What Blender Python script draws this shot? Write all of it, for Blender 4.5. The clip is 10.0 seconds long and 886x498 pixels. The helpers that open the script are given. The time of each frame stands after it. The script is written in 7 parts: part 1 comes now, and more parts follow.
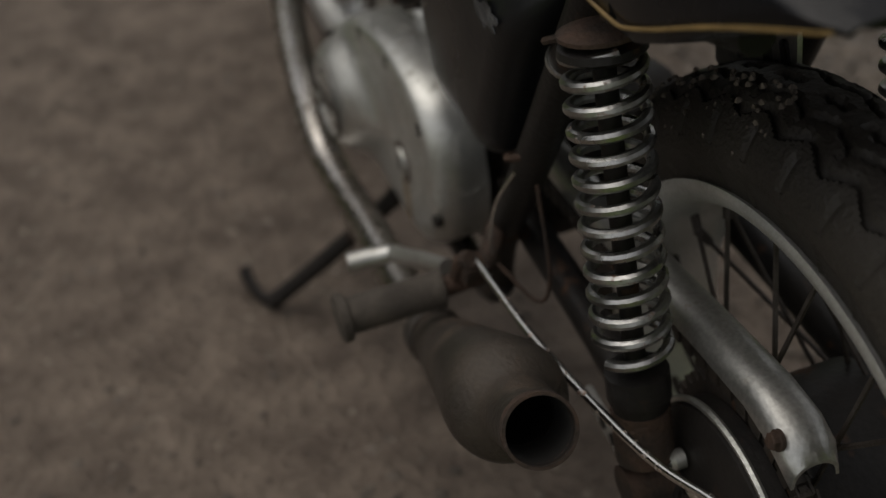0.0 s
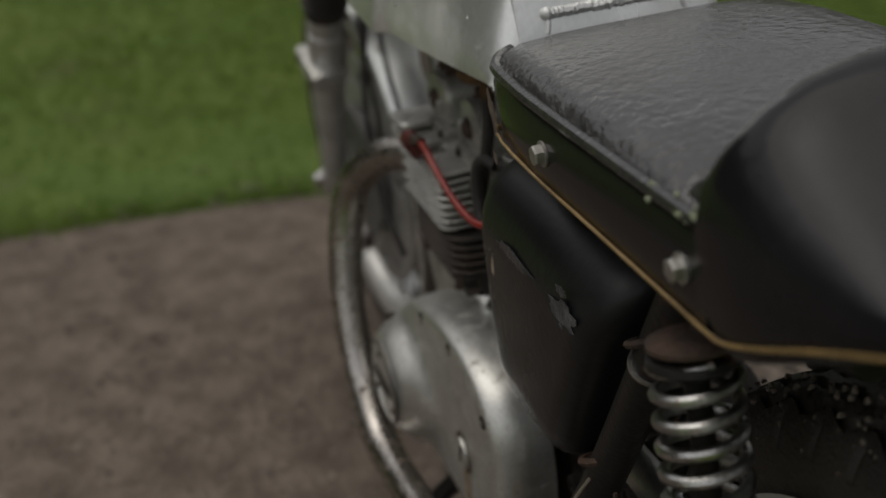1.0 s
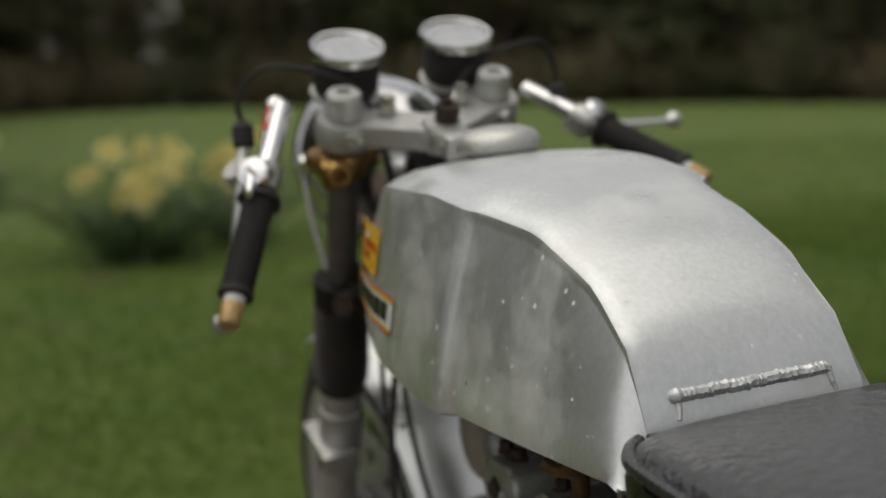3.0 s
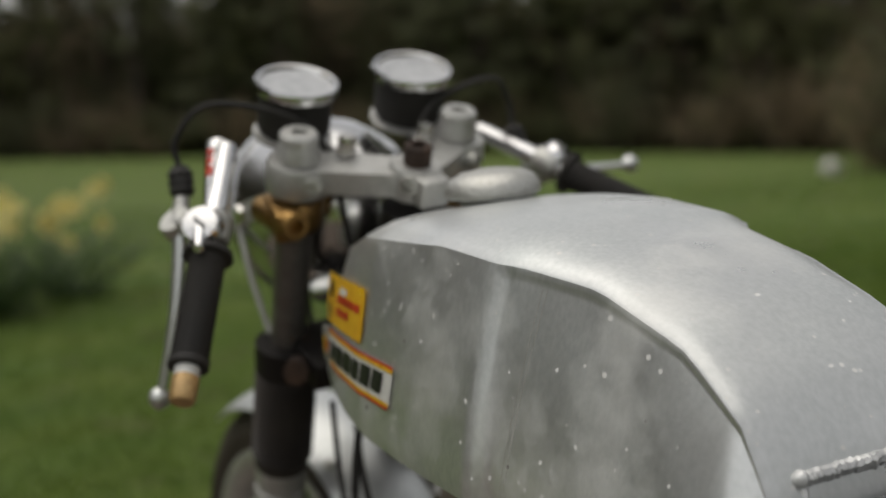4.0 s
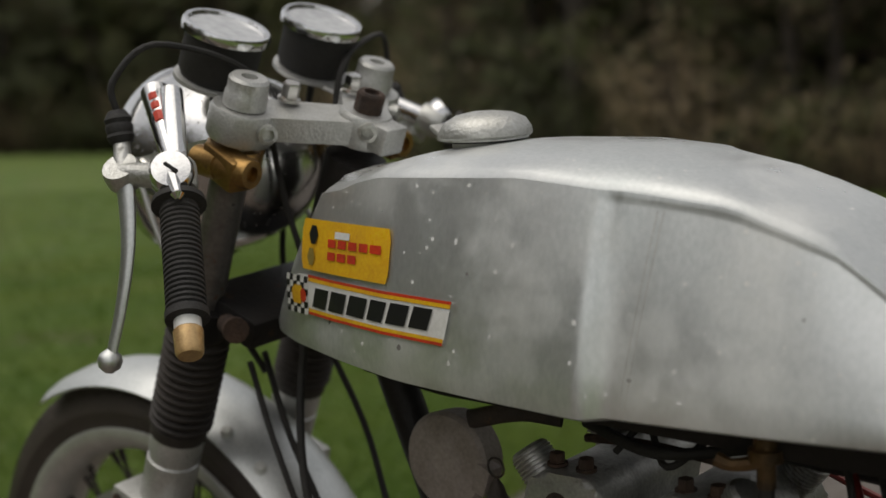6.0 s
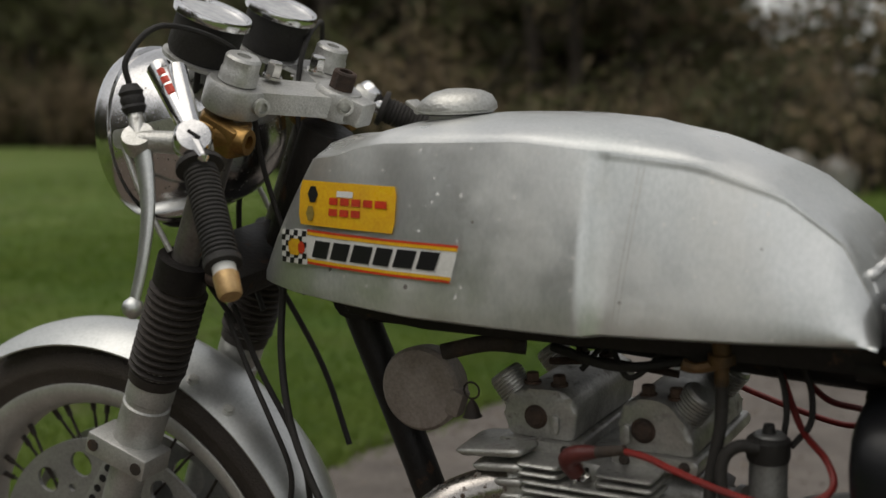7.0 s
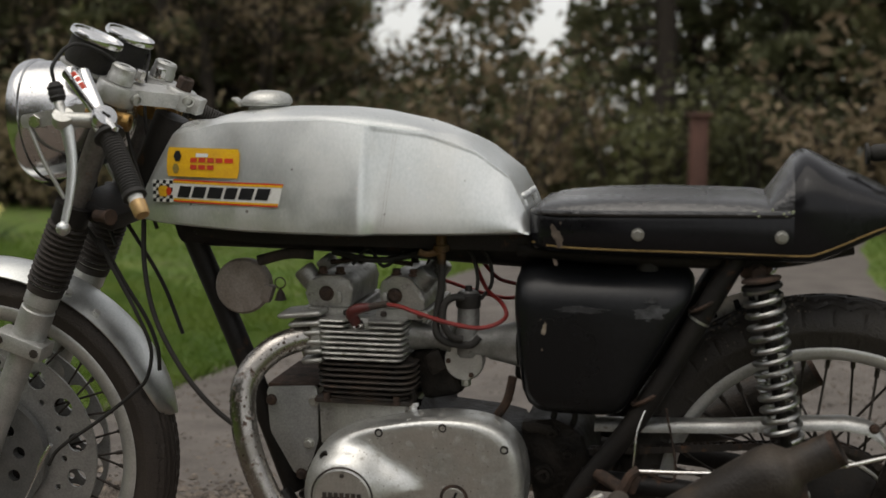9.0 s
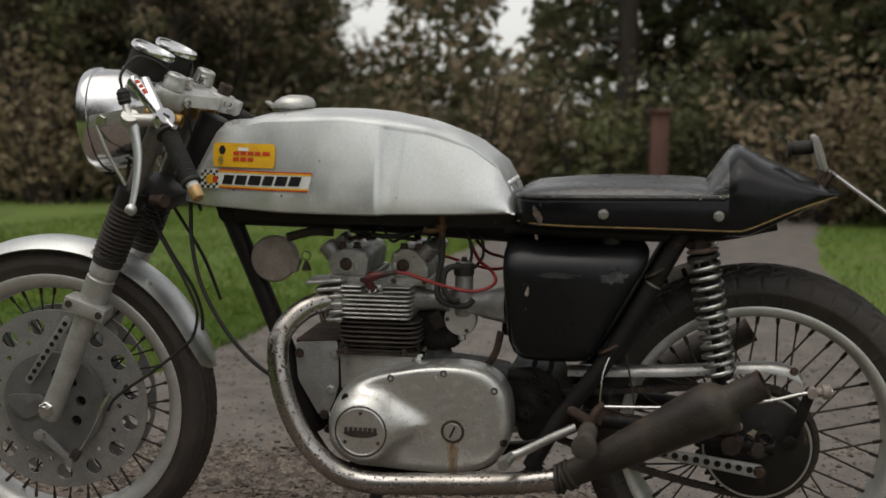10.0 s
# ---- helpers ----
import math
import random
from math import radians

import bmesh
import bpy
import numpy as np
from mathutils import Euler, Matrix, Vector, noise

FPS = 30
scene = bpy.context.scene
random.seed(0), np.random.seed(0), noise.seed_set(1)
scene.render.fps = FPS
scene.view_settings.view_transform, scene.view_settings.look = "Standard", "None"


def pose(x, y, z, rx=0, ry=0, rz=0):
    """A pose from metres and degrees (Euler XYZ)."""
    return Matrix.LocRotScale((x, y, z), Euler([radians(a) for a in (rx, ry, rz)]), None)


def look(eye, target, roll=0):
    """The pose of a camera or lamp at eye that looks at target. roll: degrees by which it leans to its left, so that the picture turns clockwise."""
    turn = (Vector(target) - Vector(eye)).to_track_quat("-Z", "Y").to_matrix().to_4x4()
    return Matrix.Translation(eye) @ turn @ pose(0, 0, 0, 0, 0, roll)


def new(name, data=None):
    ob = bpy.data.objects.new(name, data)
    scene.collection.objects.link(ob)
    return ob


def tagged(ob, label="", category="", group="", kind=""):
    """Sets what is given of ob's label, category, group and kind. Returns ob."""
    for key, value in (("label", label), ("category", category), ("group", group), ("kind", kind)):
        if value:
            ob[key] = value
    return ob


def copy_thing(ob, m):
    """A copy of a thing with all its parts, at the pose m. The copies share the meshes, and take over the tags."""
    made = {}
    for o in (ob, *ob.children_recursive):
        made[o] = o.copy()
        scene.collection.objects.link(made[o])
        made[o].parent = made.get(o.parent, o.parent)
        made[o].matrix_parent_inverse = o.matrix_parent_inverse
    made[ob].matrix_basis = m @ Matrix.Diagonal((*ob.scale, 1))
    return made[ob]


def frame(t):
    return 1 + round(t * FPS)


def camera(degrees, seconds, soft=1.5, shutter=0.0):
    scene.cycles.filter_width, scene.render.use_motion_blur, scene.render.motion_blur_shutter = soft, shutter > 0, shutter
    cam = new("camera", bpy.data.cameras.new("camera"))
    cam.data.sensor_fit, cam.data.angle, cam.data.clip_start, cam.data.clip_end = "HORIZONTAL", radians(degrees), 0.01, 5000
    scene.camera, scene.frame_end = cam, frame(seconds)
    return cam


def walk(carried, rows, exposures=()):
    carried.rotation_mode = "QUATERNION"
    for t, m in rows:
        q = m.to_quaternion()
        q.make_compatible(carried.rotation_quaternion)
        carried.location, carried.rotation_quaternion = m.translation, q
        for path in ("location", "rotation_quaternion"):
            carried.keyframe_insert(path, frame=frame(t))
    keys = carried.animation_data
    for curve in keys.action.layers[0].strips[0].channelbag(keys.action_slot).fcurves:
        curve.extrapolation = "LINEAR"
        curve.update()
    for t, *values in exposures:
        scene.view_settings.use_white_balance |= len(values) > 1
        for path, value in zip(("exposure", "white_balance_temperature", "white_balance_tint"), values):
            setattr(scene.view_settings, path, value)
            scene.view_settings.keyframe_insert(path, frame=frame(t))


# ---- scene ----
# camera and its way
cam = camera(38.5, 10.0, soft=1.5)
cam.data.dof.use_dof = True
# the lens stays focused on the machine as the camera draws back
focus = new("focus_point")
focus.location = (0.96, 0.26, 1.25)
cam.data.dof.focus_object = focus
cam.data.dof.aperture_fstop = 3.8
PATH = [
    (0, (1.965, -0.488, 1.05), (0.407, -0.038, -0.12), -2.3),
    (0.5, (1.933, -0.489, 1.049), (0.261, -0.043, 0.047), -2.0),
    (1, (1.899, -0.492, 1.053), (0.133, -0.035, 0.233), -2.2),
    (1.5, (1.859, -0.509, 1.057), (0.034, -0.033, 0.394), -2.3),
    (2, (1.812, -0.527, 1.044), (-0.061, -0.037, 0.543), -1.5),
    (2.5, (1.765, -0.536, 1.032), (-0.129, -0.019, 0.651), -1.4),
    (3, (1.672, -0.541, 1.019), (-0.217, 0.057, 0.74), -1.3),
    (4.5, (1.403, -0.702, 1.005), (-0.306, 0.314, 0.792), -1.0),
    (5, (1.343, -0.783, 0.996), (-0.264, 0.387, 0.778), -0.8),
    (5.5, (1.3, -0.862, 0.978), (-0.197, 0.447, 0.77), -0.6),
    (7, (1.185, -1.263, 0.943), (0.153, 0.436, 0.724), 0.2),
    (7.5, (1.194, -1.455, 0.939), (0.319, 0.333, 0.742), 0.4),
    (8, (1.215, -1.671, 0.91), (0.498, 0.189, 0.753), 0.5),
    (8.5, (1.254, -1.861, 0.886), (0.665, 0.045, 0.739), 0.6),
    (9, (1.294, -2.066, 0.872), (0.808, -0.132, 0.715), 0.7),
    (9.5, (1.3, -2.26, 0.871), (0.866, -0.315, 0.701), 0.9),
    (10, (1.329, -2.491, 0.873), (0.9, -0.545, 0.708), 0.8),
]
walk(cam, [(t, look(e, g, r)) for t, e, g, r in PATH], exposures=[(0.0, -0.1, 6900, 10), (2.0, 0.02, 6900, 10), (7.0, 0.11, 6900, 10), (8.5, 0.28, 6900, 10), (10.0, 0.30, 6900, 10)])

# overcast daylight
world = bpy.data.worlds.new("sky")
scene.world = world
world.use_nodes = True
wn = world.node_tree.nodes
sky = wn.new("ShaderNodeTexSky")
sky.sky_type = "NISHITA"
sky.sun_disc = False
sky.sun_elevation = radians(70)
sky.sun_rotation = radians(200)
sky.air_density, sky.dust_density, sky.ozone_density = 1.0, 1.6, 1.0
mute = wn.new("ShaderNodeHueSaturation")
mute.inputs["Saturation"].default_value = 0.18
world.node_tree.links.new(sky.outputs[0], mute.inputs["Color"])
world.node_tree.links.new(mute.outputs[0], wn["Background"].inputs["Color"])
wn["Background"].inputs["Strength"].default_value = 0.14
sun = new("sun", bpy.data.lights.new("sun", "SUN"))
sun.data.energy, sun.data.angle, sun.data.color = 0.8, radians(70), (1.0, 0.96, 0.9)
sun.matrix_world = look((-1.5, -3.0, 16), (0, 0, 0), 0)

# ---- materials ----


def mat(name, c1, c2=None, rough=0.5, metal=0.0, scale=8.0, bump=0.15, bscale=180.0, speck=None, rvar=0.12, coat=0.0, stretch=(1, 1, 1), detail=5.0, dist=0.004):
    """A surface with two scales of colour, fine relief, uneven gloss and specks of dirt or rust."""
    m = bpy.data.materials.new(name)
    m.use_nodes = True
    nt = m.node_tree
    n, l = nt.nodes, nt.links
    b = n["Principled BSDF"]
    tc = n.new("ShaderNodeTexCoord")
    mp = n.new("ShaderNodeMapping")
    mp.inputs["Scale"].default_value = stretch
    l.new(tc.outputs["Object"], mp.inputs["Vector"])
    big = n.new("ShaderNodeTexNoise")
    big.inputs["Scale"].default_value, big.inputs["Detail"].default_value = scale, detail
    l.new(mp.outputs[0], big.inputs["Vector"])
    fine = n.new("ShaderNodeTexNoise")
    fine.inputs["Scale"].default_value, fine.inputs["Detail"].default_value = bscale, 3.0
    l.new(mp.outputs[0], fine.inputs["Vector"])
    c2 = c2 or tuple(v * 0.75 for v in c1)
    ramp = n.new("ShaderNodeMapRange")
    ramp.inputs["From Min"].default_value, ramp.inputs["From Max"].default_value = 0.35, 0.65
    l.new(big.outputs["Fac"], ramp.inputs["Value"])
    mix = n.new("ShaderNodeMix")
    mix.data_type = "RGBA"
    mix.inputs[6].default_value, mix.inputs[7].default_value = (*c1, 1), (*c2, 1)
    l.new(ramp.outputs[0], mix.inputs[0])
    grain = n.new("ShaderNodeMix")
    grain.data_type, grain.blend_type = "RGBA", "OVERLAY"
    grain.inputs[0].default_value = 0.35
    l.new(mix.outputs[2], grain.inputs[6])
    l.new(fine.outputs["Fac"], grain.inputs[7])
    col = grain.outputs[2]
    rr = n.new("ShaderNodeMapRange")
    rr.inputs["To Min"].default_value, rr.inputs["To Max"].default_value = max(0.03, rough - rvar), min(1.0, rough + rvar)
    rr.inputs["From Min"].default_value, rr.inputs["From Max"].default_value = 0.3, 0.7
    l.new(big.outputs["Fac"], rr.inputs["Value"])
    rout, mout = rr.outputs[0], None
    if speck:
        sc, s_scale, s_from, s_to = speck
        sn = n.new("ShaderNodeTexNoise")
        sn.inputs["Scale"].default_value, sn.inputs["Detail"].default_value, sn.inputs["Roughness"].default_value = s_scale, 6.0, 0.65
        l.new(tc.outputs["Object"], sn.inputs["Vector"])
        sr = n.new("ShaderNodeMapRange")
        sr.inputs["From Min"].default_value, sr.inputs["From Max"].default_value = s_from, s_to
        l.new(sn.outputs["Fac"], sr.inputs["Value"])
        sm = n.new("ShaderNodeMix")
        sm.data_type = "RGBA"
        l.new(sr.outputs[0], sm.inputs[0])
        l.new(col, sm.inputs[6])
        sm.inputs[7].default_value = (*sc, 1)
        col = sm.outputs[2]
        rm = n.new("ShaderNodeMix")
        l.new(sr.outputs[0], rm.inputs[0])
        l.new(rout, rm.inputs[2])
        rm.inputs[3].default_value = 0.85
        rout = rm.outputs[0]
        if metal > 0:
            mm = n.new("ShaderNodeMapRange")
            mm.inputs["To Min"].default_value, mm.inputs["To Max"].default_value = metal, 0.0
            l.new(sr.outputs[0], mm.inputs["Value"])
            mout = mm.outputs[0]
    l.new(col, b.inputs["Base Color"])
    l.new(rout, b.inputs["Roughness"])
    b.inputs["Metallic"].default_value = metal
    if mout:
        l.new(mout, b.inputs["Metallic"])
    if coat:
        b.inputs["Coat Weight"].default_value = coat
        b.inputs["Coat Roughness"].default_value = 0.12
    bp = n.new("ShaderNodeBump")
    bp.inputs["Strength"].default_value, bp.inputs["Distance"].default_value = bump, dist
    l.new(fine.outputs["Fac"], bp.inputs["Height"])
    l.new(bp.outputs[0], b.inputs["Normal"])
    return m


RUST = (0.16, 0.075, 0.035)
M_GUARD = mat("dull_polished_alloy", (0.50, 0.50, 0.48), (0.36, 0.35, 0.33), 0.42, 0.9, 14, 0.1, 300, ((0.2, 0.17, 0.13), 60, 0.64, 0.74))
M_ALU = mat("brushed_aluminium", (0.74, 0.75, 0.73), (0.60, 0.62, 0.61), 0.40, 1.0, 9, 0.04, 260, ((0.78, 0.78, 0.76), 190, 0.72, 0.78), 0.1)
M_CAST = mat("cast_alloy", (0.60, 0.60, 0.57), (0.46, 0.46, 0.43), 0.45, 0.9, 14, 0.25, 320, ((0.12, 0.10, 0.08), 60, 0.62, 0.75), 0.1)
M_YOKE = mat("painted_alloy", (0.54, 0.54, 0.52), (0.42, 0.42, 0.40), 0.42, 0.6, 25, 0.2, 400, ((0.14, 0.11, 0.09), 70, 0.66, 0.75))
M_CHROME = mat("pitted_chrome", (0.72, 0.71, 0.69), (0.6, 0.58, 0.55), 0.2, 1.0, 12, 0.05, 500, (RUST, 130, 0.60, 0.66), 0.08)
M_CLEAN = mat("polished_metal", (0.75, 0.75, 0.75), (0.62, 0.62, 0.62), 0.16, 1.0, 12, 0.03, 300, None, 0.06)
M_SPRING = mat("spring_chrome", (0.46, 0.46, 0.45), (0.34, 0.34, 0.33), 0.30, 1.0, 20, 0.05, 300, (RUST, 80, 0.60, 0.70), 0.08)
M_FRAME = mat("frame_enamel", (0.014, 0.013, 0.013), (0.022, 0.019, 0.017), 0.5, 0.0, 12, 0.2, 200, ((0.10, 0.052, 0.03), 26, 0.60, 0.72), 0.12, detail=7)
M_FRAME.node_tree.nodes["Principled BSDF"].inputs["Specular IOR Level"].default_value = 0.22
M_BLACK = mat("black_gelcoat", (0.007, 0.007, 0.008), (0.011, 0.011, 0.013), 0.2, 0.0, 6, 0.04, 150, ((0.28, 0.27, 0.26), 34, 0.79, 0.82), 0.1, 0.0)
M_BLACK.node_tree.nodes["Principled BSDF"].inputs["Specular IOR Level"].default_value = 0.25
M_BOX = mat("black_box_paint", (0.0065, 0.007, 0.008), (0.0105, 0.011, 0.0125), 0.32, 0.0, 5, 0.08, 120, None, 0.12)
M_BOX.node_tree.nodes["Principled BSDF"].inputs["Specular IOR Level"].default_value = 0.3
M_LEATHER = mat("black_leatherette", (0.026, 0.026, 0.027), (0.036, 0.035, 0.035), 0.26, 0.0, 7, 0.35, 110, None, 0.1, 0.0, (1, 1, 1), 5, 0.006)
M_LEATHER.node_tree.nodes["Principled BSDF"].inputs["Specular IOR Level"].default_value = 0.75


def creases(m, scale, stretch, strength, dist):
    """Long shallow wrinkles laid over a material's fine grain."""
    n, l = m.node_tree.nodes, m.node_tree.links
    tc, mp, no = n.new("ShaderNodeTexCoord"), n.new("ShaderNodeMapping"), n.new("ShaderNodeTexNoise")
    mp.inputs["Scale"].default_value = stretch
    no.noise_type = "RIDGED_MULTIFRACTAL"
    no.inputs["Scale"].default_value, no.inputs["Detail"].default_value, no.inputs["Distortion"].default_value = scale, 3.0, 1.2
    l.new(tc.outputs["Object"], mp.inputs["Vector"])
    l.new(mp.outputs[0], no.inputs["Vector"])
    bs = n["Principled BSDF"]
    bp = n.new("ShaderNodeBump")
    bp.inputs["Strength"].default_value, bp.inputs["Distance"].default_value = strength, dist
    l.new(no.outputs["Fac"], bp.inputs["Height"])
    l.new(bs.inputs["Normal"].links[0].from_socket, bp.inputs["Normal"])
    l.new(bp.outputs[0], bs.inputs["Normal"])
    return m


creases(M_LEATHER, 9, (1.0, 0.55, 1.0), 0.28, 0.004)
M_RUBBER = mat("black_rubber", (0.016, 0.015, 0.014), (0.03, 0.027, 0.024), 0.75, 0.0, 14, 0.25, 260, None, 0.1)
M_GAITER = mat("perished_brown_rubber", (0.026, 0.021, 0.018), (0.046, 0.037, 0.031), 0.7, 0.0, 22, 0.3, 260, ((0.10, 0.08, 0.065), 40, 0.64, 0.80), 0.1)
M_STANCHION = mat("dull_steel_tube", (0.20, 0.19, 0.18), (0.13, 0.115, 0.105), 0.36, 0.6, 30, 0.15, 260, (RUST, 90, 0.62, 0.72), 0.1)
M_TYRE = mat("dusty_tyre", (0.024, 0.020, 0.017), (0.044, 0.037, 0.031), 0.6, 0.0, 10, 0.4, 300, ((0.12, 0.10, 0.085), 40, 0.66, 0.80), 0.08)
M_TYRE_BROWN = mat("weathered_brown_tyre", (0.034, 0.027, 0.023), (0.060, 0.048, 0.040), 0.6, 0.0, 10, 0.4, 300, ((0.12, 0.10, 0.085), 40, 0.66, 0.80), 0.08)
M_RIM = mat("dull_rim_alloy", (0.65, 0.65, 0.63), (0.53, 0.53, 0.51), 0.45, 0.65, 16, 0.1, 300, ((0.16, 0.14, 0.12), 50, 0.68, 0.8), 0.1)
M_PLATE = mat("dark_cast_brake_plate", (0.20, 0.20, 0.196), (0.145, 0.145, 0.14), 0.5, 0.4, 20, 0.15, 260)
M_DISC = mat("drilled_alloy_plate", (0.42, 0.42, 0.41), (0.32, 0.32, 0.31), 0.48, 0.6, 16, 0.1, 300, ((0.15, 0.13, 0.11), 50, 0.7, 0.8), 0.1)
M_SPOKE = mat("rusty_spoke", (0.035, 0.027, 0.022), (0.065, 0.054, 0.047), 0.6, 0.3, 60, 0.3, 300)
M_RUST = mat("rusty_steel", (0.072, 0.040, 0.026), (0.034, 0.025, 0.020), 0.85, 0.1, 40, 0.5, 260)
M_BARREL = mat("sooty_iron", (0.030, 0.026, 0.023), (0.064, 0.048, 0.038), 0.7, 0.2, 30, 0.3, 300, (RUST, 40, 0.6, 0.75))
M_SILENCER = mat("matt_silencer_black", (0.028, 0.024, 0.021), (0.060, 0.048, 0.038), 0.52, 0.1, 14, 0.3, 220, ((0.125, 0.084, 0.056), 19, 0.54, 0.84), detail=8)
M_SILENCER.node_tree.nodes["Principled BSDF"].inputs["Specular IOR Level"].default_value = 0.35
# soot in the silencers; elsewhere the painted darkness of holes and slots
M_SOOT_HOLE = mat("soot", (0.008, 0.007, 0.006), None, 0.95, 0, 10, 0.1, 100)
M_BRASS = mat("tarnished_brass", (0.42, 0.25, 0.085), (0.26, 0.15, 0.05), 0.35, 0.85, 30, 0.15, 260, ((0.10, 0.05, 0.02), 50, 0.64, 0.75))
M_TIP = mat("pale_brass_tip", (0.62, 0.42, 0.20), (0.48, 0.30, 0.13), 0.4, 0.5, 40, 0.15, 260)
M_RED = mat("red_lead_rubber", (0.25, 0.020, 0.016), (0.16, 0.014, 0.012), 0.4, 0, 20, 0.1, 300)
M_GOLD = mat("gold_pinstripe", (0.30, 0.20, 0.08), (0.20, 0.13, 0.05), 0.4, 0.2, 40, 0.05, 300)
M_YELLOW = mat("yellow_sticker", (0.80, 0.46, 0.02), (0.70, 0.38, 0.02), 0.35, 0, 30, 0.03, 300)
M_WHITE = mat("white_sticker", (0.78, 0.78, 0.75), (0.68, 0.68, 0.65), 0.35, 0, 30, 0.03, 300)
M_INK = mat("black_ink", (0.012, 0.012, 0.014), None, 0.4, 0, 30, 0.02, 300)
M_REDINK = mat("red_ink", (0.62, 0.05, 0.02), None, 0.4, 0, 30, 0.02, 300)
# the sky mirrored in the dial glass is painted in as pale grey
M_DIAL_SKY = mat("dial_glass_over_face", (0.60, 0.61, 0.62), (0.46, 0.47, 0.48), 0.12, 0.1, 12, 0.02, 100)
M_FLAKE = mat("bare_primer_patch", (0.15, 0.115, 0.09), (0.06, 0.045, 0.038), 0.7, 0, 90, 0.3, 200)
M_HORN = mat("dull_horn_face", (0.36, 0.31, 0.28), (0.27, 0.23, 0.20), 0.6, 0.3, 30, 0.2, 260)
M_PEG = mat("muddy_peg_rubber", (0.075, 0.062, 0.050), (0.05, 0.042, 0.035), 0.85, 0, 30, 0.3, 260)


def vary(m, lo=0.7, hi=1.3):
    """Each separate piece of a mesh a little lighter or darker."""
    nt = m.node_tree
    geo = nt.nodes.new("ShaderNodeNewGeometry")
    hsv = nt.nodes.new("ShaderNodeHueSaturation")
    rng = nt.nodes.new("ShaderNodeMapRange")
    rng.inputs["To Min"].default_value, rng.inputs["To Max"].default_value = lo, hi
    nt.links.new(geo.outputs["Random Per Island"], rng.inputs["Value"])
    bs = nt.nodes["Principled BSDF"]
    nt.links.new(bs.inputs["Base Color"].links[0].from_socket, hsv.inputs["Color"])
    nt.links.new(rng.outputs[0], hsv.inputs["Value"])
    nt.links.new(hsv.outputs[0], bs.inputs["Base Color"])
    return m


def marks(m, colour, scale, size, share, rough=0.7, stretch=(1, 1, 1), metal=0.0, soft=0.25):
    """Separate small spots of another colour on a material: droplets, chips, pits."""
    nt = m.node_tree
    n, l = nt.nodes, nt.links
    bs = n["Principled BSDF"]
    tc = n.new("ShaderNodeTexCoord")
    mp = n.new("ShaderNodeMapping")
    mp.inputs["Scale"].default_value = stretch
    vo = n.new("ShaderNodeTexVoronoi")
    vo.inputs["Scale"].default_value = scale
    l.new(tc.outputs["Object"], mp.inputs["Vector"])
    l.new(mp.outputs[0], vo.inputs["Vector"])
    sp = n.new("ShaderNodeSeparateColor")
    l.new(vo.outputs["Color"], sp.inputs[0])
    has = n.new("ShaderNodeMath")
    has.operation = "LESS_THAN"
    has.inputs[1].default_value = share
    l.new(sp.outputs[0], has.inputs[0])
    wide = n.new("ShaderNodeMath")
    wide.operation = "MULTIPLY"
    wide.inputs[1].default_value = size
    l.new(sp.outputs[1], wide.inputs[0])
    gap = n.new("ShaderNodeMath")
    gap.operation = "SUBTRACT"
    l.new(wide.outputs[0], gap.inputs[0])
    l.new(vo.outputs["Distance"], gap.inputs[1])
    edge = n.new("ShaderNodeMapRange")
    edge.inputs["From Min"].default_value, edge.inputs["From Max"].default_value = 0.0, size * soft
    l.new(gap.outputs[0], edge.inputs["Value"])
    on = n.new("ShaderNodeMath")
    on.operation = "MULTIPLY"
    l.new(edge.outputs[0], on.inputs[0])
    l.new(has.outputs[0], on.inputs[1])
    for socket, value, kind in (("Base Color", (*colour, 1), "RGBA"), ("Roughness", rough, "FLOAT"), ("Metallic", metal, "FLOAT")):
        mx = n.new("ShaderNodeMix")
        mx.data_type = kind
        a, b, o = (6, 7, 2) if kind == "RGBA" else (2, 3, 0)
        l.new(on.outputs[0], mx.inputs[0])
        if bs.inputs[socket].links:
            l.new(bs.inputs[socket].links[0].from_socket, mx.inputs[a])
        else:
            mx.inputs[a].default_value = bs.inputs[socket].default_value
        mx.inputs[b].default_value = value
        l.new(mx.outputs[o], bs.inputs[socket])
    return m


M_TANK = mat("oxidised_bare_aluminium", (0.76, 0.775, 0.76), (0.62, 0.65, 0.645), 0.37, 0.80, 8, 0.03, 240, ((0.72, 0.72, 0.70), 7, 0.50, 1.0), 0.13, 0, (1, 1, 0.6), 8)
marks(M_TANK, (0.76, 0.76, 0.74), 160, 0.38, 0.16)
marks(M_TANK, (0.66, 0.67, 0.66), 9, 0.30, 0.04, 0.75, (14, 14, 1), 0.2, 0.6)
marks(M_TANK, (0.18, 0.17, 0.16), 110, 0.34, 0.008)
M_PIPE = mat("pitted_pipe_chrome", (0.46, 0.44, 0.42), (0.28, 0.26, 0.235), 0.24, 1.0, 10, 0.08, 420, ((0.085, 0.05, 0.032), 75, 0.57, 0.66), 0.1, detail=7)
marks(M_PIPE, (0.05, 0.03, 0.02), 170, 0.50, 0.45, 0.9)
M_COVER = mat("weathered_polished_alloy", (0.68, 0.68, 0.655), (0.50, 0.50, 0.475), 0.42, 0.9, 16, 0.10, 300, ((0.24, 0.22, 0.18), 60, 0.56, 0.76), 0.12, detail=9)
marks(M_COVER, (0.12, 0.10, 0.08), 260, 0.34, 0.16, 0.9)
marks(M_COVER, (0.80, 0.80, 0.76), 190, 0.3, 0.08, 0.8)
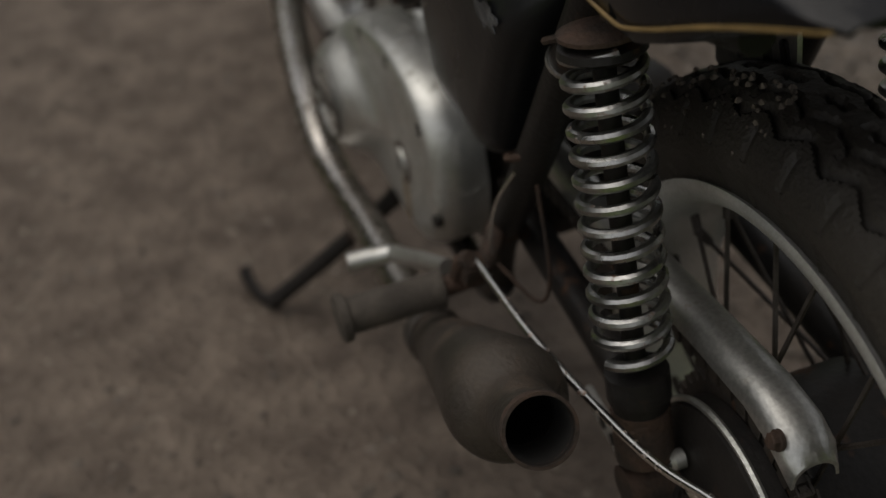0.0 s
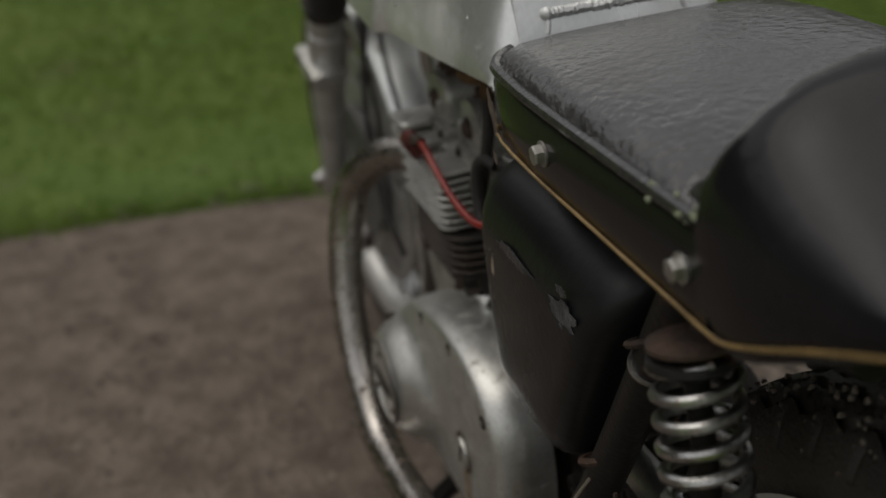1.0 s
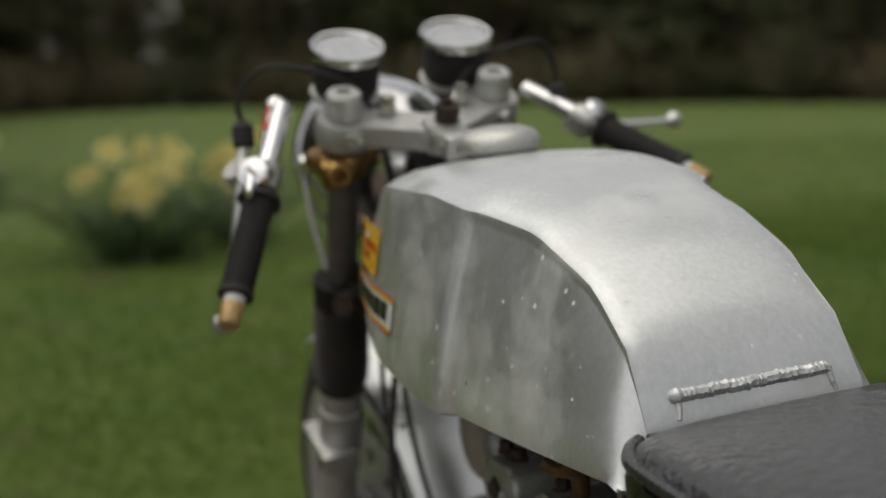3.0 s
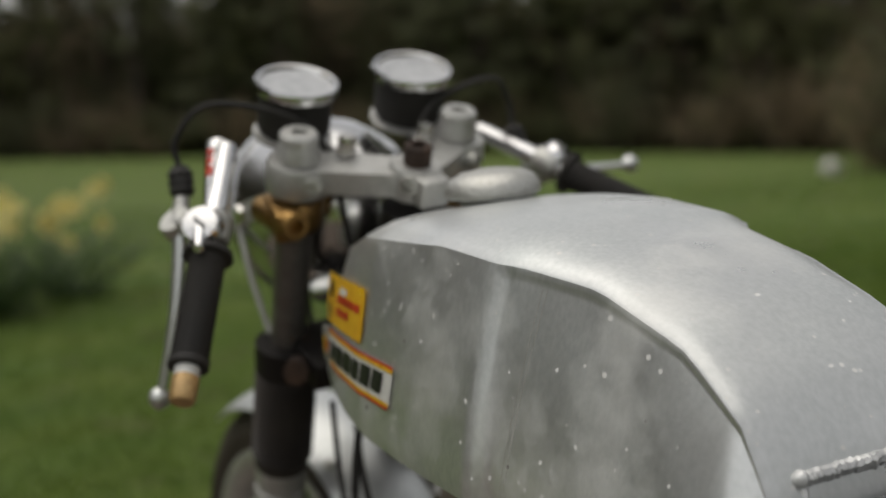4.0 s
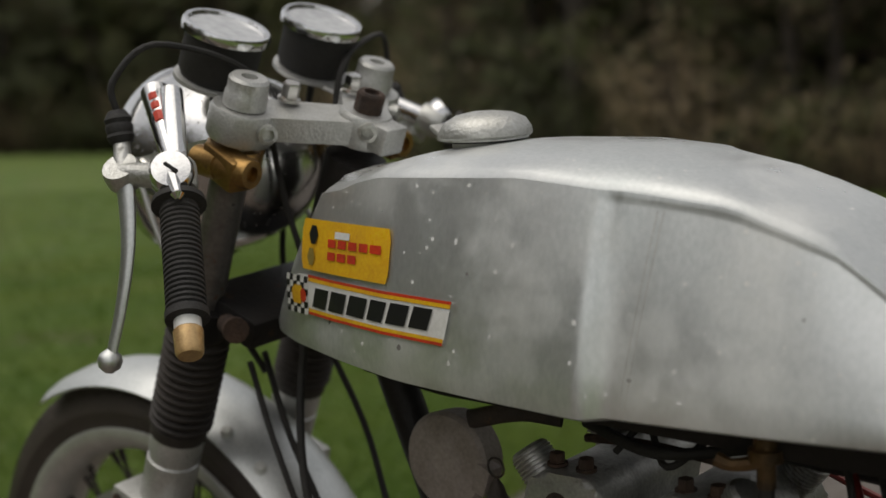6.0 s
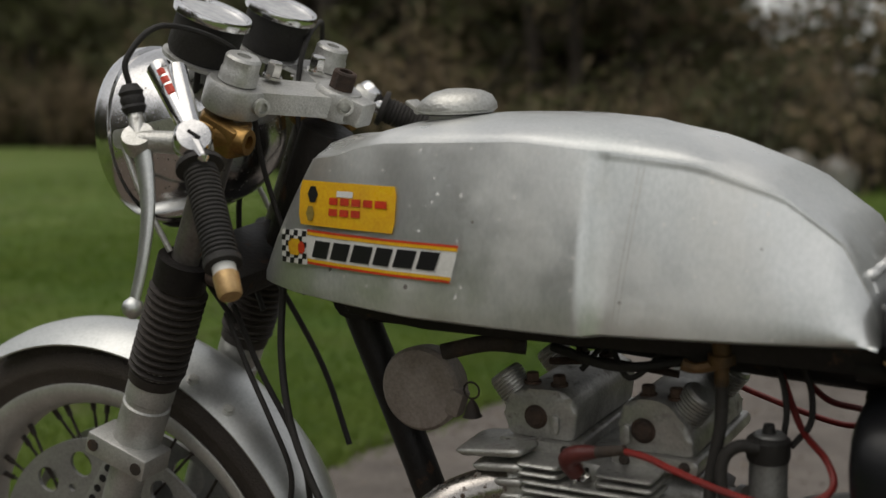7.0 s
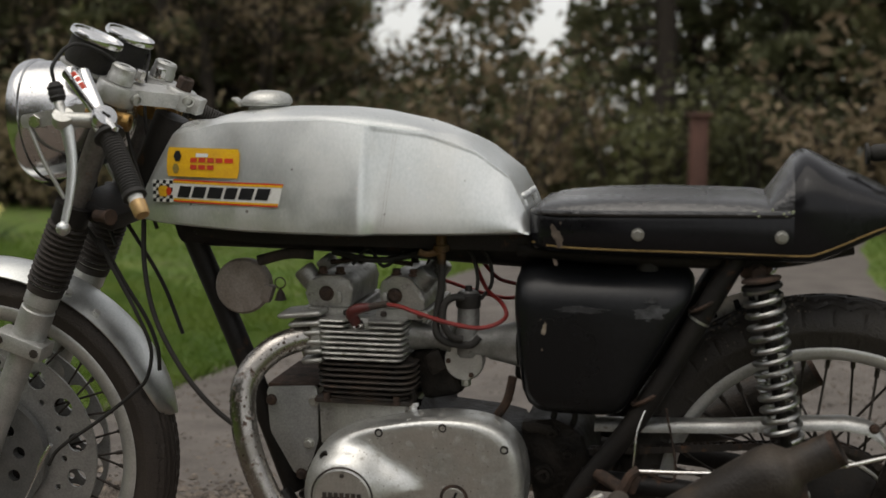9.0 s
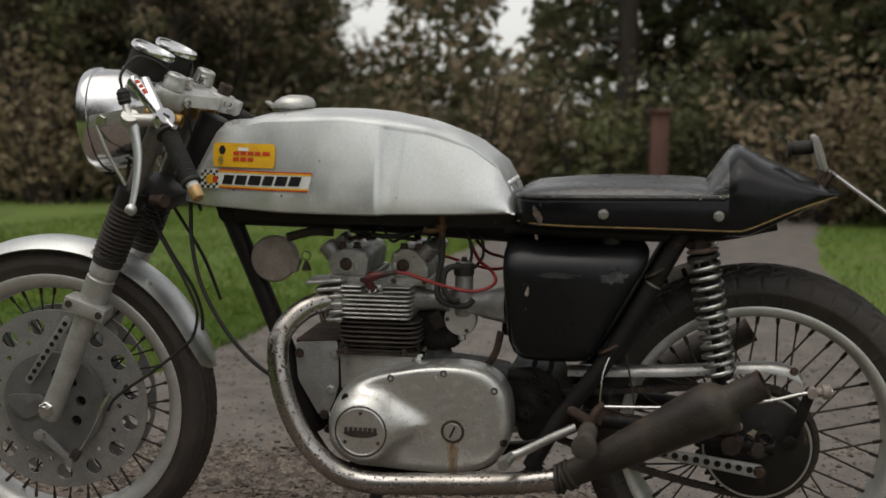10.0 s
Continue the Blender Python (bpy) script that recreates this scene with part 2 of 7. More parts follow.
M_FIN = mat("grimy_alloy_fin", (0.50, 0.50, 0.475), (0.34, 0.335, 0.315), 0.5, 0.8, 22, 0.2, 300, ((0.10, 0.085, 0.07), 50, 0.58, 0.72))
M_ROCKER = mat("oil_stained_alloy", (0.50, 0.50, 0.475), (0.33, 0.32, 0.30), 0.45, 0.75, 26, 0.22, 300, ((0.10, 0.08, 0.06), 34, 0.58, 0.72), detail=7)
M_OLDBRASS = mat("grimy_brass", (0.15, 0.085, 0.035), (0.07, 0.045, 0.025), 0.6, 0.5, 40, 0.3, 260)
M_GREASE = mat("black_grease", (0.010, 0.009, 0.008), (0.024, 0.020, 0.017), 0.5, 0.1, 30, 0.5, 160, ((0.06, 0.045, 0.034), 40, 0.66, 0.80))
M_GREASE.node_tree.nodes["Principled BSDF"].inputs["Specular IOR Level"].default_value = 0.15
M_DULL = mat("dull_grey_casting", (0.27, 0.27, 0.26), (0.17, 0.168, 0.16), 0.5, 0.5, 26, 0.2, 300, ((0.08, 0.065, 0.05), 40, 0.6, 0.74))
M_LAMP = mat("age_speckled_chrome", (0.72, 0.72, 0.72), (0.60, 0.60, 0.60), 0.18, 1.0, 10, 0.03, 300, ((0.36, 0.34, 0.32), 60, 0.66, 0.85), 0.08)
marks(M_LAMP, (0.22, 0.20, 0.18), 260, 0.40, 0.30, 0.6)
M_CHIP = mat("bare_pale_chip", (0.34, 0.29, 0.23), (0.20, 0.15, 0.11), 0.7, 0, 90, 0.3, 200)

# ---- mesh tools ----


def frames_along(pts):
    """Tangent, side and up at each point of a line, turned as little as possible."""
    out, prev = [], None
    for i, p in enumerate(pts):
        t = (pts[min(i + 1, len(pts) - 1)] - pts[max(i - 1, 0)]).normalized()
        if prev is None:
            s = t.cross(Vector((0, 1, 0)) if abs(t.y) < 0.9 else Vector((0, 0, 1))).normalized()
        else:
            s = (prev - t * prev.dot(t)).normalized()
        prev = s
        out.append((t, s, t.cross(s)))
    return out


def smooth_line(pts, k=6):
    """A line through all points, rounded between them."""
    p = [Vector(v) for v in pts]
    if len(p) < 3 or k < 2:
        return p
    q = [p[0] * 2 - p[1]] + p + [p[-1] * 2 - p[-2]]
    out = []
    for i in range(1, len(q) - 2):
        a, b, c, d = q[i - 1 : i + 3]
        for j in range(k):
            t = j / k
            out.append(0.5 * (2 * b + (c - a) * t + (2 * a - 5 * b + 4 * c - d) * t * t + (3 * b - a - 3 * c + d) * t**3))
    return out + [p[-1]]


def ring_skin(bm, rings, closed=False, caps=True):
    """Faces between rings of vertices."""
    n = len(rings[0])
    pairs = list(zip(rings, rings[1:])) + ([(rings[-1], rings[0])] if closed else [])
    for a, b in pairs:
        for i in range(n):
            j = (i + 1) % n
            bm.faces.new((a[i], a[j], b[j], b[i]))
    if caps and not closed:
        bm.faces.new(rings[0][::-1])
        bm.faces.new(rings[-1])


def tube(bm, pts, r, n=10, k=6, closed=False, caps=True, flat=1.0):
    line = smooth_line(pts, k) if not closed else [Vector(p) for p in pts]
    m = len(line)
    radii = [r] * m if not isinstance(r, (list, tuple)) else [float(np.interp(i / (m - 1) * (len(r) - 1), range(len(r)), r)) for i in range(m)]
    rings = []
    for p, (t, s, u), rad in zip(line, frames_along(line), radii):
        rings.append([bm.verts.new(p + (s * math.cos(a) + u * math.sin(a) * flat) * rad) for a in (2 * math.pi * i / n for i in range(n))])
    ring_skin(bm, rings, closed, caps)
    return bm


def lathe(bm, prof, origin, axis, n=28):
    """A turned body: (radius, height along the axis) pairs."""
    o, z = Vector(origin), Vector(axis).normalized()
    x = z.cross(Vector((0, 1, 0)) if abs(z.y) < 0.9 else Vector((1, 0, 0))).normalized()
    y = z.cross(x)
    rings = []
    for r, h in prof:
        c = o + z * h
        rings.append([bm.verts.new(c + (x * math.cos(2 * math.pi * i / n) + y * math.sin(2 * math.pi * i / n)) * max(r, 1e-5)) for i in range(n)])
    for a, b in zip(rings, rings[1:]):
        for i in range(n):
            j = (i + 1) % n
            bm.faces.new((a[i], a[j], b[j], b[i]))
    for ring, (r, _), flip in ((rings[0], prof[0], True), (rings[-1], prof[-1], False)):
        bm.faces.new(ring[::-1] if flip else ring)
    return bm


def box(bm, c, size, rot=(0, 0, 0), bevel=0.0, taper=1.0):
    m = pose(*c, *rot)
    v = []
    for sx in (-0.5, 0.5):
        for sy in (-0.5, 0.5):
            for sz in (-0.5, 0.5):
                k = taper if sz > 0 else 1.0
                v.append(bm.verts.new(m @ Vector((sx * size[0] * k, sy * size[1] * k, sz * size[2]))))
    f = [bm.faces.new([v[i] for i in q]) for q in ((0, 1, 3, 2), (4, 6, 7, 5), (0, 4, 5, 1), (2, 3, 7, 6), (0, 2, 6, 4), (1, 5, 7, 3))]
    if bevel:
        bmesh.ops.bevel(bm, geom=list({e for q in f for e in q.edges}), offset=bevel, segments=2, affect="EDGES", profile=0.5)
    return bm


def slab(bm, outline, y0, y1, bevel=0.0, seg=2):
    """A plate cut to an (x, z) outline, from y0 to y1."""
    a = [bm.verts.new((x, y0, z)) for x, z in outline]
    b = [bm.verts.new((x, y1, z)) for x, z in outline]
    n = len(outline)
    f = [bm.faces.new(a[::-1]), bm.faces.new(b)]
    f += [bm.faces.new((a[i], a[(i + 1) % n], b[(i + 1) % n], b[i])) for i in range(n)]
    if bevel:
        rim = {e for q in f[:2] for e in q.edges}
        bmesh.ops.bevel(bm, geom=list(rim), offset=bevel, segments=seg, affect="EDGES", profile=0.5)
    return bm


def rounded(pts, r=0.01, k=4):
    """An outline with its corners rounded."""
    out, n = [], len(pts)
    for i in range(n):
        p, a, b = Vector(pts[i]), Vector(pts[i - 1]), Vector(pts[(i + 1) % n])
        u, v = a - p, b - p
        d = min(r, u.length * 0.45, v.length * 0.45)
        s, e = p + u.normalized() * d, p + v.normalized() * d
        for j in range(k + 1):
            t = j / k
            out.append(tuple(s * (1 - t) ** 2 + p * 2 * t * (1 - t) + e * t * t))
    return out


def hexbolt(bm, p, axis, r=0.008, h=0.006):
    z = Vector(axis).normalized()
    lathe(bm, [(r * 1.25, -0.002), (r * 1.25, 0.0008), (r * 0.99, 0.001)], p, axis, 16)
    lathe(bm, [(r, 0.0008), (r, h * 0.85), (r * 0.86, h)], p, axis, 6)
    return bm


def part(name, bm, material, parent, label="", smooth=38):
    bmesh.ops.recalc_face_normals(bm, faces=bm.faces[:])
    me = bpy.data.meshes.new(name)
    bm.to_mesh(me)
    bm.free()
    me.materials.append(material)
    me.polygons.foreach_set("use_smooth", [True] * len(me.polygons))
    me.set_sharp_from_angle(angle=radians(smooth))
    ob = new(name, me)
    ob.parent = parent
    return tagged(ob, label)


def twin(ob, m, parent=None):
    """Another part on the same mesh, at the pose m in its parent's space."""
    o = new(ob.name.split(".")[0], ob.data)
    o.parent = parent or ob.parent
    o.matrix_basis = m
    if ob.get("label"):
        o["label"] = ob["label"]
    return o


B = bmesh.new


# ---- ground ----
def grid_sheet(name, xs, ys, height, material, label, category):
    vs = [(x, y, height(x, y)) for y in ys for x in xs]
    w = len(xs)
    fs = [(j * w + i, j * w + i + 1, (j + 1) * w + i + 1, (j + 1) * w + i) for j in range(len(ys) - 1) for i in range(w - 1)]
    me = bpy.data.meshes.new(name)
    me.from_pydata(vs, [], fs)
    me.materials.append(material)
    me.polygons.foreach_set("use_smooth", [True] * len(me.polygons))
    return tagged(new(name, me), label, category, "", "structure")


M_SOIL = mat("grass_soil", (0.072, 0.131, 0.014), (0.123, 0.170, 0.028), 0.9, 0, 1.3, 0.6, 40, ((0.11, 0.088, 0.050), 2.2, 0.54, 0.72), 0.05, dist=0.02)
M_PATH = mat("trodden_gravel", (0.158, 0.124, 0.098), (0.086, 0.066, 0.052), 0.92, 0, 13, 1.0, 55, ((0.21, 0.175, 0.145), 38, 0.62, 0.71), 0.06, dist=0.016, detail=9)
marks(M_PATH, (0.075, 0.060, 0.048), 34, 0.40, 0.20, 0.9, soft=0.8)
marks(M_PATH, (0.26, 0.225, 0.185), 46, 0.30, 0.12, 0.9, soft=0.6)
M_DRIVE = mat("packed_grey_gravel", (0.150, 0.132, 0.117), (0.098, 0.086, 0.076), 0.92, 0, 5, 0.6, 70, ((0.19, 0.17, 0.15), 30, 0.62, 0.72), 0.06, dist=0.010, detail=9)
M_STONE = vary(mat("gravel_stone", (0.15, 0.125, 0.10), (0.085, 0.07, 0.06), 0.9, 0, 30, 0.4, 90), 0.5, 1.6)
EDGE_L, EDGE_R = -0.83, 2.1


def edge_l(y):
    return EDGE_L + 0.05 * noise.noise(Vector((y * 1.7, 3.1, 0))) + 0.03 * noise.noise(Vector((y * 6, 1.1, 0)))


def edge_r(y):
    return EDGE_R + 0.008 * max(y - 6, 0) ** 2 + 0.06 * noise.noise(Vector((y * 1.3, 7.7, 0)))


far = [-900, -300, -100, -40]
grid_sheet("ground", far + [-20 + 0.5 * i for i in range(81)] + [40, 100, 300, 900], far + [-20 + 0.5 * i for i in range(121)] + [60, 100, 300, 900],
           lambda x, y: -0.02 + (0.03 * noise.noise(Vector((x * 0.5, y * 0.5, 0))) if abs(x) < 20 and abs(y) < 40 else 0) * min(1, max(0, max(-0.9 - x, x - 2.4)) * 0.8) - (0.02 if -0.8 < x < 2 else 0),
           M_SOIL, "mown grass lawn with bare soil between tufts", "lawn")
vs, fs = [], []
YS = [-14 + 0.12 * i for i in range(180)] + [8 + 0.6 * i for i in range(40)]
for y in YS:
    a, b = edge_l(y), edge_r(y)
    for k in range(33):
        x = a + (b - a) * k / 32
        lip = min(k, 32 - k)
        vs.append((x, y, (-0.03 if lip == 0 else 0.0) + 0.004 * noise.noise(Vector((x * 4, y * 4, 2))) + 0.004 * noise.noise(Vector((x * 1.1, y * 1.1, 5)))))
fs = [(j * 33 + i, j * 33 + i + 1, (j + 1) * 33 + i + 1, (j + 1) * 33 + i) for j in range(len(YS) - 1) for i in range(32)]
me = bpy.data.meshes.new("path")
me.from_pydata(vs, [], fs)
me.materials.append(M_PATH)
me.materials.append(M_DRIVE)
me.polygons.foreach_set("material_index", [int(YS[j] > 0.55 + 0.12 * noise.noise(Vector((i * 0.35, 0, 8)))) for j in range(len(YS) - 1) for i in range(32)])
me.polygons.foreach_set("use_smooth", [True] * len(me.polygons))
tagged(new("path", me), "trodden brown gravel track across the lawn", "path", "", "structure")


def scatter(name, n, spot, shape, material, label, category, parent=None):
    """Very many small pieces in one mesh: shape(rng) gives vertices and faces round (0, 0, 0), spot(rng) a place."""
    rng = random.Random(name)
    vs, fs = [], []
    for _ in range(n):
        p = spot(rng)
        if p is None:
            continue
        v, f = shape(rng)
        o = len(vs)
        vs.extend((a + p[0], b + p[1], c + p[2]) for a, b, c in v)
        fs.extend(tuple(i + o for i in q) for q in f)
    me = bpy.data.meshes.new(name)
    me.from_pydata(vs, [], fs)
    me.materials.append(material)
    ob = new(name, me)
    ob.parent = parent
    return tagged(ob, label, category, "", "stuff")


def pebble(lo, hi):
    def shape(rng):
        r = lo + (hi - lo) * rng.random() ** 3
        a, b, c = (r * rng.uniform(0.7, 1.3), r * rng.uniform(0.7, 1.3), r * rng.uniform(0.4, 0.8))
        t = rng.uniform(0, 6.28)
        v = [(0, 0, c), (0, 0, -c)] + [(a * math.cos(t + i * 1.2566) * rng.uniform(0.8, 1.15), b * math.sin(t + i * 1.2566) * rng.uniform(0.8, 1.15), rng.uniform(-0.3, 0.3) * c) for i in range(5)]
        return v, [(0, 2 + i, 2 + (i + 1) % 5) for i in range(5)] + [(1, 2 + (i + 1) % 5, 2 + i) for i in range(5)]
    return shape


def on_path(y0, y1):
    def spot(rng):
        y = rng.uniform(y0, y1)
        return (rng.uniform(edge_l(y) - 0.03, edge_r(y)), y, 0.001)
    return spot


scatter("gravel", 14000, on_path(-1.6, 3.5), pebble(0.002, 0.011), M_STONE, "loose small stones on the gravel track", "gravel")
scatter("gravel", 7000, lambda r: (r.gauss(-0.1, 0.5), r.gauss(0.62, 0.13), 0.003), pebble(0.004, 0.017), M_STONE, "band of coarser loose gravel on the track", "gravel")


def blade(lo, hi, wide=0.005):
    def shape(rng):
        h = rng.uniform(lo, hi)
        t = rng.uniform(0, 6.28)
        w = rng.uniform(0.5, 1.0) * wide
        dx, dy = math.cos(t), math.sin(t)
        lean = rng.uniform(0.5, 1.5) * h
        l2 = rng.uniform(0, 6.28)
        ex, ey = math.cos(l2) * lean, math.sin(l2) * lean
        v = [(-dx * w, -dy * w, 0), (dx * w, dy * w, 0), (ex * 0.4 + dx * w * 0.8, ey * 0.4 + dy * w * 0.8, h * 0.6), (ex * 0.4 - dx * w * 0.8, ey * 0.4 - dy * w * 0.8, h * 0.6), (ex, ey, h)]
        return v, [(0, 1, 2, 3), (3, 2, 4)]
    return shape


def leaf_mat(name, a, b, rough=0.6, patch=3.0):
    m = mat(name, a, b, rough, 0, patch, 0.05, 60)
    nt = m.node_tree
    geo = nt.nodes.new("ShaderNodeNewGeometry")
    hsv = nt.nodes.new("ShaderNodeHueSaturation")
    rng = nt.nodes.new("ShaderNodeMapRange")
    rng.inputs["To Min"].default_value, rng.inputs["To Max"].default_value = 0.84, 1.2
    nt.links.new(geo.outputs["Random Per Island"], rng.inputs["Value"])
    bs = nt.nodes["Principled BSDF"]
    src = bs.inputs["Base Color"].links[0].from_socket
    nt.links.new(src, hsv.inputs["Color"])
    nt.links.new(rng.outputs[0], hsv.inputs["Value"])
    nt.links.new(hsv.outputs[0], bs.inputs["Base Color"])
    tr = nt.nodes.new("ShaderNodeBsdfTranslucent")
    nt.links.new(hsv.outputs[0], tr.inputs["Color"])
    mx = nt.nodes.new("ShaderNodeMixShader")
    mx.inputs[0].default_value = 0.4
    nt.links.new(bs.outputs[0], mx.inputs[1])
    nt.links.new(tr.outputs[0], mx.inputs[2])
    nt.links.new(mx.outputs[0], nt.nodes["Material Output"].inputs["Surface"])
    return m


M_GRASS = leaf_mat("grass_blade", (0.083, 0.159, 0.014), (0.143, 0.206, 0.030), 0.6, 1.7)


def tufty(x0, x1, y0, y1, keep):
    def spot(rng):
        x, y = rng.uniform(x0, x1), rng.uniform(y0, y1)
        if not keep(x, y) or noise.noise(Vector((x * 2.2, y * 2.2, 9))) * 0.5 + rng.uniform(-0.3, 0.8) < -0.12:
            return None
        return (x, y, -0.03 + 0.03 * noise.noise(Vector((x * 0.5, y * 0.5, 0))))
    return spot


right = lambda x, y: x > edge_r(y) - 0.01


def lawn_spot(power, reach):
    """Places on the lawn left of the track, thinning out with distance."""
    def spot(rng):
        d = reach * rng.random() ** power
        y = rng.uniform(-1.6 + rng.gauss(0, 0.7), 4.0 + 0.9 * d)
        x = edge_l(y) + 0.02 - d
        return (x, y, -0.03 + 0.03 * noise.noise(Vector((x * 0.5, y * 0.5, 0))))
    return spot


scatter("grass", 200000, lawn_spot(1.9, 6.0), blade(0.018, 0.045, 0.0026), M_GRASS, "short mown lawn grass beside the track", "grass")
scatter("grass", 60000, lawn_spot(1.1, 13.0), blade(0.03, 0.065, 0.0045), M_GRASS, "mown lawn grass", "grass")
scatter("grass", 2500, lambda r: (lambda y: (edge_l(y) + abs(r.gauss(0, 0.05)), y, -0.01))(r.uniform(-1.5, 5)), blade(0.02, 0.05, 0.003), M_GRASS, "stray grass along the track's edge", "grass")
scatter("grass", 45000, lambda r: (lambda y: (edge_l(y) + 0.02 - 5.0 * r.random() ** 1.3, y, -0.03))(3.5 + 15.0 * r.random() ** 1.2), blade(0.035, 0.08), M_GRASS, "mown lawn grass along the far stretch of the track", "grass")
scatter("grass", 40000, tufty(1.8, 8, 2.5, 16, right), blade(0.03, 0.07), M_GRASS, "mown lawn grass past the track", "grass")

scatter("grass", 22000, tufty(1.8, 8, -6, 2.5, right), blade(0.025, 0.055, 0.0045), M_GRASS, "mown lawn grass across the track", "grass")
scatter("grass", 22000, tufty(-8, -0.7, -6, -1.5, lambda x, y: x < edge_l(y) + 0.01), blade(0.025, 0.055, 0.0045), M_GRASS, "mown lawn grass beside the track", "grass")

# ---- trees and hedge ----
M_BARK = mat("bark", (0.055, 0.042, 0.032), (0.030, 0.024, 0.019), 0.9, 0, 6, 0.8, 30, None, 0.05, 0, (1, 1, 0.25), 5, 0.03)
M_TWIG = leaf_mat("brown_twigs_and_dead_leaf", (0.235, 0.175, 0.112), (0.29, 0.23, 0.146), 0.85)
M_EVERGREEN = leaf_mat("evergreen_leaf", (0.098, 0.110, 0.052), (0.148, 0.152, 0.078), 0.6)
M_IVY = leaf_mat("hedge_leaf", (0.122, 0.134, 0.055), (0.178, 0.174, 0.084), 0.6)


def leaf_cloud(bm_v, bm_f, rng, centre, rad, n, size, flat=1.0, lie=0.7):
    for _ in range(n):
        d = Vector((rng.gauss(0, 1), rng.gauss(0, 1), rng.gauss(0, 1))).normalized() * rad * rng.random() ** 0.45
        p = centre + Vector((d.x, d.y, d.z * flat))
        s = size * rng.uniform(0.5, 1.4)
        u = Vector((rng.gauss(0, 1), rng.gauss(0, 1), rng.gauss(0, lie))).normalized()
        w = u.cross(Vector((rng.gauss(0, 1), rng.gauss(0, 1), rng.gauss(0, 1)))).normalized()
        o = len(bm_v)
        bm_v.extend([p - u * s, p + w * s * 0.45, p + u * s, p - w * s * 0.45])
        bm_f.append((o, o + 1, o + 2, o + 3))


def mesh_of(name, v, f, material):
    me = bpy.data.meshes.new(name)
    me.from_pydata([tuple(p) for p in v], [], f)
    me.materials.append(material)
    return me


def make_tree(name, seed, height, girth, kind, label):
    """A tapered trunk with limbs; the crown is many small leaves or twigs along them."""
    rng = random.Random(seed)
    root = tagged(new(name), label, "tree", "trees round the lawn")
    bm = B()
    line = [Vector((0, 0, -0.2))]
    for i in range(1, 9):
        line.append(Vector((rng.gauss(0, 0.05) * i * 0.4, rng.gauss(0, 0.05) * i * 0.4, height * i / 8)))
    tube(bm, line, [girth * 1.35, girth, girth * 0.85, girth * 0.6, girth * 0.35, 0.02], 8, 2)
    limb = B()
    v, f = [], []
    m_leaf = {"conifer": M_EVERGREEN, "bare": M_TWIG, "ivy": M_IVY}[kind]
    limbs = {"conifer": 46, "bare": 34, "ivy": 30}[kind]
    for k in range(limbs):
        t = rng.uniform(0.10 if kind != "bare" else 0.2, 0.98)
        base = line[0].lerp(line[-1], t)
        i = min(int(t * 8), 7)
        base = line[i].lerp(line[i + 1], t * 8 - i)
        a = rng.uniform(0, 6.283)
        reach = {"conifer": height * 0.26 * (1.08 - t), "bare": height * 0.30 * (1.15 - t), "ivy": height * 0.22 * (1.2 - t)}[kind] * rng.uniform(0.55, 1.25)
        drop = {"conifer": -0.15, "bare": 0.55, "ivy": 0.3}[kind]
        tip = base + Vector((math.cos(a) * reach, math.sin(a) * reach, drop * reach + rng.gauss(0, 0.1)))
        midp = base.lerp(tip, 0.5) + Vector((rng.gauss(0, 0.06), rng.gauss(0, 0.06), 0.08 * reach)) 
        tube(limb, [base, midp, tip], [girth * 0.28 * (1.1 - t) + 0.012, girth * 0.15 * (1.1 - t) + 0.008, 0.004], 5, 2)
        for s in (0.35, 0.6, 0.85, 1.0):
            q = base.lerp(tip, s)
            if kind == "bare":
                for _ in range(3):
                    e = q + Vector((rng.gauss(0, 0.3), rng.gauss(0, 0.3), abs(rng.gauss(0.15, 0.25))))
                    tube(limb, [q, e], [0.012, 0.003], 3, 1)
                leaf_cloud(v, f, rng, q + Vector((0, 0, 0.1)), 0.34, 14, 0.055, 0.8, 1.0)
            else:
                leaf_cloud(v, f, rng, q, 0.22 + 0.30 * reach * 0.5, 34 if kind == "conifer" else 40, 0.10 if kind == "conifer" else 0.085, 0.5 if kind == "conifer" else 0.9)
    part("trunk", bm, M_BARK, root)
    tagged(part("branchwork", limb, M_BARK, root), kind="stuff")
    crown = new("crown", mesh_of("crown", v, f, m_leaf))
    crown.parent = root
    return root


def make_bush(name, seed, w, h, material, label, n=1500, size=0.055):
    rng = random.Random(seed)
    root = tagged(new(name), label, "bush", "bushes along the wood's edge")
    bm = B()
    v, f = [], []
    for k in range(26):
        a = rng.uniform(0, 6.283)
        r = w * 0.5 * rng.random() ** 0.5
        tip = Vector((math.cos(a) * r, math.sin(a) * r, h * rng.uniform(0.45, 1.05)))
        tube(bm, [Vector((tip.x * 0.3, tip.y * 0.3, -0.1)), tip.lerp(Vector((0, 0, tip.z * 0.5)), 0.3), tip], [0.022, 0.014, 0.004], 4, 2)
        for s in (0.3, 0.6, 0.85, 1.0):
            leaf_cloud(v, f, rng, Vector((tip.x * (0.4 + 0.6 * s), tip.y * (0.4 + 0.6 * s), tip.z * s)), 0.12 * w + 0.1, n // 104, size, 0.9)
    tagged(part("stemwork", bm, M_BARK, root), kind="stuff")
    o = new("leaves", mesh_of("leaves", v, f, material))
    o.parent = root
    return root


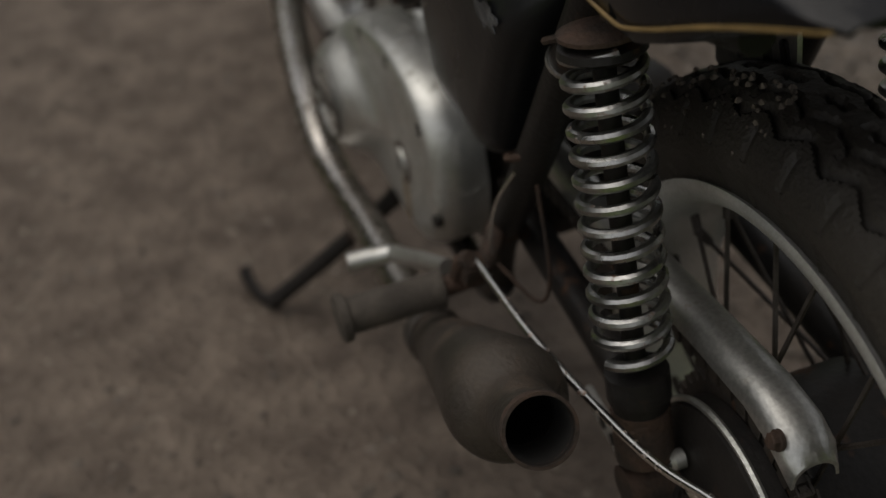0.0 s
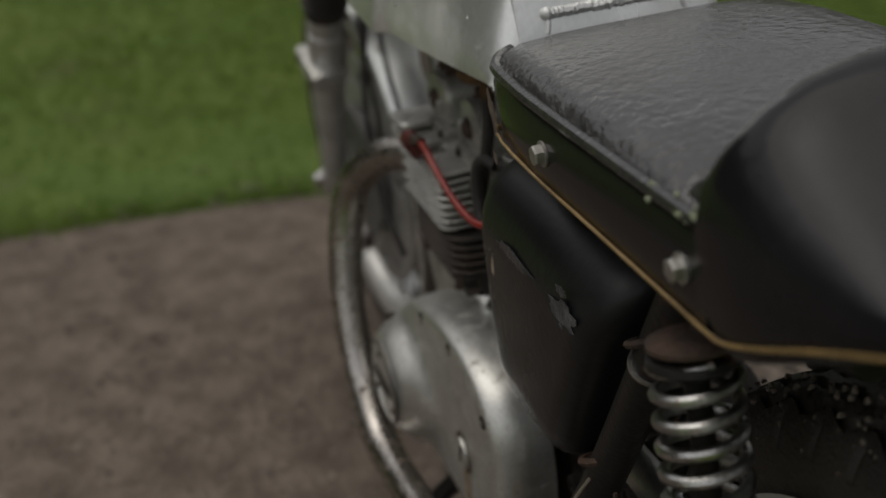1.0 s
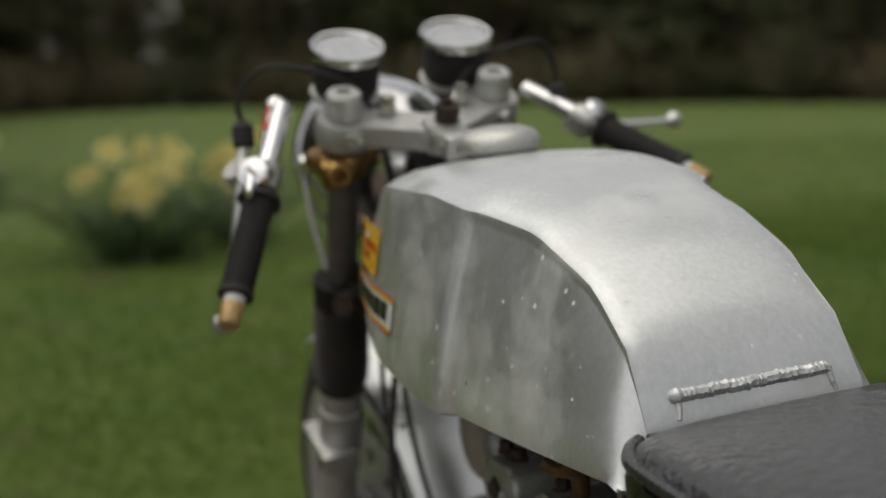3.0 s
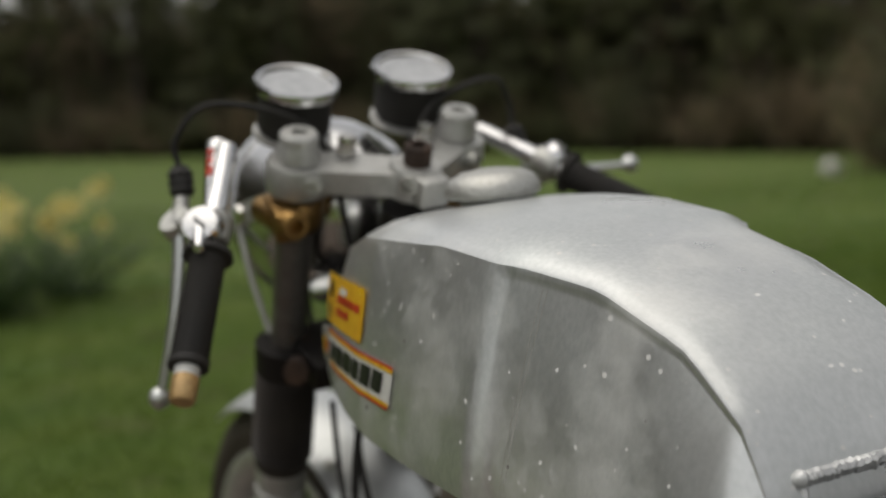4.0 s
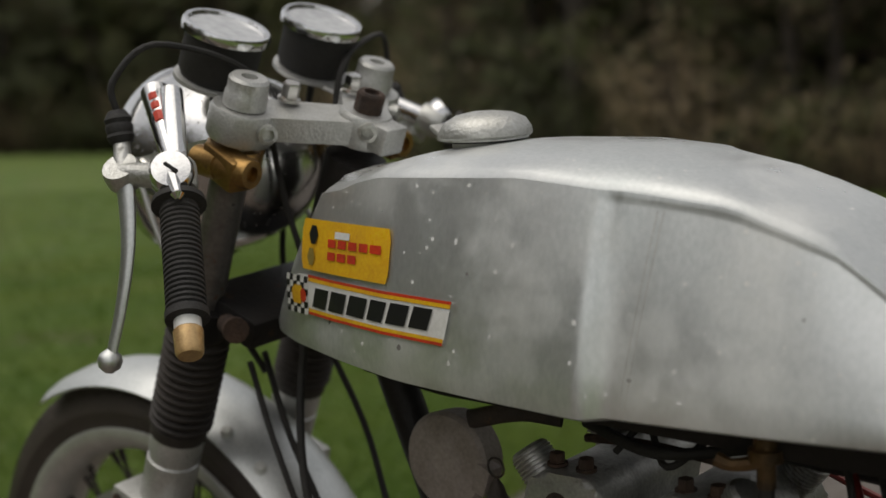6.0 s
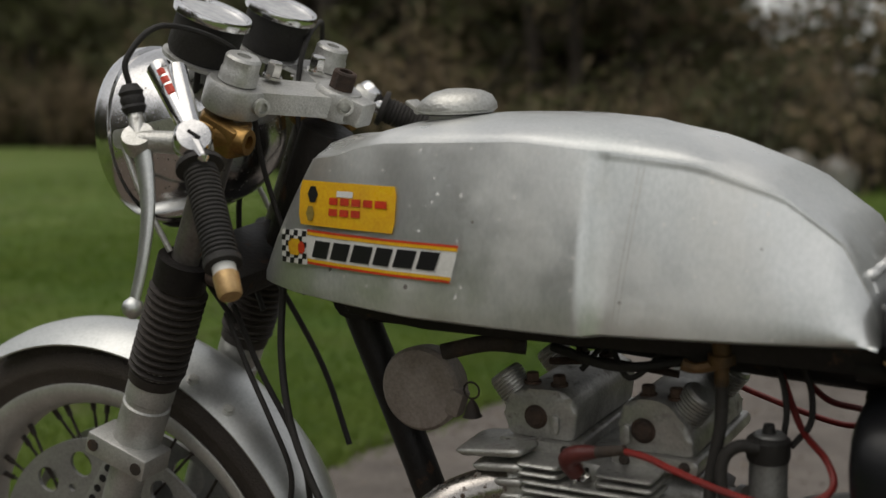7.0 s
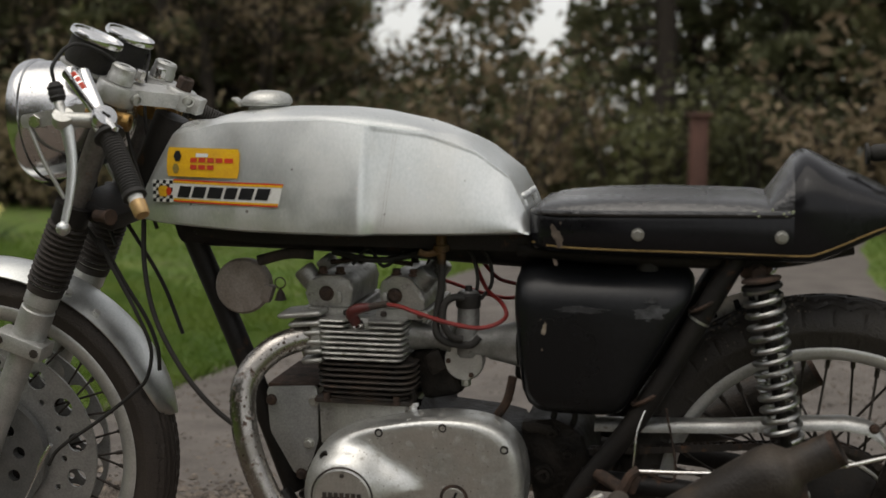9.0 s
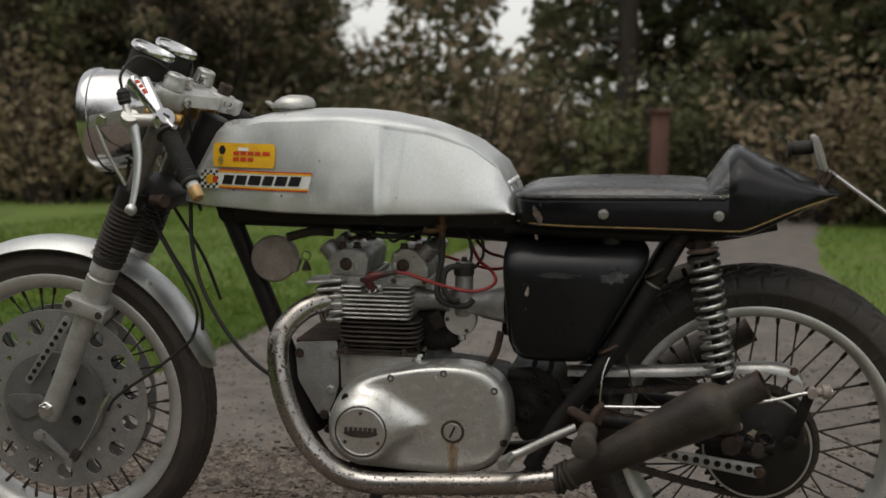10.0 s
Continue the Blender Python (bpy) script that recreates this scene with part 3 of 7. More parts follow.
kinds = [
    make_tree("conifer", 11, 9.5, 0.17, "conifer", "tall dark evergreen conifer at the wood's edge"),
    make_tree("conifer", 12, 8.0, 0.14, "conifer", "slender dark conifer with gaps between its boughs"),
    make_tree("bare_tree", 13, 8.5, 0.15, "bare", "leafless brown tree with fine twigs"),
    make_tree("bare_tree", 14, 7.0, 0.12, "bare", "thin leafless tree among the woods"),
    make_tree("ivy_tree", 15, 7.5, 0.18, "ivy", "broad tree clad in green ivy leaves"),
]
bushes = [
    make_bush("bramble_bush", 21, 2.2, 1.5, M_TWIG, "tangled brown bramble bush"),
    make_bush("laurel_bush", 22, 2.4, 1.9, M_EVERGREEN, "dark evergreen laurel bush"),
    make_bush("hedge_bush", 23, 2.0, 1.3, M_IVY, "dull green hedge bush"),
]
# the wood's edge: far left, behind the lawn, and, added out of view, round behind the camera
LINE = [(-4.5, -9.5), (-10, -7.5), (-19, -5), (-36, -3), (-42, 3), (-36, 11), (-28, 18), (-20.5, 21), (-16.5, 17.5), (-12, 14.2), (-7.8, 13.6), (-2.6, 14), (0.4, 15.2), (3.0, 12.4), (8, 10.5), (13, 5), (14, -4), (9, -12), (2, -14), (-4.5, -9.5)]
rng = random.Random(5)
used = set()


def ride(x, y):
    """Narrow rides run back through the wood: how open it is there."""
    k = (1.33 - x) / (y + 2.5) if y > 8 else 0
    turn = math.degrees(math.atan2(y + 0.9, x - 1.35))
    if 144.3 < turn < 146.0 or 120.4 < turn < 121.6:
        return 0.55
    return 0.85 if 0.145 < k < 0.184 else 0.75 if 0.260 < k < 0.314 else 0.0


def open_above(x, y):
    """Where the rides leave gaps between the crowns."""
    k = (1.33 - x) / (y + 2.5) if y > 8 else 0
    return 0.72 if 0.13 < k < 0.20 or 0.25 < k < 0.325 else ride(x, y)


def place(pool, idx, x, y, s):
    ob = pool[idx]
    m = Matrix.Translation((x, y, -0.04)) @ Matrix.Rotation(rng.uniform(0, 6.283), 4, "Z") @ Matrix.Diagonal((s, s, s * rng.uniform(0.9, 1.15), 1))
    if ob.name not in used:
        used.add(ob.name)
        ob.matrix_basis = m
    else:
        c = copy_thing(ob, Matrix())
        c.matrix_basis = m


for (x0, y0), (x1, y1) in zip(LINE, LINE[1:]):
    seg = math.hypot(x1 - x0, y1 - y0)
    nx, ny = (y1 - y0) / seg, -(x1 - x0) / seg
    if nx * (x0 - 0) + ny * (y0 - 2) < 0:
        nx, ny = -nx, -ny
    behind = y0 < -3 and x0 > 5
    for i in range(int(seg / 0.9)):
        t = (i + rng.uniform(0.1, 0.9)) / (seg / 0.9)
        d = rng.uniform(-0.3, 1.0)
        p = (x0 + (x1 - x0) * t + nx * d, y0 + (y1 - y0) * t + ny * d)
        if not behind or i % 2:
            place(bushes, rng.choice([0, 0, 1, 2]) if p[0] < -6 else rng.choice([1, 2, 2, 0]), *p, rng.uniform(0.8, 1.3))
    # taller, denser trees out of view, added to darken what the tank's side reflects
    near = x0 > -20 and y0 < -4 and not behind
    step = 4.0 if behind else 1.35 if x0 < -11 or near else 2.0
    reach = 3.0 if x0 < -9 else 0.0
    for row in range(1 if behind else 5 if x0 < -16 else 3):
        for i in range(int((seg + 2 * reach) / step)):
            t = ((i + rng.uniform(0.1, 0.9)) * step - reach) / seg
            d = 1.2 + row * 2.2 + rng.uniform(-0.6, 0.8)
            p = (x0 + (x1 - x0) * t + nx * d, y0 + (y1 - y0) * t + ny * d)
            if rng.random() < open_above(*p):
                continue
            if open_above(*p) > 0.7:
                place(kinds, rng.choice([2, 3, 3]), *p, rng.uniform(0.5, 0.75))
                continue
            pick = rng.choice([0, 0, 1, 4, 2, 4] if p[0] < -15 else [0, 2, 2, 3, 2, 4] if p[0] < -3 else [0, 1, 1, 3, 4, 2])
            place(kinds, pick, *p, rng.uniform(0.6, 0.95) * (1.3 if near else 1.0))

for i in range(13):
    x, y = -0.4 + 0.62 * i + rng.uniform(-0.3, 0.3), 16.5 + rng.uniform(-0.8, 2.2) - 0.25 * max(0, i - 4)
    place(kinds, rng.choice([0, 1, 1, 4]), x, y, rng.uniform(0.7, 0.9))

SPANS = [math.hypot(b[0] - a[0], b[1] - a[1]) for a, b in zip(LINE[:15], LINE[1:16])]


def thicket(rng):
    """Places in the wood behind its edge, thinner with height."""
    k = rng.choices(range(len(SPANS)), SPANS)[0]
    (x0, y0), (x1, y1) = LINE[k], LINE[k + 1]
    seg = math.hypot(x1 - x0, y1 - y0)
    nx, ny = (y1 - y0) / seg, -(x1 - x0) / seg
    if nx * x0 + ny * (y0 - 2) < 0:
        nx, ny = -nx, -ny
    t, d = rng.uniform(-2.0 / seg, 1 + 2.0 / seg), rng.uniform(1.0, 9.0)
    x, y = x0 + (x1 - x0) * t + nx * d, y0 + (y1 - y0) * t + ny * d
    top = (4.4 + 2.2 * noise.noise(Vector((x * 0.35, y * 0.35, 4)))) * (1 - 0.7 * ride(x, y))
    return (x, y, max(0.05, top * rng.random() ** (0.9 if x > 0.5 or x < -6 else 1.4)))


def spray(rng):
    v, f = [], []
    leaf_cloud(v, f, rng, Vector((0, 0, 0)), 0.36, 11, 0.105, 0.9)
    return [tuple(p) for p in v], f


scatter("undergrowth", 32000, thicket, spray, M_TWIG, "dense brown undergrowth within the wood", "undergrowth")
scatter("undergrowth", 22000, thicket, spray, M_EVERGREEN, "dense dark evergreen undergrowth within the wood", "undergrowth")

# old brown post at the wood's edge
bm = B()
box(bm, (0, 0, 0.60), (0.21, 0.21, 1.5), (0, 0, 12), 0.015)
box(bm, (0, 0, 1.37), (0.29, 0.29, 0.05), (0, 0, 12), 0.01)
M_POST = mat("weathered_red_brown_wood", (0.12, 0.055, 0.04), (0.07, 0.038, 0.03), 0.8, 0, 6, 0.5, 40, None, 0.05, 0, (1, 1, 0.2))
post = tagged(new("post"), "weathered red-brown square wooden gate post", "post")
part("shaft", bm, M_POST, post)
post.location = (0.52, 13.6, -0.05)

# daffodils
M_PETAL = leaf_mat("daffodil_petal", (0.84, 0.75, 0.26), (0.88, 0.82, 0.44), 0.5)
M_DLEAF = leaf_mat("daffodil_leaf", (0.045, 0.085, 0.025), (0.06, 0.10, 0.035), 0.5)


def daffodil_clump(seed, x, y, w, d, n, h=0.40):
    rng = random.Random(seed)
    root = tagged(new("daffodil_clump"), "clump of yellow daffodils in flower on the lawn", "flowers", "daffodil clumps")
    root.location = (x, y, -0.03)
    scatter("leaves", n * 9, lambda r: (r.gauss(0, w * 0.30), r.gauss(0, d * 0.30), 0), lambda r: (lambda q: ([(a * 2.0, b * 2.0, c) for a, b, c in q[0]], q[1]))(blade(h * 0.6, h)(r)), M_DLEAF, "long green daffodil leaves", "", root)
    bm = B()
    for k in range(6):
        a = k * math.pi / 3
        c, s = math.cos(a), math.sin(a)
        q = [Vector((0.006 * c, 0.006 * s, 0)), Vector((0.026 * c - 0.012 * s, 0.026 * s + 0.012 * c, 0.004)), Vector((0.045 * c, 0.045 * s, 0.0)), Vector((0.026 * c + 0.012 * s, 0.026 * s - 0.012 * c, 0.004))]
        bm.faces.new([bm.verts.new(p) for p in q])
    lathe(bm, [(0.010, 0.0), (0.012, 0.012), (0.016, 0.024), (0.012, 0.022), (0.008, 0.006)], (0, 0, 0), (0, 0, 1), 8)
    first = part("flower", bm, M_PETAL, root)
    for i in range(n):
        m = Matrix.Translation((rng.gauss(0, w * 0.36), rng.gauss(0, d * 0.36), h * rng.uniform(0.55, 1.25))) @ Euler((rng.uniform(0.9, 1.6), 0, rng.uniform(-0.5, 2.8))).to_matrix().to_4x4() @ Matrix.Scale(1.75, 4)
        if i == 0:
            first.matrix_basis = m
        else:
            twin(first, m)


daffodil_clump(1, -5.75, 0.0, 0.40, 0.40, 30, 0.56)
daffodil_clump(2, -6.3, 0.62, 0.34, 0.26, 14, 0.62)
daffodil_clump(3, -9.6, -1.15, 0.5, 0.4, 18, 0.46)
daffodil_clump(4, -5.65, 8.0, 0.5, 0.4, 18, 0.30)

# small pale stone lying on the lawn
bm = B()
lathe(bm, [(0.02, -0.02), (0.09, 0.0), (0.105, 0.05), (0.085, 0.10), (0.04, 0.13), (0.002, 0.138)], (0, 0, 0), (0, 0, 1), 14)
for v in bm.verts:
    v.co += Vector((noise.noise(v.co * 14), noise.noise(v.co * 14 + Vector((5, 0, 0))), noise.noise(v.co * 14 + Vector((0, 5, 0))))) * 0.018
M_PALE = mat("white_limestone", (0.72, 0.71, 0.68), (0.58, 0.57, 0.53), 0.8, 0, 20, 0.4, 120)
stone = tagged(new("stone"), "small white stone lying on the lawn", "stone")
part("boulder", bm, M_PALE, stone)
stone.location = (-14.2, 13.8, -0.02)
stone.scale = (1.8, 1.8, 1.8)
# grey boulders lying at the wood's edge
grey_rock = stone.children[0].data.copy()
grey_rock.materials[0] = mat("weathered_grey_rock", (0.34, 0.33, 0.31), (0.22, 0.21, 0.19), 0.85, 0, 8, 0.4, 60)
for k, (x, y, size) in enumerate(((-3.4, 13.1, 2.1), (-2.95, 13.3, 2.8), (-2.5, 13.5, 2.4))):
    b = copy_thing(stone, pose(x, y, 0.0, 0, 0, 70 * k))
    b.scale = (size, size, size * 1.3)
    b.name = "boulder"
    b.children[0].data = grey_rock
    tagged(b, "weathered grey boulder among the brambles at the wood's edge", "boulder", "boulders at the wood's edge")


# ---- the motorcycle, built upright with its front axle over x = 0 and facing -x ----
bike = tagged(new("motorcycle"), "old cafe racer motorcycle with bare aluminium tank on its side stand", "motorcycle")
HEAD = Matrix.Translation((0.31, 0, 0.973))
bike.matrix_basis = Matrix.Rotation(radians(7.0), 4, "X") @ HEAD @ Matrix.Rotation(0.032, 4, "Z") @ Matrix.Rotation(-0.047, 4, "X") @ Matrix.Translation((-0.31, 0, -0.97))


def lerp_tab(x, tab):
    return float(np.interp(x, [a for a, _ in tab], [b for _, b in tab]))


# fuel tank
TOP = [(0.30, 0.920), (0.36, 0.921), (0.383, 0.928), (0.429, 0.935), (0.554, 0.943), (0.64, 0.942), (0.698, 0.937), (0.774, 0.922), (0.850, 0.893), (0.904, 0.855), (0.932, 0.820), (0.944, 0.790), (0.953, 0.757)]
SHOULDER = [(0.30, 0.902), (0.36, 0.908), (0.40, 0.917), (0.45, 0.923), (0.626, 0.927), (0.70, 0.919), (0.716, 0.918), (0.795, 0.906), (0.867, 0.880), (0.919, 0.840), (0.943, 0.793), (0.953, 0.757)]
LOW = [(0.30, 0.766), (0.35, 0.760), (0.52, 0.753), (0.69, 0.752), (0.84, 0.753), (0.953, 0.755)]
W_LOW = [(0.30, 0.094), (0.36, 0.114), (0.43, 0.133), (0.50, 0.147), (0.60, 0.156), (0.697, 0.160), (0.703, 0.160), (0.718, 0.147), (0.78, 0.141), (0.953, 0.119)]
W_TOP = [(0.30, 0.084), (0.36, 0.098), (0.43, 0.108), (0.50, 0.116), (0.60, 0.118), (0.70, 0.111), (0.73, 0.101), (0.78, 0.091), (0.88, 0.085), (0.92, 0.087), (0.953, 0.091)]


def tank_side(x, z):
    """Half the tank's width at a height on its side."""
    zb, zs = lerp_tab(x, LOW), lerp_tab(x, SHOULDER)
    t = min(1.0, max(0.0, (z - zb) / max(zs - zb, 1e-4)))
    wl, wt = lerp_tab(x, W_LOW), lerp_tab(x, W_TOP)
    if x <= 0.703:
        return wl * (1 - t) + wt * t + 0.006 * math.sin(math.pi * t)
    # behind the crease: a flat hollow for the knee under a rolled shoulder
    k = min(1.0, (x - 0.703) / 0.014) * min(1.0, max(0.15, (0.953 - x) / 0.10))
    lip = 0.0035 * k
    u = min(1.0, t / 0.945)
    w = wl + (wt + lip - wl) * u ** 1.25
    if t > 0.945:
        q = (t - 0.945) / 0.055
        w = wt + lip * math.sqrt(max(0.0, 1 - q * q))
    return w


def tank_slant(x, z):
    """The tank's nose leans back: bottom further forward than top."""
    k = max(0.0, 1 - (x - 0.30) / 0.22)
    return x + k * 0.075 * max(0.0, (z - 0.766) / 0.146) ** 1.1


bm = B()
rings = []
XS = [0.300, 0.303, 0.309] + [0.32 + 0.0152 * i for i in range(25)] + [0.694, 0.703, 0.708, 0.713, 0.718, 0.726, 0.736, 0.748] + [0.76 + 0.0137 * i for i in range(10)] + [0.897, 0.908, 0.918, 0.927, 0.934, 0.940, 0.945, 0.949, 0.953]
for x in XS:
    zb, zs, zt = lerp_tab(x, LOW), lerp_tab(x, SHOULDER), lerp_tab(x, TOP)
    nose = 1.0 if x > 0.32 else 0.86 + 0.14 * math.sqrt(max(0, 1 - ((0.32 - x) / 0.02) ** 2))
    half = []
    wl = tank_side(x, zb)
    half.append((0.0, zb + 0.004))
    half.append((wl * 0.5, zb + 0.002))
    half.append((wl - 0.012, zb))
    half.append((wl - 0.003, zb + 0.004))
    for t in (0.10, 0.22, 0.36, 0.5, 0.64, 0.76, 0.86, 0.93, 0.945, 0.96, 0.975, 0.988):
        z = zb + (zs - zb) * t
        half.append((tank_side(x, z), z))
    ws = tank_side(x, zs)
    crown = zt - zs
    r = 0.017 - 0.004 * min(1.0, max(0.0, (x - 0.66) / 0.08))
    r = min(r, max(0.002, (zs - zb) * 0.3))
    half.append((ws - r * 0.12, zs - r * 0.10))
    half.append((ws - r * 0.45, zs + crown * 0.15))
    half.append((ws - r * 1.1, zs + crown * 0.42))
    for t in (0.72, 0.48, 0.24):
        half.append((ws * t, zs + crown * (1 - (t * 0.92) ** 2 * 0.7)))
    half.append((0.0, zt))
    dent = 0.010 * min(1.0, max(0.0, (x - 0.700) / 0.016))  # the other knee hollow is cut deeper
    full = [(-w, z) for w, z in half] + [(w * (1 - dent / max(ws, 0.01)), z) for w, z in half[-2:0:-1]]
    rings.append([bm.verts.new((tank_slant(x, z), w * nose, z)) for w, z in full])
ring_skin(bm, rings)
tank = part("fuel_tank", bm, M_TANK, bike, "scuffed bare aluminium fuel tank with knee hollows", 50)

# weld bead over a plate at the tank's back
M_WELD = mat("dull_weld_metal", (0.72, 0.73, 0.72), (0.56, 0.57, 0.57), 0.5, 0.7, 40, 0.3, 240)
bm = B()
rngw = random.Random(3)
ends = (Vector((0.9365, -0.063, 0.808)), Vector((0.9365, 0.056, 0.807)))
bead = [ends[0].lerp(ends[1], i / 72) + Vector((rngw.gauss(0, 0.0004), 0, rngw.gauss(0, 0.0004))) for i in range(73)]
tube(bm, bead, [0.0050 if i % 2 else 0.0042 for i in range(73)], 8, 1)
lathe(bm, [(0.001, -0.006), (0.0042, -0.0042), (0.006, 0), (0.0042, 0.0042), (0.001, 0.006)], ends[0], (0, 1, 0), 12)
for y0, y1, z1 in ((-0.063, -0.065, 0.796), (0.056, 0.058, 0.795)):
    tube(bm, [Vector((0.936, y0, 0.8075)), Vector((0.9395, y0, 0.800)), Vector((0.942, y1, z1 - 0.003))], [0.0032, 0.0026, 0.0022], 8, 3)
part("weld_bead", bm, M_WELD, tank, "rough dull aluminium weld bead")
bm = B()
box(bm, (0.9375, -0.004, 0.795), (0.006, 0.112, 0.028), (0, -25, 0), 0.003)
part("bracket_plate", bm, M_TANK, tank)

# filler cap
bm = B()
lathe(bm, [(0.030, -0.010), (0.030, 0.002), (0.039, 0.003), (0.040, 0.008), (0.034, 0.009)], (0.502, 0, 0.9405), (0, 0, 1), 32)
cap = part("filler_cap", bm, M_CAST, tank, "worn alloy hinged filler cap")
bm = B()
prof = [(0.040, 0.0), (0.0425, 0.002), (0.042, 0.008), (0.037, 0.016), (0.026, 0.021), (0.012, 0.023), (0.001, 0.0235)]
lathe(bm, prof, (0.502, 0, 0.945), (0, 0, 1), 32)
for v in bm.verts:
    if v.co.x < 0.486:
        v.co.z -= (0.486 - v.co.x) * 0.35 * max(0, (v.co.z - 0.945) / 0.023)
part("cap_lid", bm, M_CAST, cap)
bm = B()
lathe(bm, [(0.037, 0), (0.037, 0.005)], (0.502, 0, 0.942), (0, 0, 1), 32)
part("seal", bm, M_RUBBER, cap)
bm = B()
box(bm, (0.452, 0, 0.951), (0.016, 0.024, 0.005), (0, 35, 0), 0.002)
tube(bm, [(0.462, -0.016, 0.946), (0.462, 0.016, 0.946)], 0.004, 8, 1)
part("latch", bm, M_CAST, cap)


def decal(name, x0, x1, z0, z1, material, parent, lift=0.0012, slant=0.0, tilt=0.0, nx=14, nz=5, label="", corner=0.0):
    """A thin sticker that lies on the tank's left side."""
    inner = parent is not tank
    x0, x1, z0, z1 = 0.374 + (x0 - 0.384) * 1.085 - 0.003 * inner, 0.374 + (x1 - 0.384) * 1.085 - 0.003 * inner, z0 + 0.0005 - 0.002 * inner, z1 + 0.0005 - 0.002 * inner
    bm = B()
    g = []
    for j in range(nz + 1):
        row = []
        for i in range(nx + 1):
            u, v = i / nx, j / nz
            x, z = x0 + (x1 - x0) * u + slant * (v - 0.5), z0 + (z1 - z0) * v + tilt * (u - 0.5)
            if corner and i in (0, nx):
                e = corner * (1 - math.sin(math.pi * v)) ** 3
                x += e if i == 0 else -e
            row.append(bm.verts.new((x, -tank_side(x, z) - lift, z)))
        g.append(row)
    for j in range(nz):
        for i in range(nx):
            bm.faces.new((g[j][i], g[j][i + 1], g[j + 1][i + 1], g[j + 1][i]))
    ob = part(name, bm, material, parent, label)
    return ob


yel = decal("sticker", 0.384, 0.504, 0.836, 0.881, M_YELLOW, tank, 0.0012, 0, -0.001, label="yellow rectangular sticker with red bars and a dark figure", corner=0.003)
for k, (a, b, c, d) in enumerate([(0.427, 0.438, 0.861, 0.868), (0.441, 0.452, 0.861, 0.868), (0.455, 0.466, 0.861, 0.868), (0.469, 0.480, 0.861, 0.868), (0.483, 0.497, 0.861, 0.868), (0.427, 0.438, 0.850, 0.857), (0.441, 0.452, 0.850, 0.857), (0.455, 0.466, 0.850, 0.857)]):
    decal("red_bar", a, b, c, d, M_REDINK, yel, 0.0022, 0, 0, 2, 1)
decal("white_patch", 0.436, 0.456, 0.869, 0.875, M_WHITE, yel, 0.0020, 0, 0, 3, 1)
decal("dark_figure", 0.398, 0.412, 0.862, 0.878, M_INK, yel, 0.0022, 0, 0, 3, 2, corner=0.004)
decal("grey_figure", 0.397, 0.408, 0.843, 0.858, mat("olive_ink", (0.30, 0.22, 0.05), None, 0.5), yel, 0.0022, 0, 0, 3, 2, corner=0.003)

# double scratch down the knee hollow
M_SCRATCH = mat("pale_scratch", (0.62, 0.61, 0.58), (0.50, 0.50, 0.48), 0.6, 0.4, 60, 0.1, 300)
for dx in (0.0, 0.0042):
    decal("scratch", 0.7180 + dx, 0.7186 + dx, 0.765, 0.902, M_SCRATCH, tank, 0.0007, 0.012, 0, 1, 14, "thin pale vertical scratch")

SL = 0.008
dun = decal("racing_sticker", 0.375, 0.569, 0.795, 0.830, M_WHITE, tank, 0.0013, SL, -0.003, 20, 4, "white racing sticker with black bars, red and yellow edges and chequered end")
for nm, z0, z1, mm in (("red_stripe", 0.8300, 0.8325, M_REDINK), ("yellow_stripe", 0.8268, 0.8300, M_YELLOW), ("yellow_stripe", 0.7995, 0.8025, M_YELLOW), ("red_stripe", 0.7970, 0.7995, M_REDINK)):
    decal(nm, 0.399, 0.572 + SL * (z0 - 0.8145) / 0.035, z0, z1, mm, dun, 0.0021, 0.0, -0.003, 18, 1)
for a, w in ((0.408, 0.020), (0.4325, 0.021), (0.458, 0.023), (0.4855, 0.019), (0.509, 0.021), (0.5345, 0.020)):
    decal("black_bar", a, a + w, 0.8060, 0.8235, M_INK, dun, 0.0024, 0.006, -0.0004, 3, 2)
for i in range(6):
    for j in range(6):
        if (i + j) % 2 == 0:
            decal("black_check", 0.363 + i * 0.0058, 0.3688 + i * 0.0058, 0.797 + j * 0.0058, 0.8028 + j * 0.0058, M_INK, dun, 0.0023, 0.001, 0, 1, 1)
        else:
            decal("white_check", 0.363 + i * 0.0058, 0.3688 + i * 0.0058, 0.797 + j * 0.0058, 0.8028 + j * 0.0058, M_WHITE, dun, 0.0021, 0.001, 0, 1, 1)
decal("yellow_lozenge", 0.373, 0.391, 0.806, 0.823, M_YELLOW, dun, 0.0027, 0, 0, 6, 6, corner=0.007)
decal("red_lozenge", 0.387, 0.396, 0.808, 0.821, M_REDINK, dun, 0.0030, 0, 0, 4, 4, corner=0.004)

# seat unit
SEAT_W = [(0.95, 0.094), (0.957, 0.106), (0.966, 0.117), (0.980, 0.127), (1.00, 0.134), (1.04, 0.138), (1.10, 0.140), (1.33, 0.137)]
bm = B()
rings = []
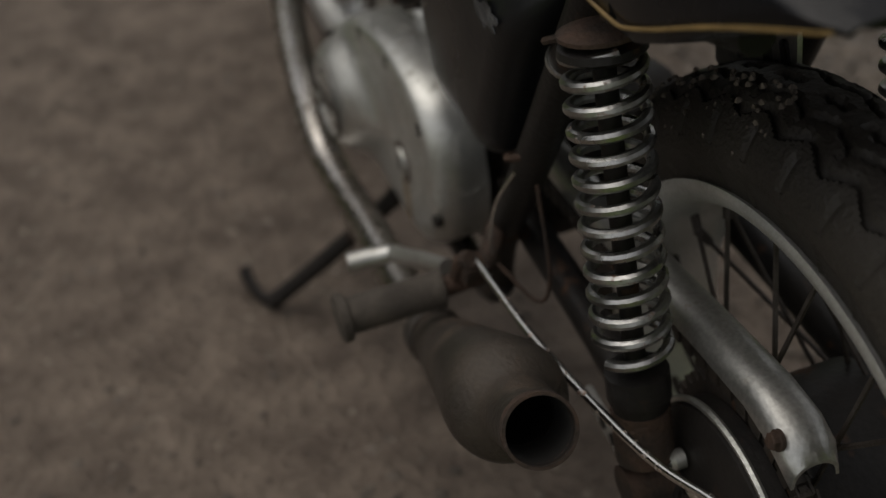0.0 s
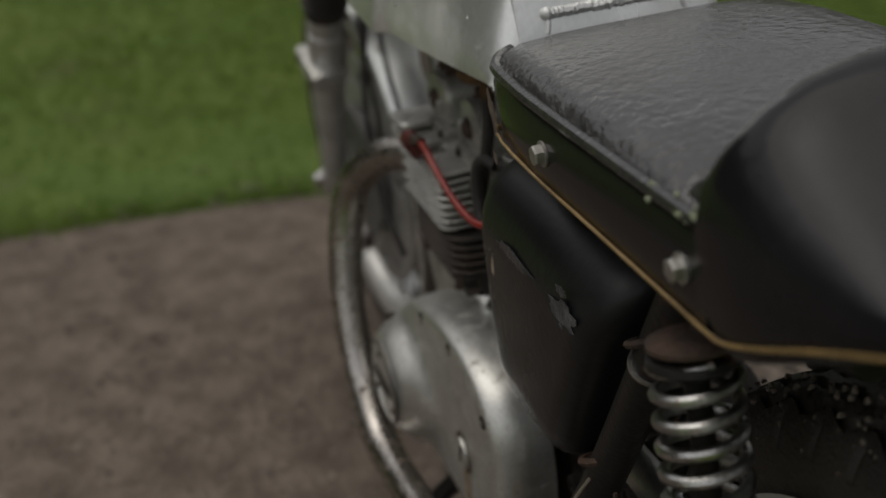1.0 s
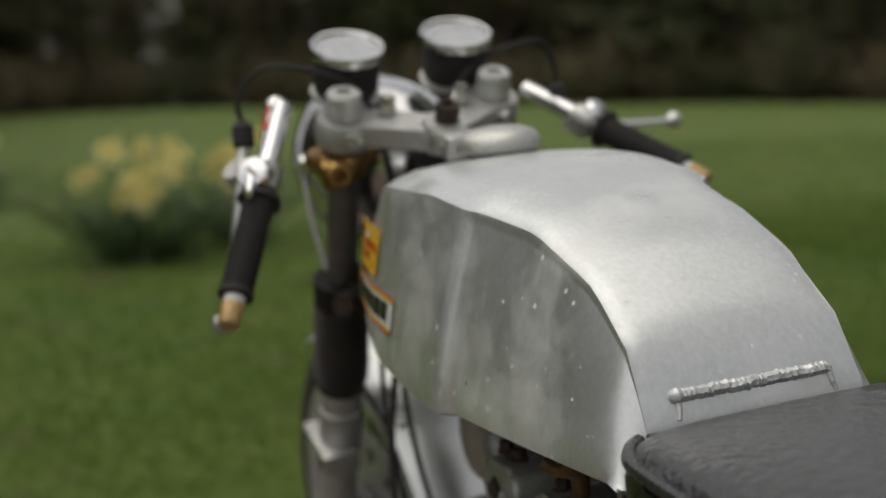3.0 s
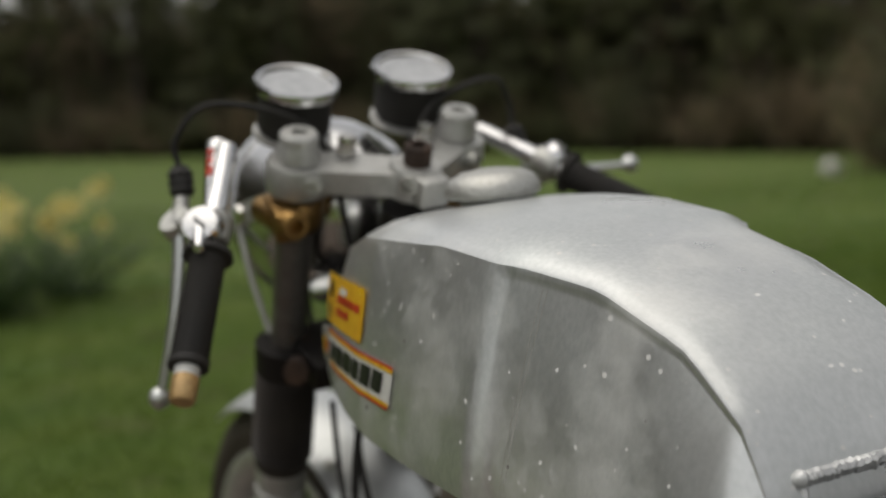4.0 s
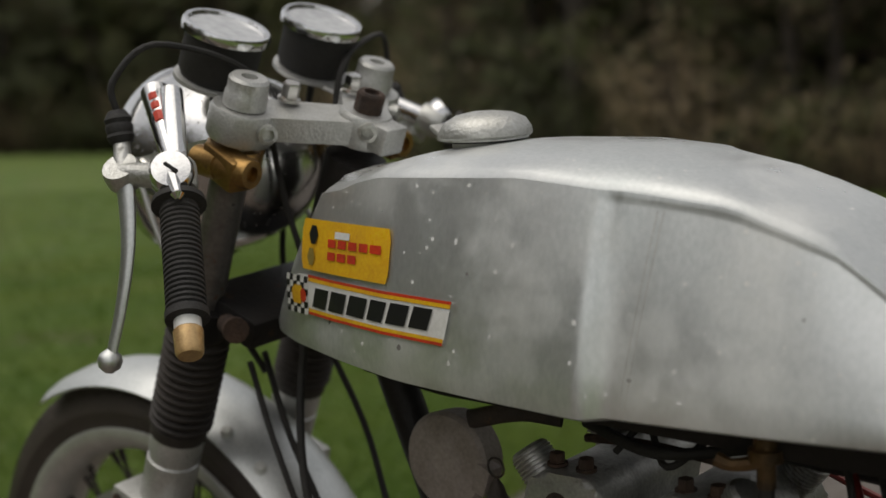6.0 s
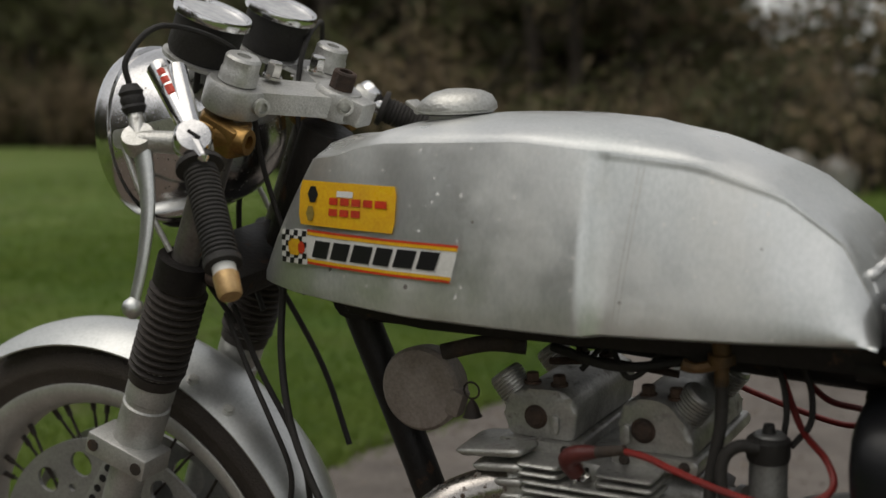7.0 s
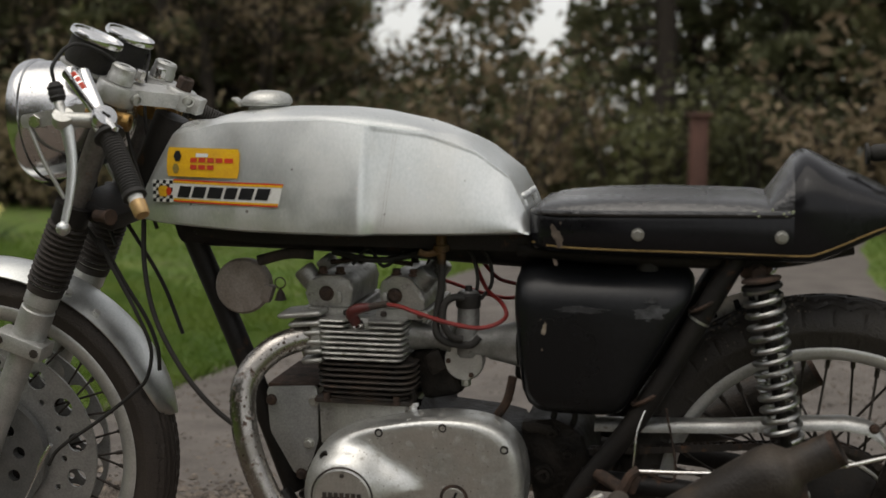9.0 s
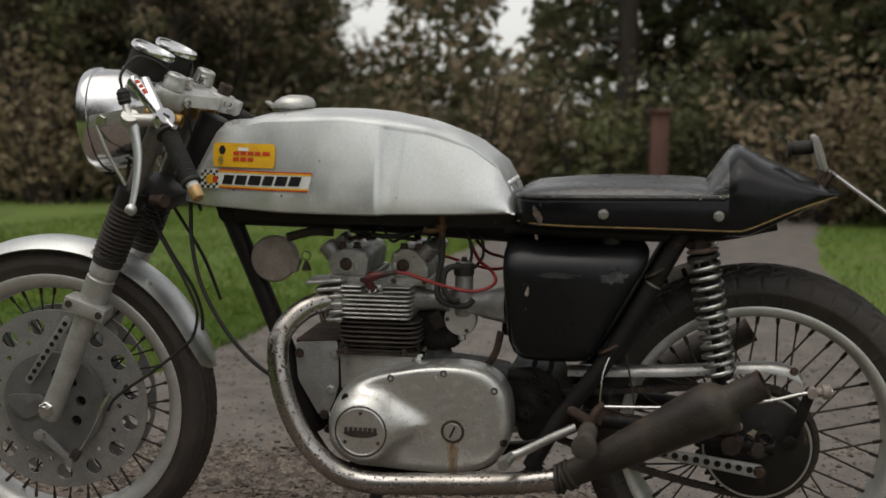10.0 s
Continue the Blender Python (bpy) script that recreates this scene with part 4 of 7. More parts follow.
for x in [0.953, 0.956, 0.961, 0.968, 0.978, 0.99] + [1.02 + 0.04 * i for i in range(8)] + [1.33, 1.345]:
    w = lerp_tab(x, SEAT_W)
    zb = lerp_tab(x, [(0.953, 0.738), (1.345, 0.731)])
    zt = lerp_tab(x, [(0.953, 0.793), (1.345, 0.800)])
    half = [(0, zb + 0.004), (w - 0.018, zb), (w - 0.006, zb + 0.004), (w, zb + 0.012), (w, zb + 0.03), (w, zt - 0.008), (w - 0.004, zt - 0.001), (w - 0.012, zt + 0.001), (0, zt)]
    full = [(-a, b) for a, b in half] + [(a, b) for a, b in half[-2:0:-1]]
    rings.append([bm.verts.new((x, a, b)) for a, b in full])
ring_skin(bm, rings)
seat = part("seat_unit", bm, M_BLACK, bike, "black fibreglass single seat unit with gold pinstripe", 45)
seat.location = (0, 0, -0.007)
# tail cowl
bm = B()
rings = []
for x, zb, zs, zt, w in [(1.335, 0.731, 0.800, 0.874, 0.137), (1.345, 0.731, 0.805, 0.884, 0.137), (1.353, 0.731, 0.806, 0.8865, 0.137), (1.368, 0.732, 0.806, 0.882, 0.137), (1.382, 0.738, 0.806, 0.874, 0.1365), (1.40, 0.746, 0.806, 0.864, 0.135), (1.44, 0.766, 0.807, 0.846, 0.130), (1.48, 0.786, 0.808, 0.827, 0.122), (1.51, 0.799, 0.808, 0.815, 0.112), (1.527, 0.804, 0.808, 0.812, 0.104)]:
    half = [(0, zb + 0.002), (w - 0.02, zb), (w - 0.005, zb + 0.004), (w, zb + (zs - zb) * 0.3), (w + 0.001, zs)]
    for a in (15, 30, 45, 60, 75):
        half.append((w * math.cos(radians(a)) ** 0.8, zs + (zt - zs) * math.sin(radians(a)) ** 0.9))
    half.append((0, zt))
    full = [(-a, b) for a, b in half] + [(a, b) for a, b in half[-2:0:-1]]
    rings.append([bm.verts.new((x, a, b)) for a, b in full])
ring_skin(bm, rings)
part("tail_cowl", bm, M_BLACK, seat, "glossy black humped tail cowl", 45)
# pads
bm = B()
rings = []
for x, h, wf in [(0.956, 0.0, 0.86), (0.962, 0.008, 0.92), (0.969, 0.012, 0.95), (0.978, 0.015, 0.96), (1.0, 0.018, 0.97), (1.06, 0.023, 0.975), (1.14, 0.025, 0.975), (1.22, 0.023, 0.975), (1.28, 0.020, 0.975), (1.315, 0.014, 0.97), (1.332, 0.006, 0.95)]:
    w = lerp_tab(x, SEAT_W) * wf * 0.975
    z0 = 0.795 + (x - 0.95) * 0.012
    half = [(0, z0 - 0.003), (w - 0.002, z0 - 0.001), (w + 0.002, z0 + h * 0.22), (w - 0.004, z0 + h * 0.55), (w * 0.86, z0 + h * 0.82), (w * 0.6, z0 + h * 0.97), (w * 0.3, z0 + h), (0, z0 + h)]
    full = [(-a, b) for a, b in half] + [(a, b) for a, b in half[-2:0:-1]]
    rings.append([bm.verts.new((x, a, b)) for a, b in full])
ring_skin(bm, rings)
pad = part("seat_pad", bm, M_LEATHER, seat, "creased black leatherette seat pad", 60)
bm = B()
for side in (-1, 1):
    tube(bm, [(x, side * (lerp_tab(x, SEAT_W) * 0.972), 0.7975 + (x - 0.95) * 0.012) for x in (0.957, 0.963, 0.972, 0.985, 1.0, 1.03, 1.08, 1.16, 1.24, 1.33)], 0.0048, 8, 4)
tube(bm, [(0.957, y, 0.797) for y in (-0.096, -0.03, 0.03, 0.096)], 0.0038, 8, 2)
part("piping", bm, M_LEATHER, pad)
bm = B()
rings = []
for k in range(9):
    t = k / 8
    x = 1.296 + 0.046 * t + 0.006 * math.sin(t * math.pi)
    zt = 0.815 + 0.064 * math.sin(t * math.pi / 2)
    w = 0.129 - 0.002 * t
    half = [(0, 0.796), (w - 0.002, 0.796)]
    for a in (12, 28, 45, 62, 78):
        half.append((w * math.cos(radians(a)) ** 0.8, 0.800 + (zt - 0.800) * math.sin(radians(a)) ** 0.9))
    half.append((0, zt))
    full = [(-a, b) for a, b in half] + [(a, b) for a, b in half[-2:0:-1]]
    rings.append([bm.verts.new((x, a, z)) for a, z in full])
ring_skin(bm, rings)
part("bump_stop_pad", bm, M_LEATHER, seat, "rounded black bump stop pad", 60)
# pinstripe and bolts
for side in (-1, 1):
    bm = B()
    line = []
    for x, z in [(0.957, 0.751), (1.0, 0.7485), (1.08, 0.7465), (1.20, 0.7455), (1.30, 0.744), (1.345, 0.7435), (1.365, 0.746), (1.40, 0.760), (1.44, 0.778), (1.48, 0.793), (1.52, 0.805)]:
        w = lerp_tab(x, SEAT_W + [(1.365, 0.137), (1.40, 0.1350), (1.44, 0.1300), (1.48, 0.1215), (1.527, 0.105)])
        line.append((x, side * (w + 0.0006), z))
    tube(bm, line, 0.0014, 6, 3, flat=1.0)
    part("pinstripe", bm, M_GOLD, seat, "thin gold pinstripe")
    for x in (1.116, 1.318):
        bm = B()
        hexbolt(bm, (x, side * (lerp_tab(x, SEAT_W) + 0.0005), 0.770), (0, side, 0), 0.0076, 0.0075)
        part("bolt", bm, M_GUARD, seat, "hexagonal steel bolt")
def flake(x, z, w, h, y, seed, tilt=0.0):
    """An uneven chip of bare surface, a hair proud of a side that faces -y."""
    r = random.Random(seed)
    bm = B()
    for k in range(4):
        cx, cz = (x, z) if k == 0 else (x + r.gauss(0, w * 0.5), z + r.gauss(0, h * 0.55))
        s = 1.0 if k == 0 else r.uniform(0.15, 0.4)
        pts = []
        for i in range(22):
            g = i * 2 * math.pi / 22
            q = r.uniform(0.55, 1.1)
            pts.append((cx + s * q * (w * 0.5 * math.cos(g) + tilt * h * math.sin(g)), cz + s * q * h * 0.5 * math.sin(g)))
        slab(bm, pts, y, y - 0.0005 - 0.0001 * k)
    return bm


part("worn_patch", flake(0.998, 0.764, 0.020, 0.036, -0.1358, 4, -0.15), M_FLAKE, seat, "patch of flaked paint")
rl = random.Random(31)
bm = B()
for i in range(26):
    x = rl.choice([1.318, 1.326, 1.30, 1.285]) + rl.gauss(0, 0.008)
    lathe(bm, [(rl.uniform(0.0012, 0.003), -0.001), (0.0018, 0.001), (0.0006, 0.0022)], (x, -0.133 + rl.gauss(0, 0.003), 0.803 + rl.gauss(0, 0.002)), (rl.gauss(0, 0.4), -0.5, 1), 6)
part("lichen", bm, mat("pale_lichen", (0.34, 0.37, 0.26), (0.22, 0.25, 0.14), 0.9, 0, 200), seat, "crumbs of pale lichen along the seam")

# tail lamp and number plate behind the cowl
bm = B()
slab(bm, rounded([(1.482, 0.903), (1.492, 0.905), (1.500, 0.885), (1.513, 0.842), (1.500, 0.838), (1.488, 0.870)], 0.005), -0.03, 0.03, 0.003)
tail = part("tail_bracket", bm, M_ROCKER, bike, "bent chromed tail lamp bracket")
tail.location = (0, 0, -0.006)
bm = B()
lathe(bm, [(0.011, 0), (0.013, 0.004), (0.013, 0.034), (0.010, 0.040), (0.016, 0.041), (0.016, 0.046)], (1.487, 0, 0.882), (-1, 0, -0.08), 16)
part("rubber_plug", bm, M_RUBBER, tail)
bm = B()
tube(bm, [(1.500, -0.03, 0.842), (1.494, -0.035, 0.822), (1.505, -0.035, 0.815), (1.520, -0.03, 0.838)], 0.005, 8, 4)
part("bracket_clip", bm, M_RUST, tail)
bm = B()
box(bm, (1.585, 0, 0.79), (0.165, 0.17, 0.006), (0, 36, 0), 0.002)
part("number_plate", bm, M_CHROME, tail, "plain plate seen edge-on behind the seat")


# frame tubes
def bar(name, pts, r, material=M_FRAME, parent=bike, label="", n=12, k=6, flat=1.0):
    return part(name, tube(B(), pts, r, n, k, False, True, flat), material, parent, label)


# slab added, not a known part: its black makes the dark band below the tank
bm = B()
slab(bm, rounded([(0.40, 0.756), (0.40, 0.738), (0.50, 0.727), (0.95, 0.724), (0.95, 0.758)], 0.008), -0.080, 0.080, 0.004)
part("tank_cradle", bm, M_FRAME, bike, "added black slab for the dark band under the fuel tank")
bar("backbone_tube", [(0.36, 0, 0.735), (0.60, 0, 0.73), (0.95, 0, 0.712), (1.15, 0, 0.712)], 0.026, label="black frame backbone under the tank")
for s in (-1, 1):
    bar("tank_rail", [(0.93, s * 0.070, 0.728), (1.10, s * 0.09, 0.722), (1.30, s * 0.09, 0.722), (1.42, s * 0.085, 0.745)], 0.0125)
    bar("seat_stay", [(1.262, s * 0.098, 0.735), (1.13, s * 0.112, 0.50), (1.035, s * 0.112, 0.365), (0.985, s * 0.105, 0.275)], 0.0165, label="black tube from the seat to the swinging arm pivot")
    bar("lower_rail", [(0.53, s * 0.045, 0.30), (0.60, s * 0.085, 0.248), (0.75, s * 0.10, 0.236), (0.95, s * 0.105, 0.244), (1.0, s * 0.105, 0.28)], 0.0145)
bar("down_tube", [(0.365, 0, 0.725), (0.452, 0, 0.515), (0.535, 0, 0.29)], 0.019, label="black front down tube")
bar("head_stock", [(0.337, 0, 0.925), (0.277, 0, 0.79)], 0.031, label="black steering head")
bm = B()
slab(bm, rounded([(0.325, 0.80), (0.36, 0.80), (0.40, 0.745), (0.40, 0.715), (0.35, 0.715)], 0.01), -0.02, 0.02, 0.003)
part("gusset", bm, M_FRAME, bike)
bm = B()
tube(bm, [(1.129 + 0.0185 * math.cos(a), -0.113 + 0.019 * math.sin(a), 0.512 + 0.010 * math.cos(a)) for a in (i * 0.524 for i in range(12))], 0.0035, 6, 1, True)
part("frame_clip", bm, M_RUST, bike, "bent wire clip on the frame tube")
bm = B()
tube(bm, [(1.21 + 0.0185 * math.cos(a), -0.105 + 0.019 * math.sin(a), 0.655 + 0.010 * math.cos(a)) for a in (i * 0.524 for i in range(12))], 0.003, 6, 1, True)
part("frame_clip", bm, M_RUST, bike, "bent wire clip on the frame tube")
# shock mount plate
for s in (-1, 1):
    bm = B()
    slab(bm, rounded([(1.245, 0.738), (1.315, 0.738), (1.305, 0.700), (1.285, 0.690), (1.262, 0.698)], 0.008), s * 0.088, s * 0.098, 0.002)
    mount = part("shock_mount", bm, M_RUST, bike, "rust-stained shock absorber mounting plate")
    bm = B()
    hexbolt(bm, (1.288, s * 0.104, 0.705), (0, s, 0), 0.011, 0.010)
    part("nut", bm, M_RUST, mount)

# side box
bm = B()
rings = []
for z, x0, x1, y0 in [(0.482, 0.992, 1.070, -0.095), (0.4835, 0.976, 1.085, -0.118), (0.489, 0.962, 1.094, -0.132), (0.500, 0.951, 1.102, -0.139), (0.520, 0.943, 1.113, -0.142), (0.56, 0.938, 1.134, -0.143), (0.60, 0.935, 1.156, -0.143), (0.636, 0.932, 1.176, -0.1430), (0.652, 0.931, 1.187, -0.1412), (0.664, 0.931, 1.193, -0.1372), (0.676, 0.931, 1.197, -0.1310), (0.686, 0.932, 1.197, -0.1215), (0.694, 0.934, 1.194, -0.1085), (0.701, 0.938, 1.188, -0.090), (0.706, 0.946, 1.178, -0.070)]:
    rings.append([bm.verts.new((x, y, z)) for x, y in rounded([(x0, y0), (x1, y0), (x1, -0.020), (x0, -0.020)], 0.034, 6)])
ring_skin(bm, rings)
sidebox = part("side_box", bm, M_BOX, bike, "black painted oil tank box beneath the seat", 50)
part("paint_chip", flake(0.980, 0.618, 0.008, 0.024, -0.1426, 9, 0.1), M_CHIP, sidebox, "pale chip in the paint")
# torn patches whose lighter grey also paints the sheen along the box's shoulder
M_PEEL_SHEEN = mat("peeling_clear_coat", (0.045, 0.047, 0.052), (0.02, 0.021, 0.023), 0.35, 0, 40, 0.3, 160)
part("peeling_patch", flake(1.030, 0.649, 0.085, 0.012, -0.1422, 21, 0.1), M_PEEL_SHEEN, sidebox, "peeling grey patch with the shoulder's sheen painted in")
part("torn_tape", flake(1.135, 0.648, 0.056, 0.026, -0.1422, 17, 0.2), mat("grey_peeling_tape", (0.085, 0.09, 0.098), (0.03, 0.03, 0.033), 0.5, 0, 60, 0.4, 200), sidebox, "peeling grey patch with the shoulder's sheen painted in")
bm = B()
lathe(bm, [(0.017, 0), (0.017, 0.012), (0.012, 0.016)], (1.128, -0.085, 0.702), (0, 0, 1), 16)
part("oil_cap", bm, M_RUBBER, sidebox)
bm = B()
box(bm, (0.935, 0.03, 0.60), (0.03, 0.10, 0.19), (0, 3, 0), 0.008)
part("battery_carrier", bm, M_FRAME, bike)
# ---- engine ----
bm = B()
slab(bm, rounded([(0.598, 0.468), (0.585, 0.36), (0.60, 0.27), (0.70, 0.235), (0.91, 0.255), (0.935, 0.31), (0.94, 0.39), (0.93, 0.420), (0.88, 0.432), (0.78, 0.440), (0.755, 0.468)], 0.03, 4), -0.085, 0.105, 0.012, 2)
engine = part("crankcase", bm, M_GREASE, bike, "oil-stained cast alloy crankcase and gearbox")
bm = B()
slab(bm, rounded([(0.614, 0.484), (0.616, 0.400), (0.70, 0.40), (0.76, 0.43), (0.757, 0.484)], 0.010), -0.100, 0.100, 0.006)
neck = part("crankcase_neck", bm, M_ROCKER, engine)
bm = B()
slab(bm, rounded([(0.608, 0.478), (0.766, 0.478), (0.766, 0.486), (0.608, 0.486)], 0.003), -0.108, 0.108, 0.001)
part("base_flange", bm, M_BARREL, neck)
for x in (0.628, 0.742):
    bm = B()
    hexbolt(bm, (x, -0.1075, 0.482), (0, 0, 1), 0.006, 0.012)
    part("nut", bm, M_RUST, neck)
# primary cover
C0 = Vector((0.775, 0.362))
COVER = [(0.600, 0.335), (0.606, 0.378), (0.630, 0.420), (0.675, 0.446), (0.731, 0.461), (0.790, 0.472), (0.839, 0.475), (0.885, 0.471), (0.921, 0.456), (0.943, 0.428), (0.952, 0.390), (0.951, 0.348), (0.940, 0.312), (0.914, 0.282), (0.870, 0.266), (0.820, 0.262), (0.773, 0.263), (0.715, 0.266), (0.663, 0.273), (0.626, 0.290), (0.606, 0.311)]
outline = [Vector((p.x, p.z)) for p in smooth_line([(x, 0, z) for x, z in COVER + COVER[:1]], 3)][:-1]


def bulge(x, z):
    """The cover's alternator dome with the ridge that runs back from it."""
    d = math.hypot(x - 0.672, (z - 0.349) * 1.0)
    dome = 1 / (1 + math.exp((d - 0.066) / 0.006))
    along = min(1.0, max(0.0, (x - 0.672) / 0.125))
    zc, hw = 0.349 + 0.012 * along, 0.066 * (1 - along) + 0.002
    ridge = (1 - along) ** 0.6 / (1 + math.exp((abs(z - zc) - hw) / 0.007)) if 0.672 < x < 0.80 else 0
    return 0.040 * max(dome, ridge)


bm = B()
rings = []
for k, y in [(1.0, -0.080), (1.0, -0.106), (0.997, -0.114), (0.988, -0.122), (0.975, -0.128), (0.958, -0.133), (0.938, -0.1368)] + [(0.94 * (1 - i / 14), -0.1385) for i in range(1, 14)] + [(0.01, -0.1385)]:
    ring = []
    for p in outline:
        q = C0 + (p - C0) * k
        ring.append(bm.verts.new((q.x, y - (bulge(q.x, q.y) if k < 0.99 else 0), q.y)))
    rings.append(ring)
ring_skin(bm, rings)
cover = part("primary_cover", bm, M_COVER, bike, "weathered polished alloy primary chain cover", 50)
cover.location = (0, -0.013, 0)
bm = B()
lathe(bm, [(0.047, -0.002), (0.047, 0.0015), (0.044, 0.003), (0.043, 0.0015), (0.001, 0.0018)], (0.676, -0.1775, 0.352), (0, -1, 0), 40)
badge = part("inspection_cap", bm, M_COVER, cover, "round alloy inspection cap with raised emblem")
bm = B()
tube(bm, [(0.676 + 0.0485 * math.cos(a), -0.1785, 0.352 + 0.0485 * math.sin(a)) for a in (i * math.pi / 24 for i in range(48))], 0.0016, 6, 1, True)
part("joint_ring", bm, M_BARREL, badge, "dark joint round the cap")
bm = B()
slab(bm, [(0.676 + 0.033 * math.cos(a), 0.350 + 0.0065 * math.sin(a) * (1.4 if math.sin(a) < 0 else 0.6)) for a in (i * 0.2618 for i in range(24))], -0.1792, -0.1803)
part("emblem", bm, M_BARREL, badge, "dark swept emblem plate")
for i in range(7):
    bm = B()
    box(bm, (0.6485 + i * 0.0092, -0.1806, 0.356 if i else 0.3545), (0.0062, 0.0012, 0.009 if i else 0.012), (0, 0, 0), 0)
    part("emblem_bar", bm, M_BARREL, badge)
for x, z in [(0.677, 0.388), (0.646, 0.332), (0.709, 0.332)]:
    bm = B()
    lathe(bm, [(0.0035, 0), (0.0035, 0.002), (0.002, 0.003)], (x, -0.179, z), (0, -1, 0), 10)
    part("screw", bm, M_BARREL, badge)
for x, z in [(0.641, 0.409), (0.725, 0.446), (0.826, 0.459), (0.921, 0.430), (0.607, 0.347), (0.939, 0.331), (0.655, 0.282)]:
    bm = B()
    lathe(bm, [(0.0072, -0.006), (0.0072, 0.0014), (0.0064, 0.0024), (0.0042, 0.0026), (0.0038, 0.0006), (0.001, 0.0006)], (x, -0.1362 - bulge(x, z), z), (0, -1, 0), 12)
    part("screw", bm, M_GREASE, cover, "dark recessed cover screw")
bm = B()
lathe(bm, [(0.0195, -0.001), (0.0195, 0.001), (0.0165, 0.0012), (0.016, 0.0035), (0.001, 0.0038)], (0.843, -0.1386, 0.349), (0, -1, 0), 28)
plug = part("filler_plug", bm, M_CAST, cover, "slotted round plug ringed with rust")
# black bar painted in for the shaded slot
bm = B()
box(bm, (0.843, -0.1426, 0.349), (0.004, 0.001, 0.024), (0, 25, 0))
part("slot", bm, M_SOOT_HOLE, plug)
bm = B()
lathe(bm, [(0.0225, 0), (0.0225, 0.0004), (0.0190, 0.0012), (0.0165, 0.0008)], (0.843, -0.1388, 0.349), (0, -1, 0), 28)
part("rust_ring", bm, M_RUST, plug, "ring of rust round the plug")
M_STAIN = mat("rust_stain", (0.30, 0.23, 0.15), (0.42, 0.38, 0.31), 0.6, 0.5, 50, 0.1, 200)
M_STREAK = mat("dark_rust_stain", (0.16, 0.10, 0.055), (0.30, 0.22, 0.14), 0.7, 0.2, 60, 0.1, 200)
for nm, mm, wide, lift in (("rust_stain", M_STAIN, 0.011, 0.0004), ("rust_streak", M_STREAK, 0.0045, 0.0007)):
    rs = random.Random(nm)
    left = [(0.842 - wide * rs.uniform(0.55, 1.0) * (1.1 - 0.25 * i / 9), 0.330 - 0.0068 * i) for i in range(10)]
    right = [(0.844 + wide * rs.uniform(0.55, 1.0) * (1.1 - 0.25 * i / 9), 0.330 - 0.0068 * i) for i in range(10)]
    bm = B()
    va = [bm.verts.new((x, -0.1386 - lift + (0.003 if z < 0.274 else 0), z)) for x, z in left]
    vb = [bm.verts.new((x, -0.1386 - lift + (0.003 if z < 0.274 else 0), z)) for x, z in right]
    for i in range(9):
        bm.faces.new((va[i], va[i + 1], vb[i + 1], vb[i]))
    part(nm, bm, mm, plug, "brown rust streak below the plug")

# barrel and head fins
def fin(z, x0, x1, w, t, name, material, parent, r=0.02, notch=False):
    """A cooling fin: thick at its root, thin and rounded at its edge."""
    bm = B()
    pts = [(x0, -w), (x1, -w), (x1, w), (x0, w)]
    if notch:
        pts = [(x0, -w), (0.664, -w), (0.668, -w + 0.045), (0.698, -w + 0.045), (0.702, -w), (x1, -w), (x1, w), (x0, w)]
        r = 0.006
    edge = rounded(pts, r, 3)
    mid = Vector(((x0 + x1) / 2, 0))
    rings = []
    for inset, h in ((0.006, -t * 0.62), (0.0012, -t * 0.42), (0.0, 0.0), (0.0012, t * 0.42), (0.006, t * 0.62)):
        ring = []
        for p in edge:
            q = Vector(p)
            d = (mid - q).normalized() * inset
            ring.append(bm.verts.new((q.x + d.x, q.y + d.y, z + h)))
        rings.append(ring)
    ring_skin(bm, rings)
    return part(name, bm, material, parent, smooth=60)


bm = B()
for y in (-0.058, 0.058):
    lathe(bm, [(0.048, 0), (0.048, 0.085)], (0.690, y, 0.478), (0, 0, 1), 24)
box(bm, (0.690, 0, 0.52), (0.07, 0.12, 0.08))
barrel = part("cylinder_barrel", bm, M_BARREL, bike, "sooty finned iron cylinder barrel")
for i in range(7):
    e = 0.004 * max(0, 2 - i)
    fin(0.4885 + i * 0.0092, 0.612 + e * 1.6, 0.772 - e * 1.4, 0.121 - e, 0.0038, "fin", M_BARREL, barrel, 0.030)
bm = B()
box(bm, (0.688, 0, 0.585), (0.10, 0.19, 0.062), (0, 0, 0), 0.01)
head = part("cylinder_head", bm, M_CAST, bike, "finned alloy cylinder head")
for i in range(8):
    e = 0.003 * (i == 0)
    fin(0.5535 + i * 0.0086, 0.620 + e, 0.759 - e, 0.124, 0.0040, "fin", M_FIN, head, 0.014, i > 5)
for i in range(6):
    bm = B()
    x0 = (0.586, 0.590, 0.592, 0.586, 0.566, 0.548)[i]
    z = 0.5465 + i * 0.0150
    outline2 = rounded([(x0, -0.050), (x0 + 0.004, -0.122), (0.626, -0.124), (0.630, -0.050)], 0.010, 3)
    rings = []
    for inset, h in ((0.004, -0.0036), (0.0, -0.0012), (0.0, 0.0012), (0.004, 0.0036)):
        rings.append([bm.verts.new((x + (0.61 - x) * inset * 20, y + (-0.087 - y) * inset * 12, z + h + 0.10 * (x - 0.60))) for x, y in outline2])
    ring_skin(bm, rings)
    part("exhaust_port_fin", bm, M_FIN, head, smooth=60)
bm = B()
lathe(bm, [(0.028, 0.0), (0.029, 0.006), (0.029, 0.030), (0.026, 0.034)], (0.628, -0.082, 0.582), (-0.9, -0.42, 0.05), 20)
part("exhaust_port", bm, M_CAST, head)
